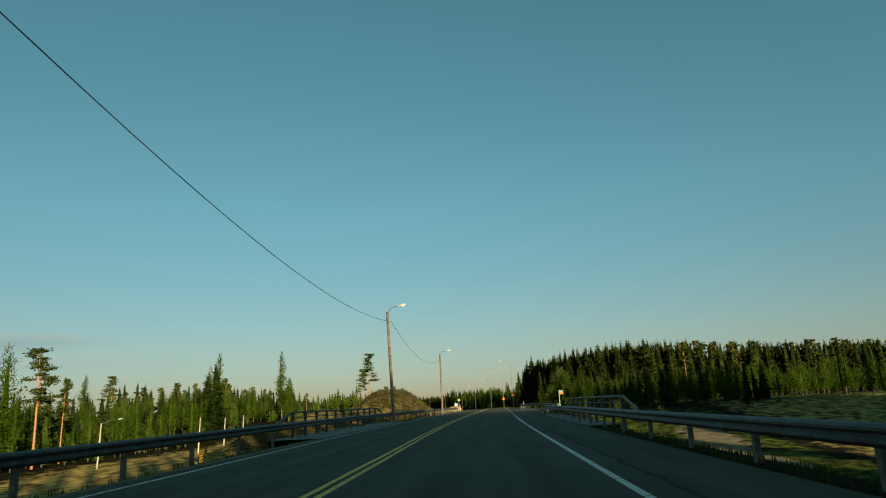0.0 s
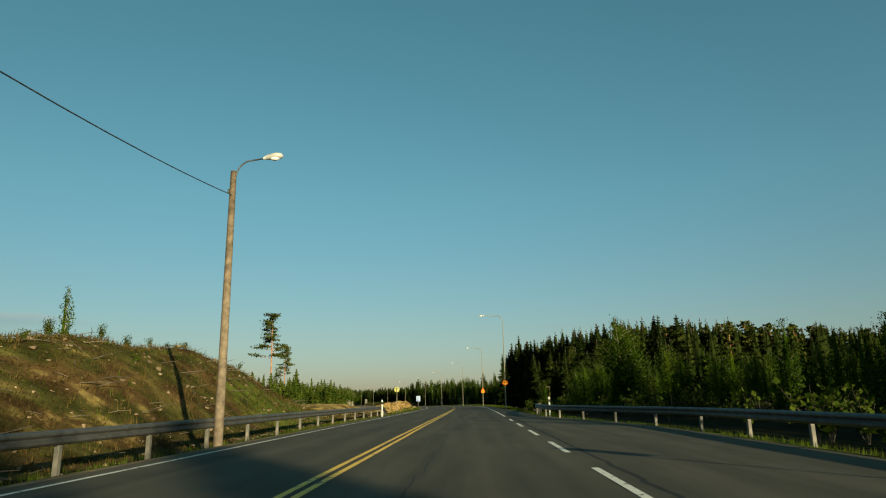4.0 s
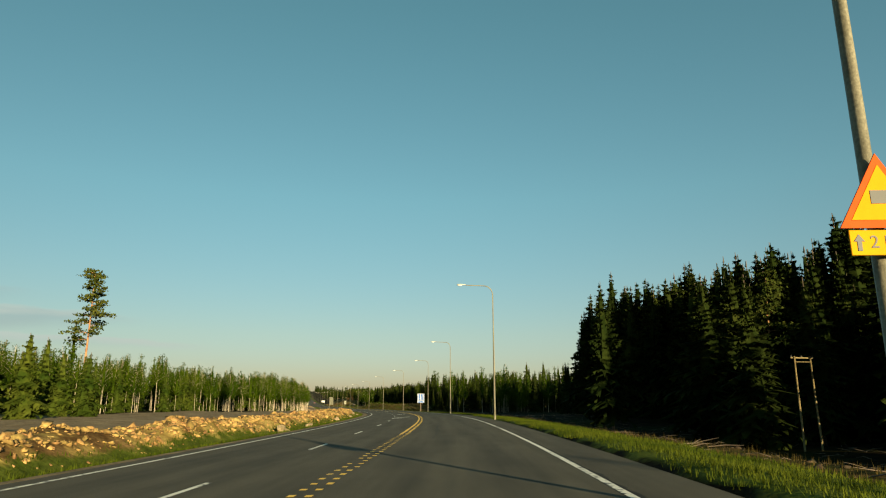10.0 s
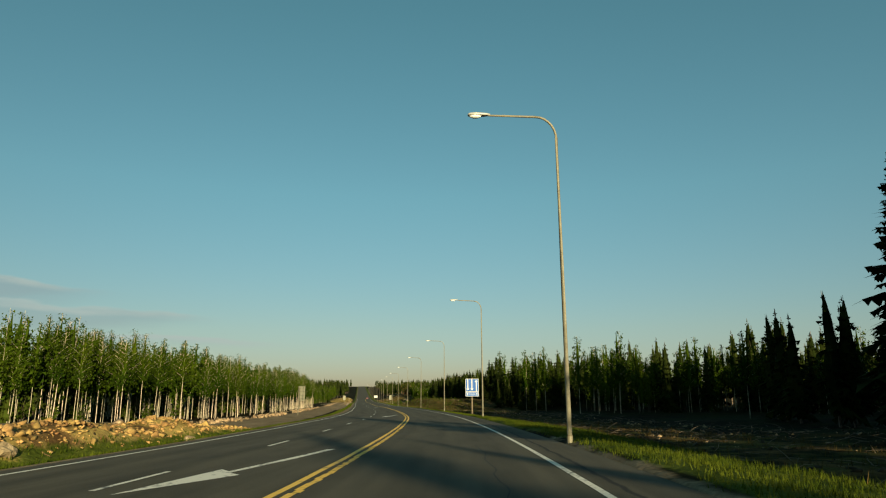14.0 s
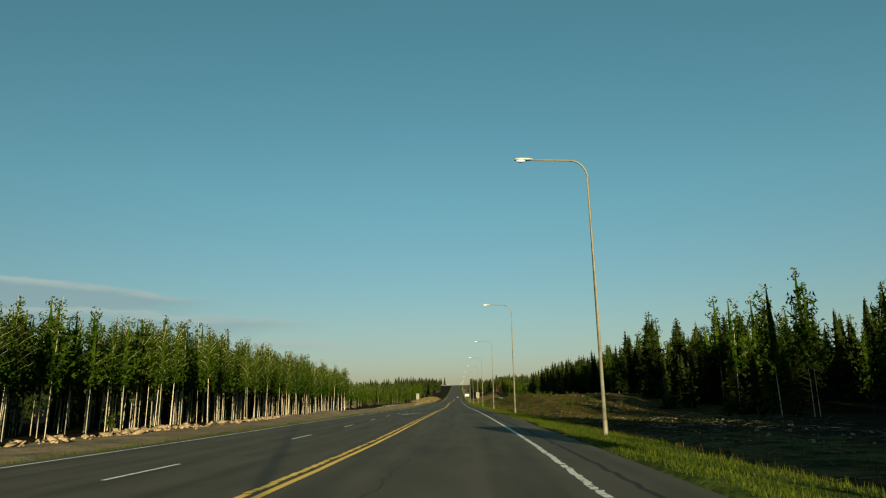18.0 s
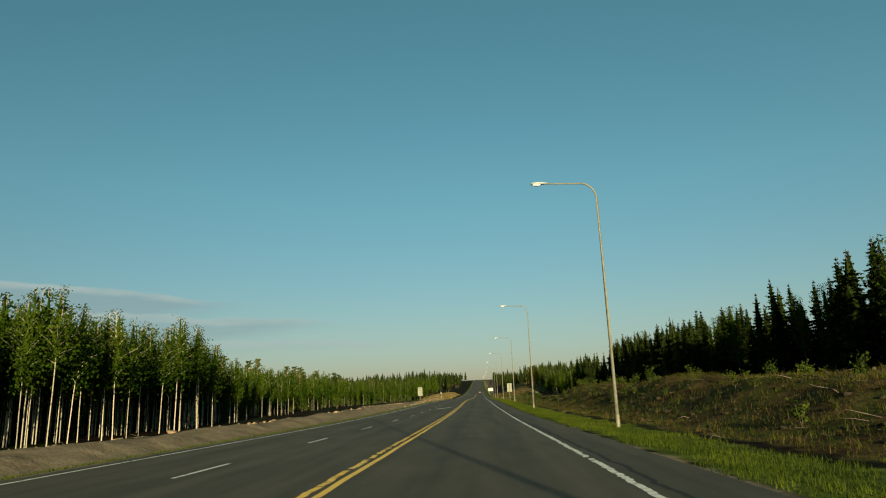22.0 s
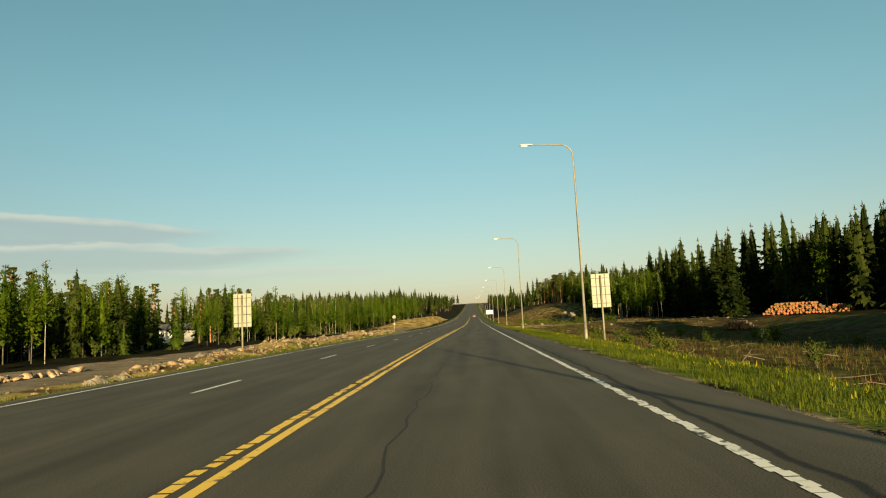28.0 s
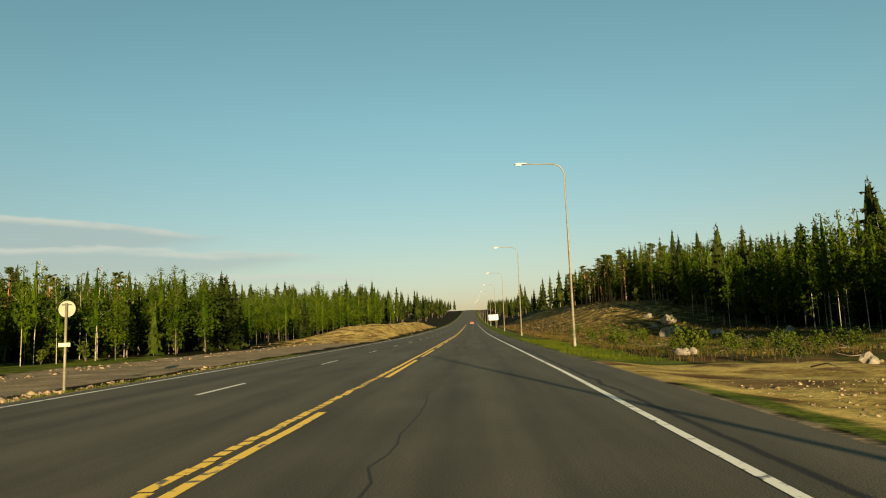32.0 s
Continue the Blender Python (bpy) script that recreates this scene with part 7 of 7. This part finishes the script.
blades("bank_weeds", "dry orange-brown grass on a cleared hill", M_DRYBLADE, gs, gd, 0.15 + 0.35 * H_RNG.random(n), 0.03)
n = 11000
gs, gd = H_RNG.uniform(585, 800, n), H_RNG.uniform(8, 28, n)
ok = ~((gs > 703) & (gs < 724))
gs, gd, n = gs[ok], gd[ok], int(ok.sum())
blades("bank_weeds", "green and brown weeds on cleared ground", M_BLADE, gs, gd, 0.12 + 0.28 * H_RNG.random(n), 0.014)


def litter(name, label, n, s_range, d_of, length, rng=H_RNG):
    """Thin branches and slash lying about."""
    s = rng.uniform(*s_range, n)
    d = d_of(s, n)
    p = ground_at(s, d)
    vs, fs, k = [], [], 0
    for q in p:
        a, tilt, ln = rng.uniform(0, 2 * math.pi), abs(rng.normal(0, 0.16)), rng.uniform(*length)
        t = np.array([math.cos(a) * math.cos(tilt), math.sin(a) * math.cos(tilt), math.sin(tilt)])
        pts = [q + [0, 0, 0.03], q + t * ln * 0.5 + rng.normal(0, 0.05, 3) + [0, 0, 0.05], q + t * ln + [0, 0, 0.02]]
        v, f = _tube_arrays(pts, [0.02 * ln ** 0.5, 0.016 * ln ** 0.5, 0.006], 4)
        vs.append(v)
        fs.append(f + k)
        k += len(v)
    return tagged(big_mesh(name, np.concatenate(vs), np.concatenate(fs), M_TWIG), label, "branch litter", kind="stuff")


litter("branch_litter", "broken branches and slash on a cleared mound", 2000, (70, 165), lambda s, n: left_edge(s) - H_RNG.uniform(3, 28, n), (0.3, 1.6))
litter("branch_litter", "slash and sticks on a raw bank", 350, (465, 600), lambda s, n: H_RNG.uniform(8, 26, n), (0.2, 1.1))
litter("branch_litter", "slash and sticks in the shaded clearing", 1300, (205, 470), lambda s, n: H_RNG.uniform(8.5, 30, n), (0.3, 1.8))
litter("branch_litter", "slash and sticks on cleared ground", 800, (600, 860), lambda s, n: H_RNG.uniform(9, 36, n), (0.3, 1.8))
litter("branch_litter", "roots and sticks along the edge of the wood", 500, (340, 720), lambda s, n: left_edge(s) - H_RNG.uniform(9, 12.5, n), (0.3, 1.3))
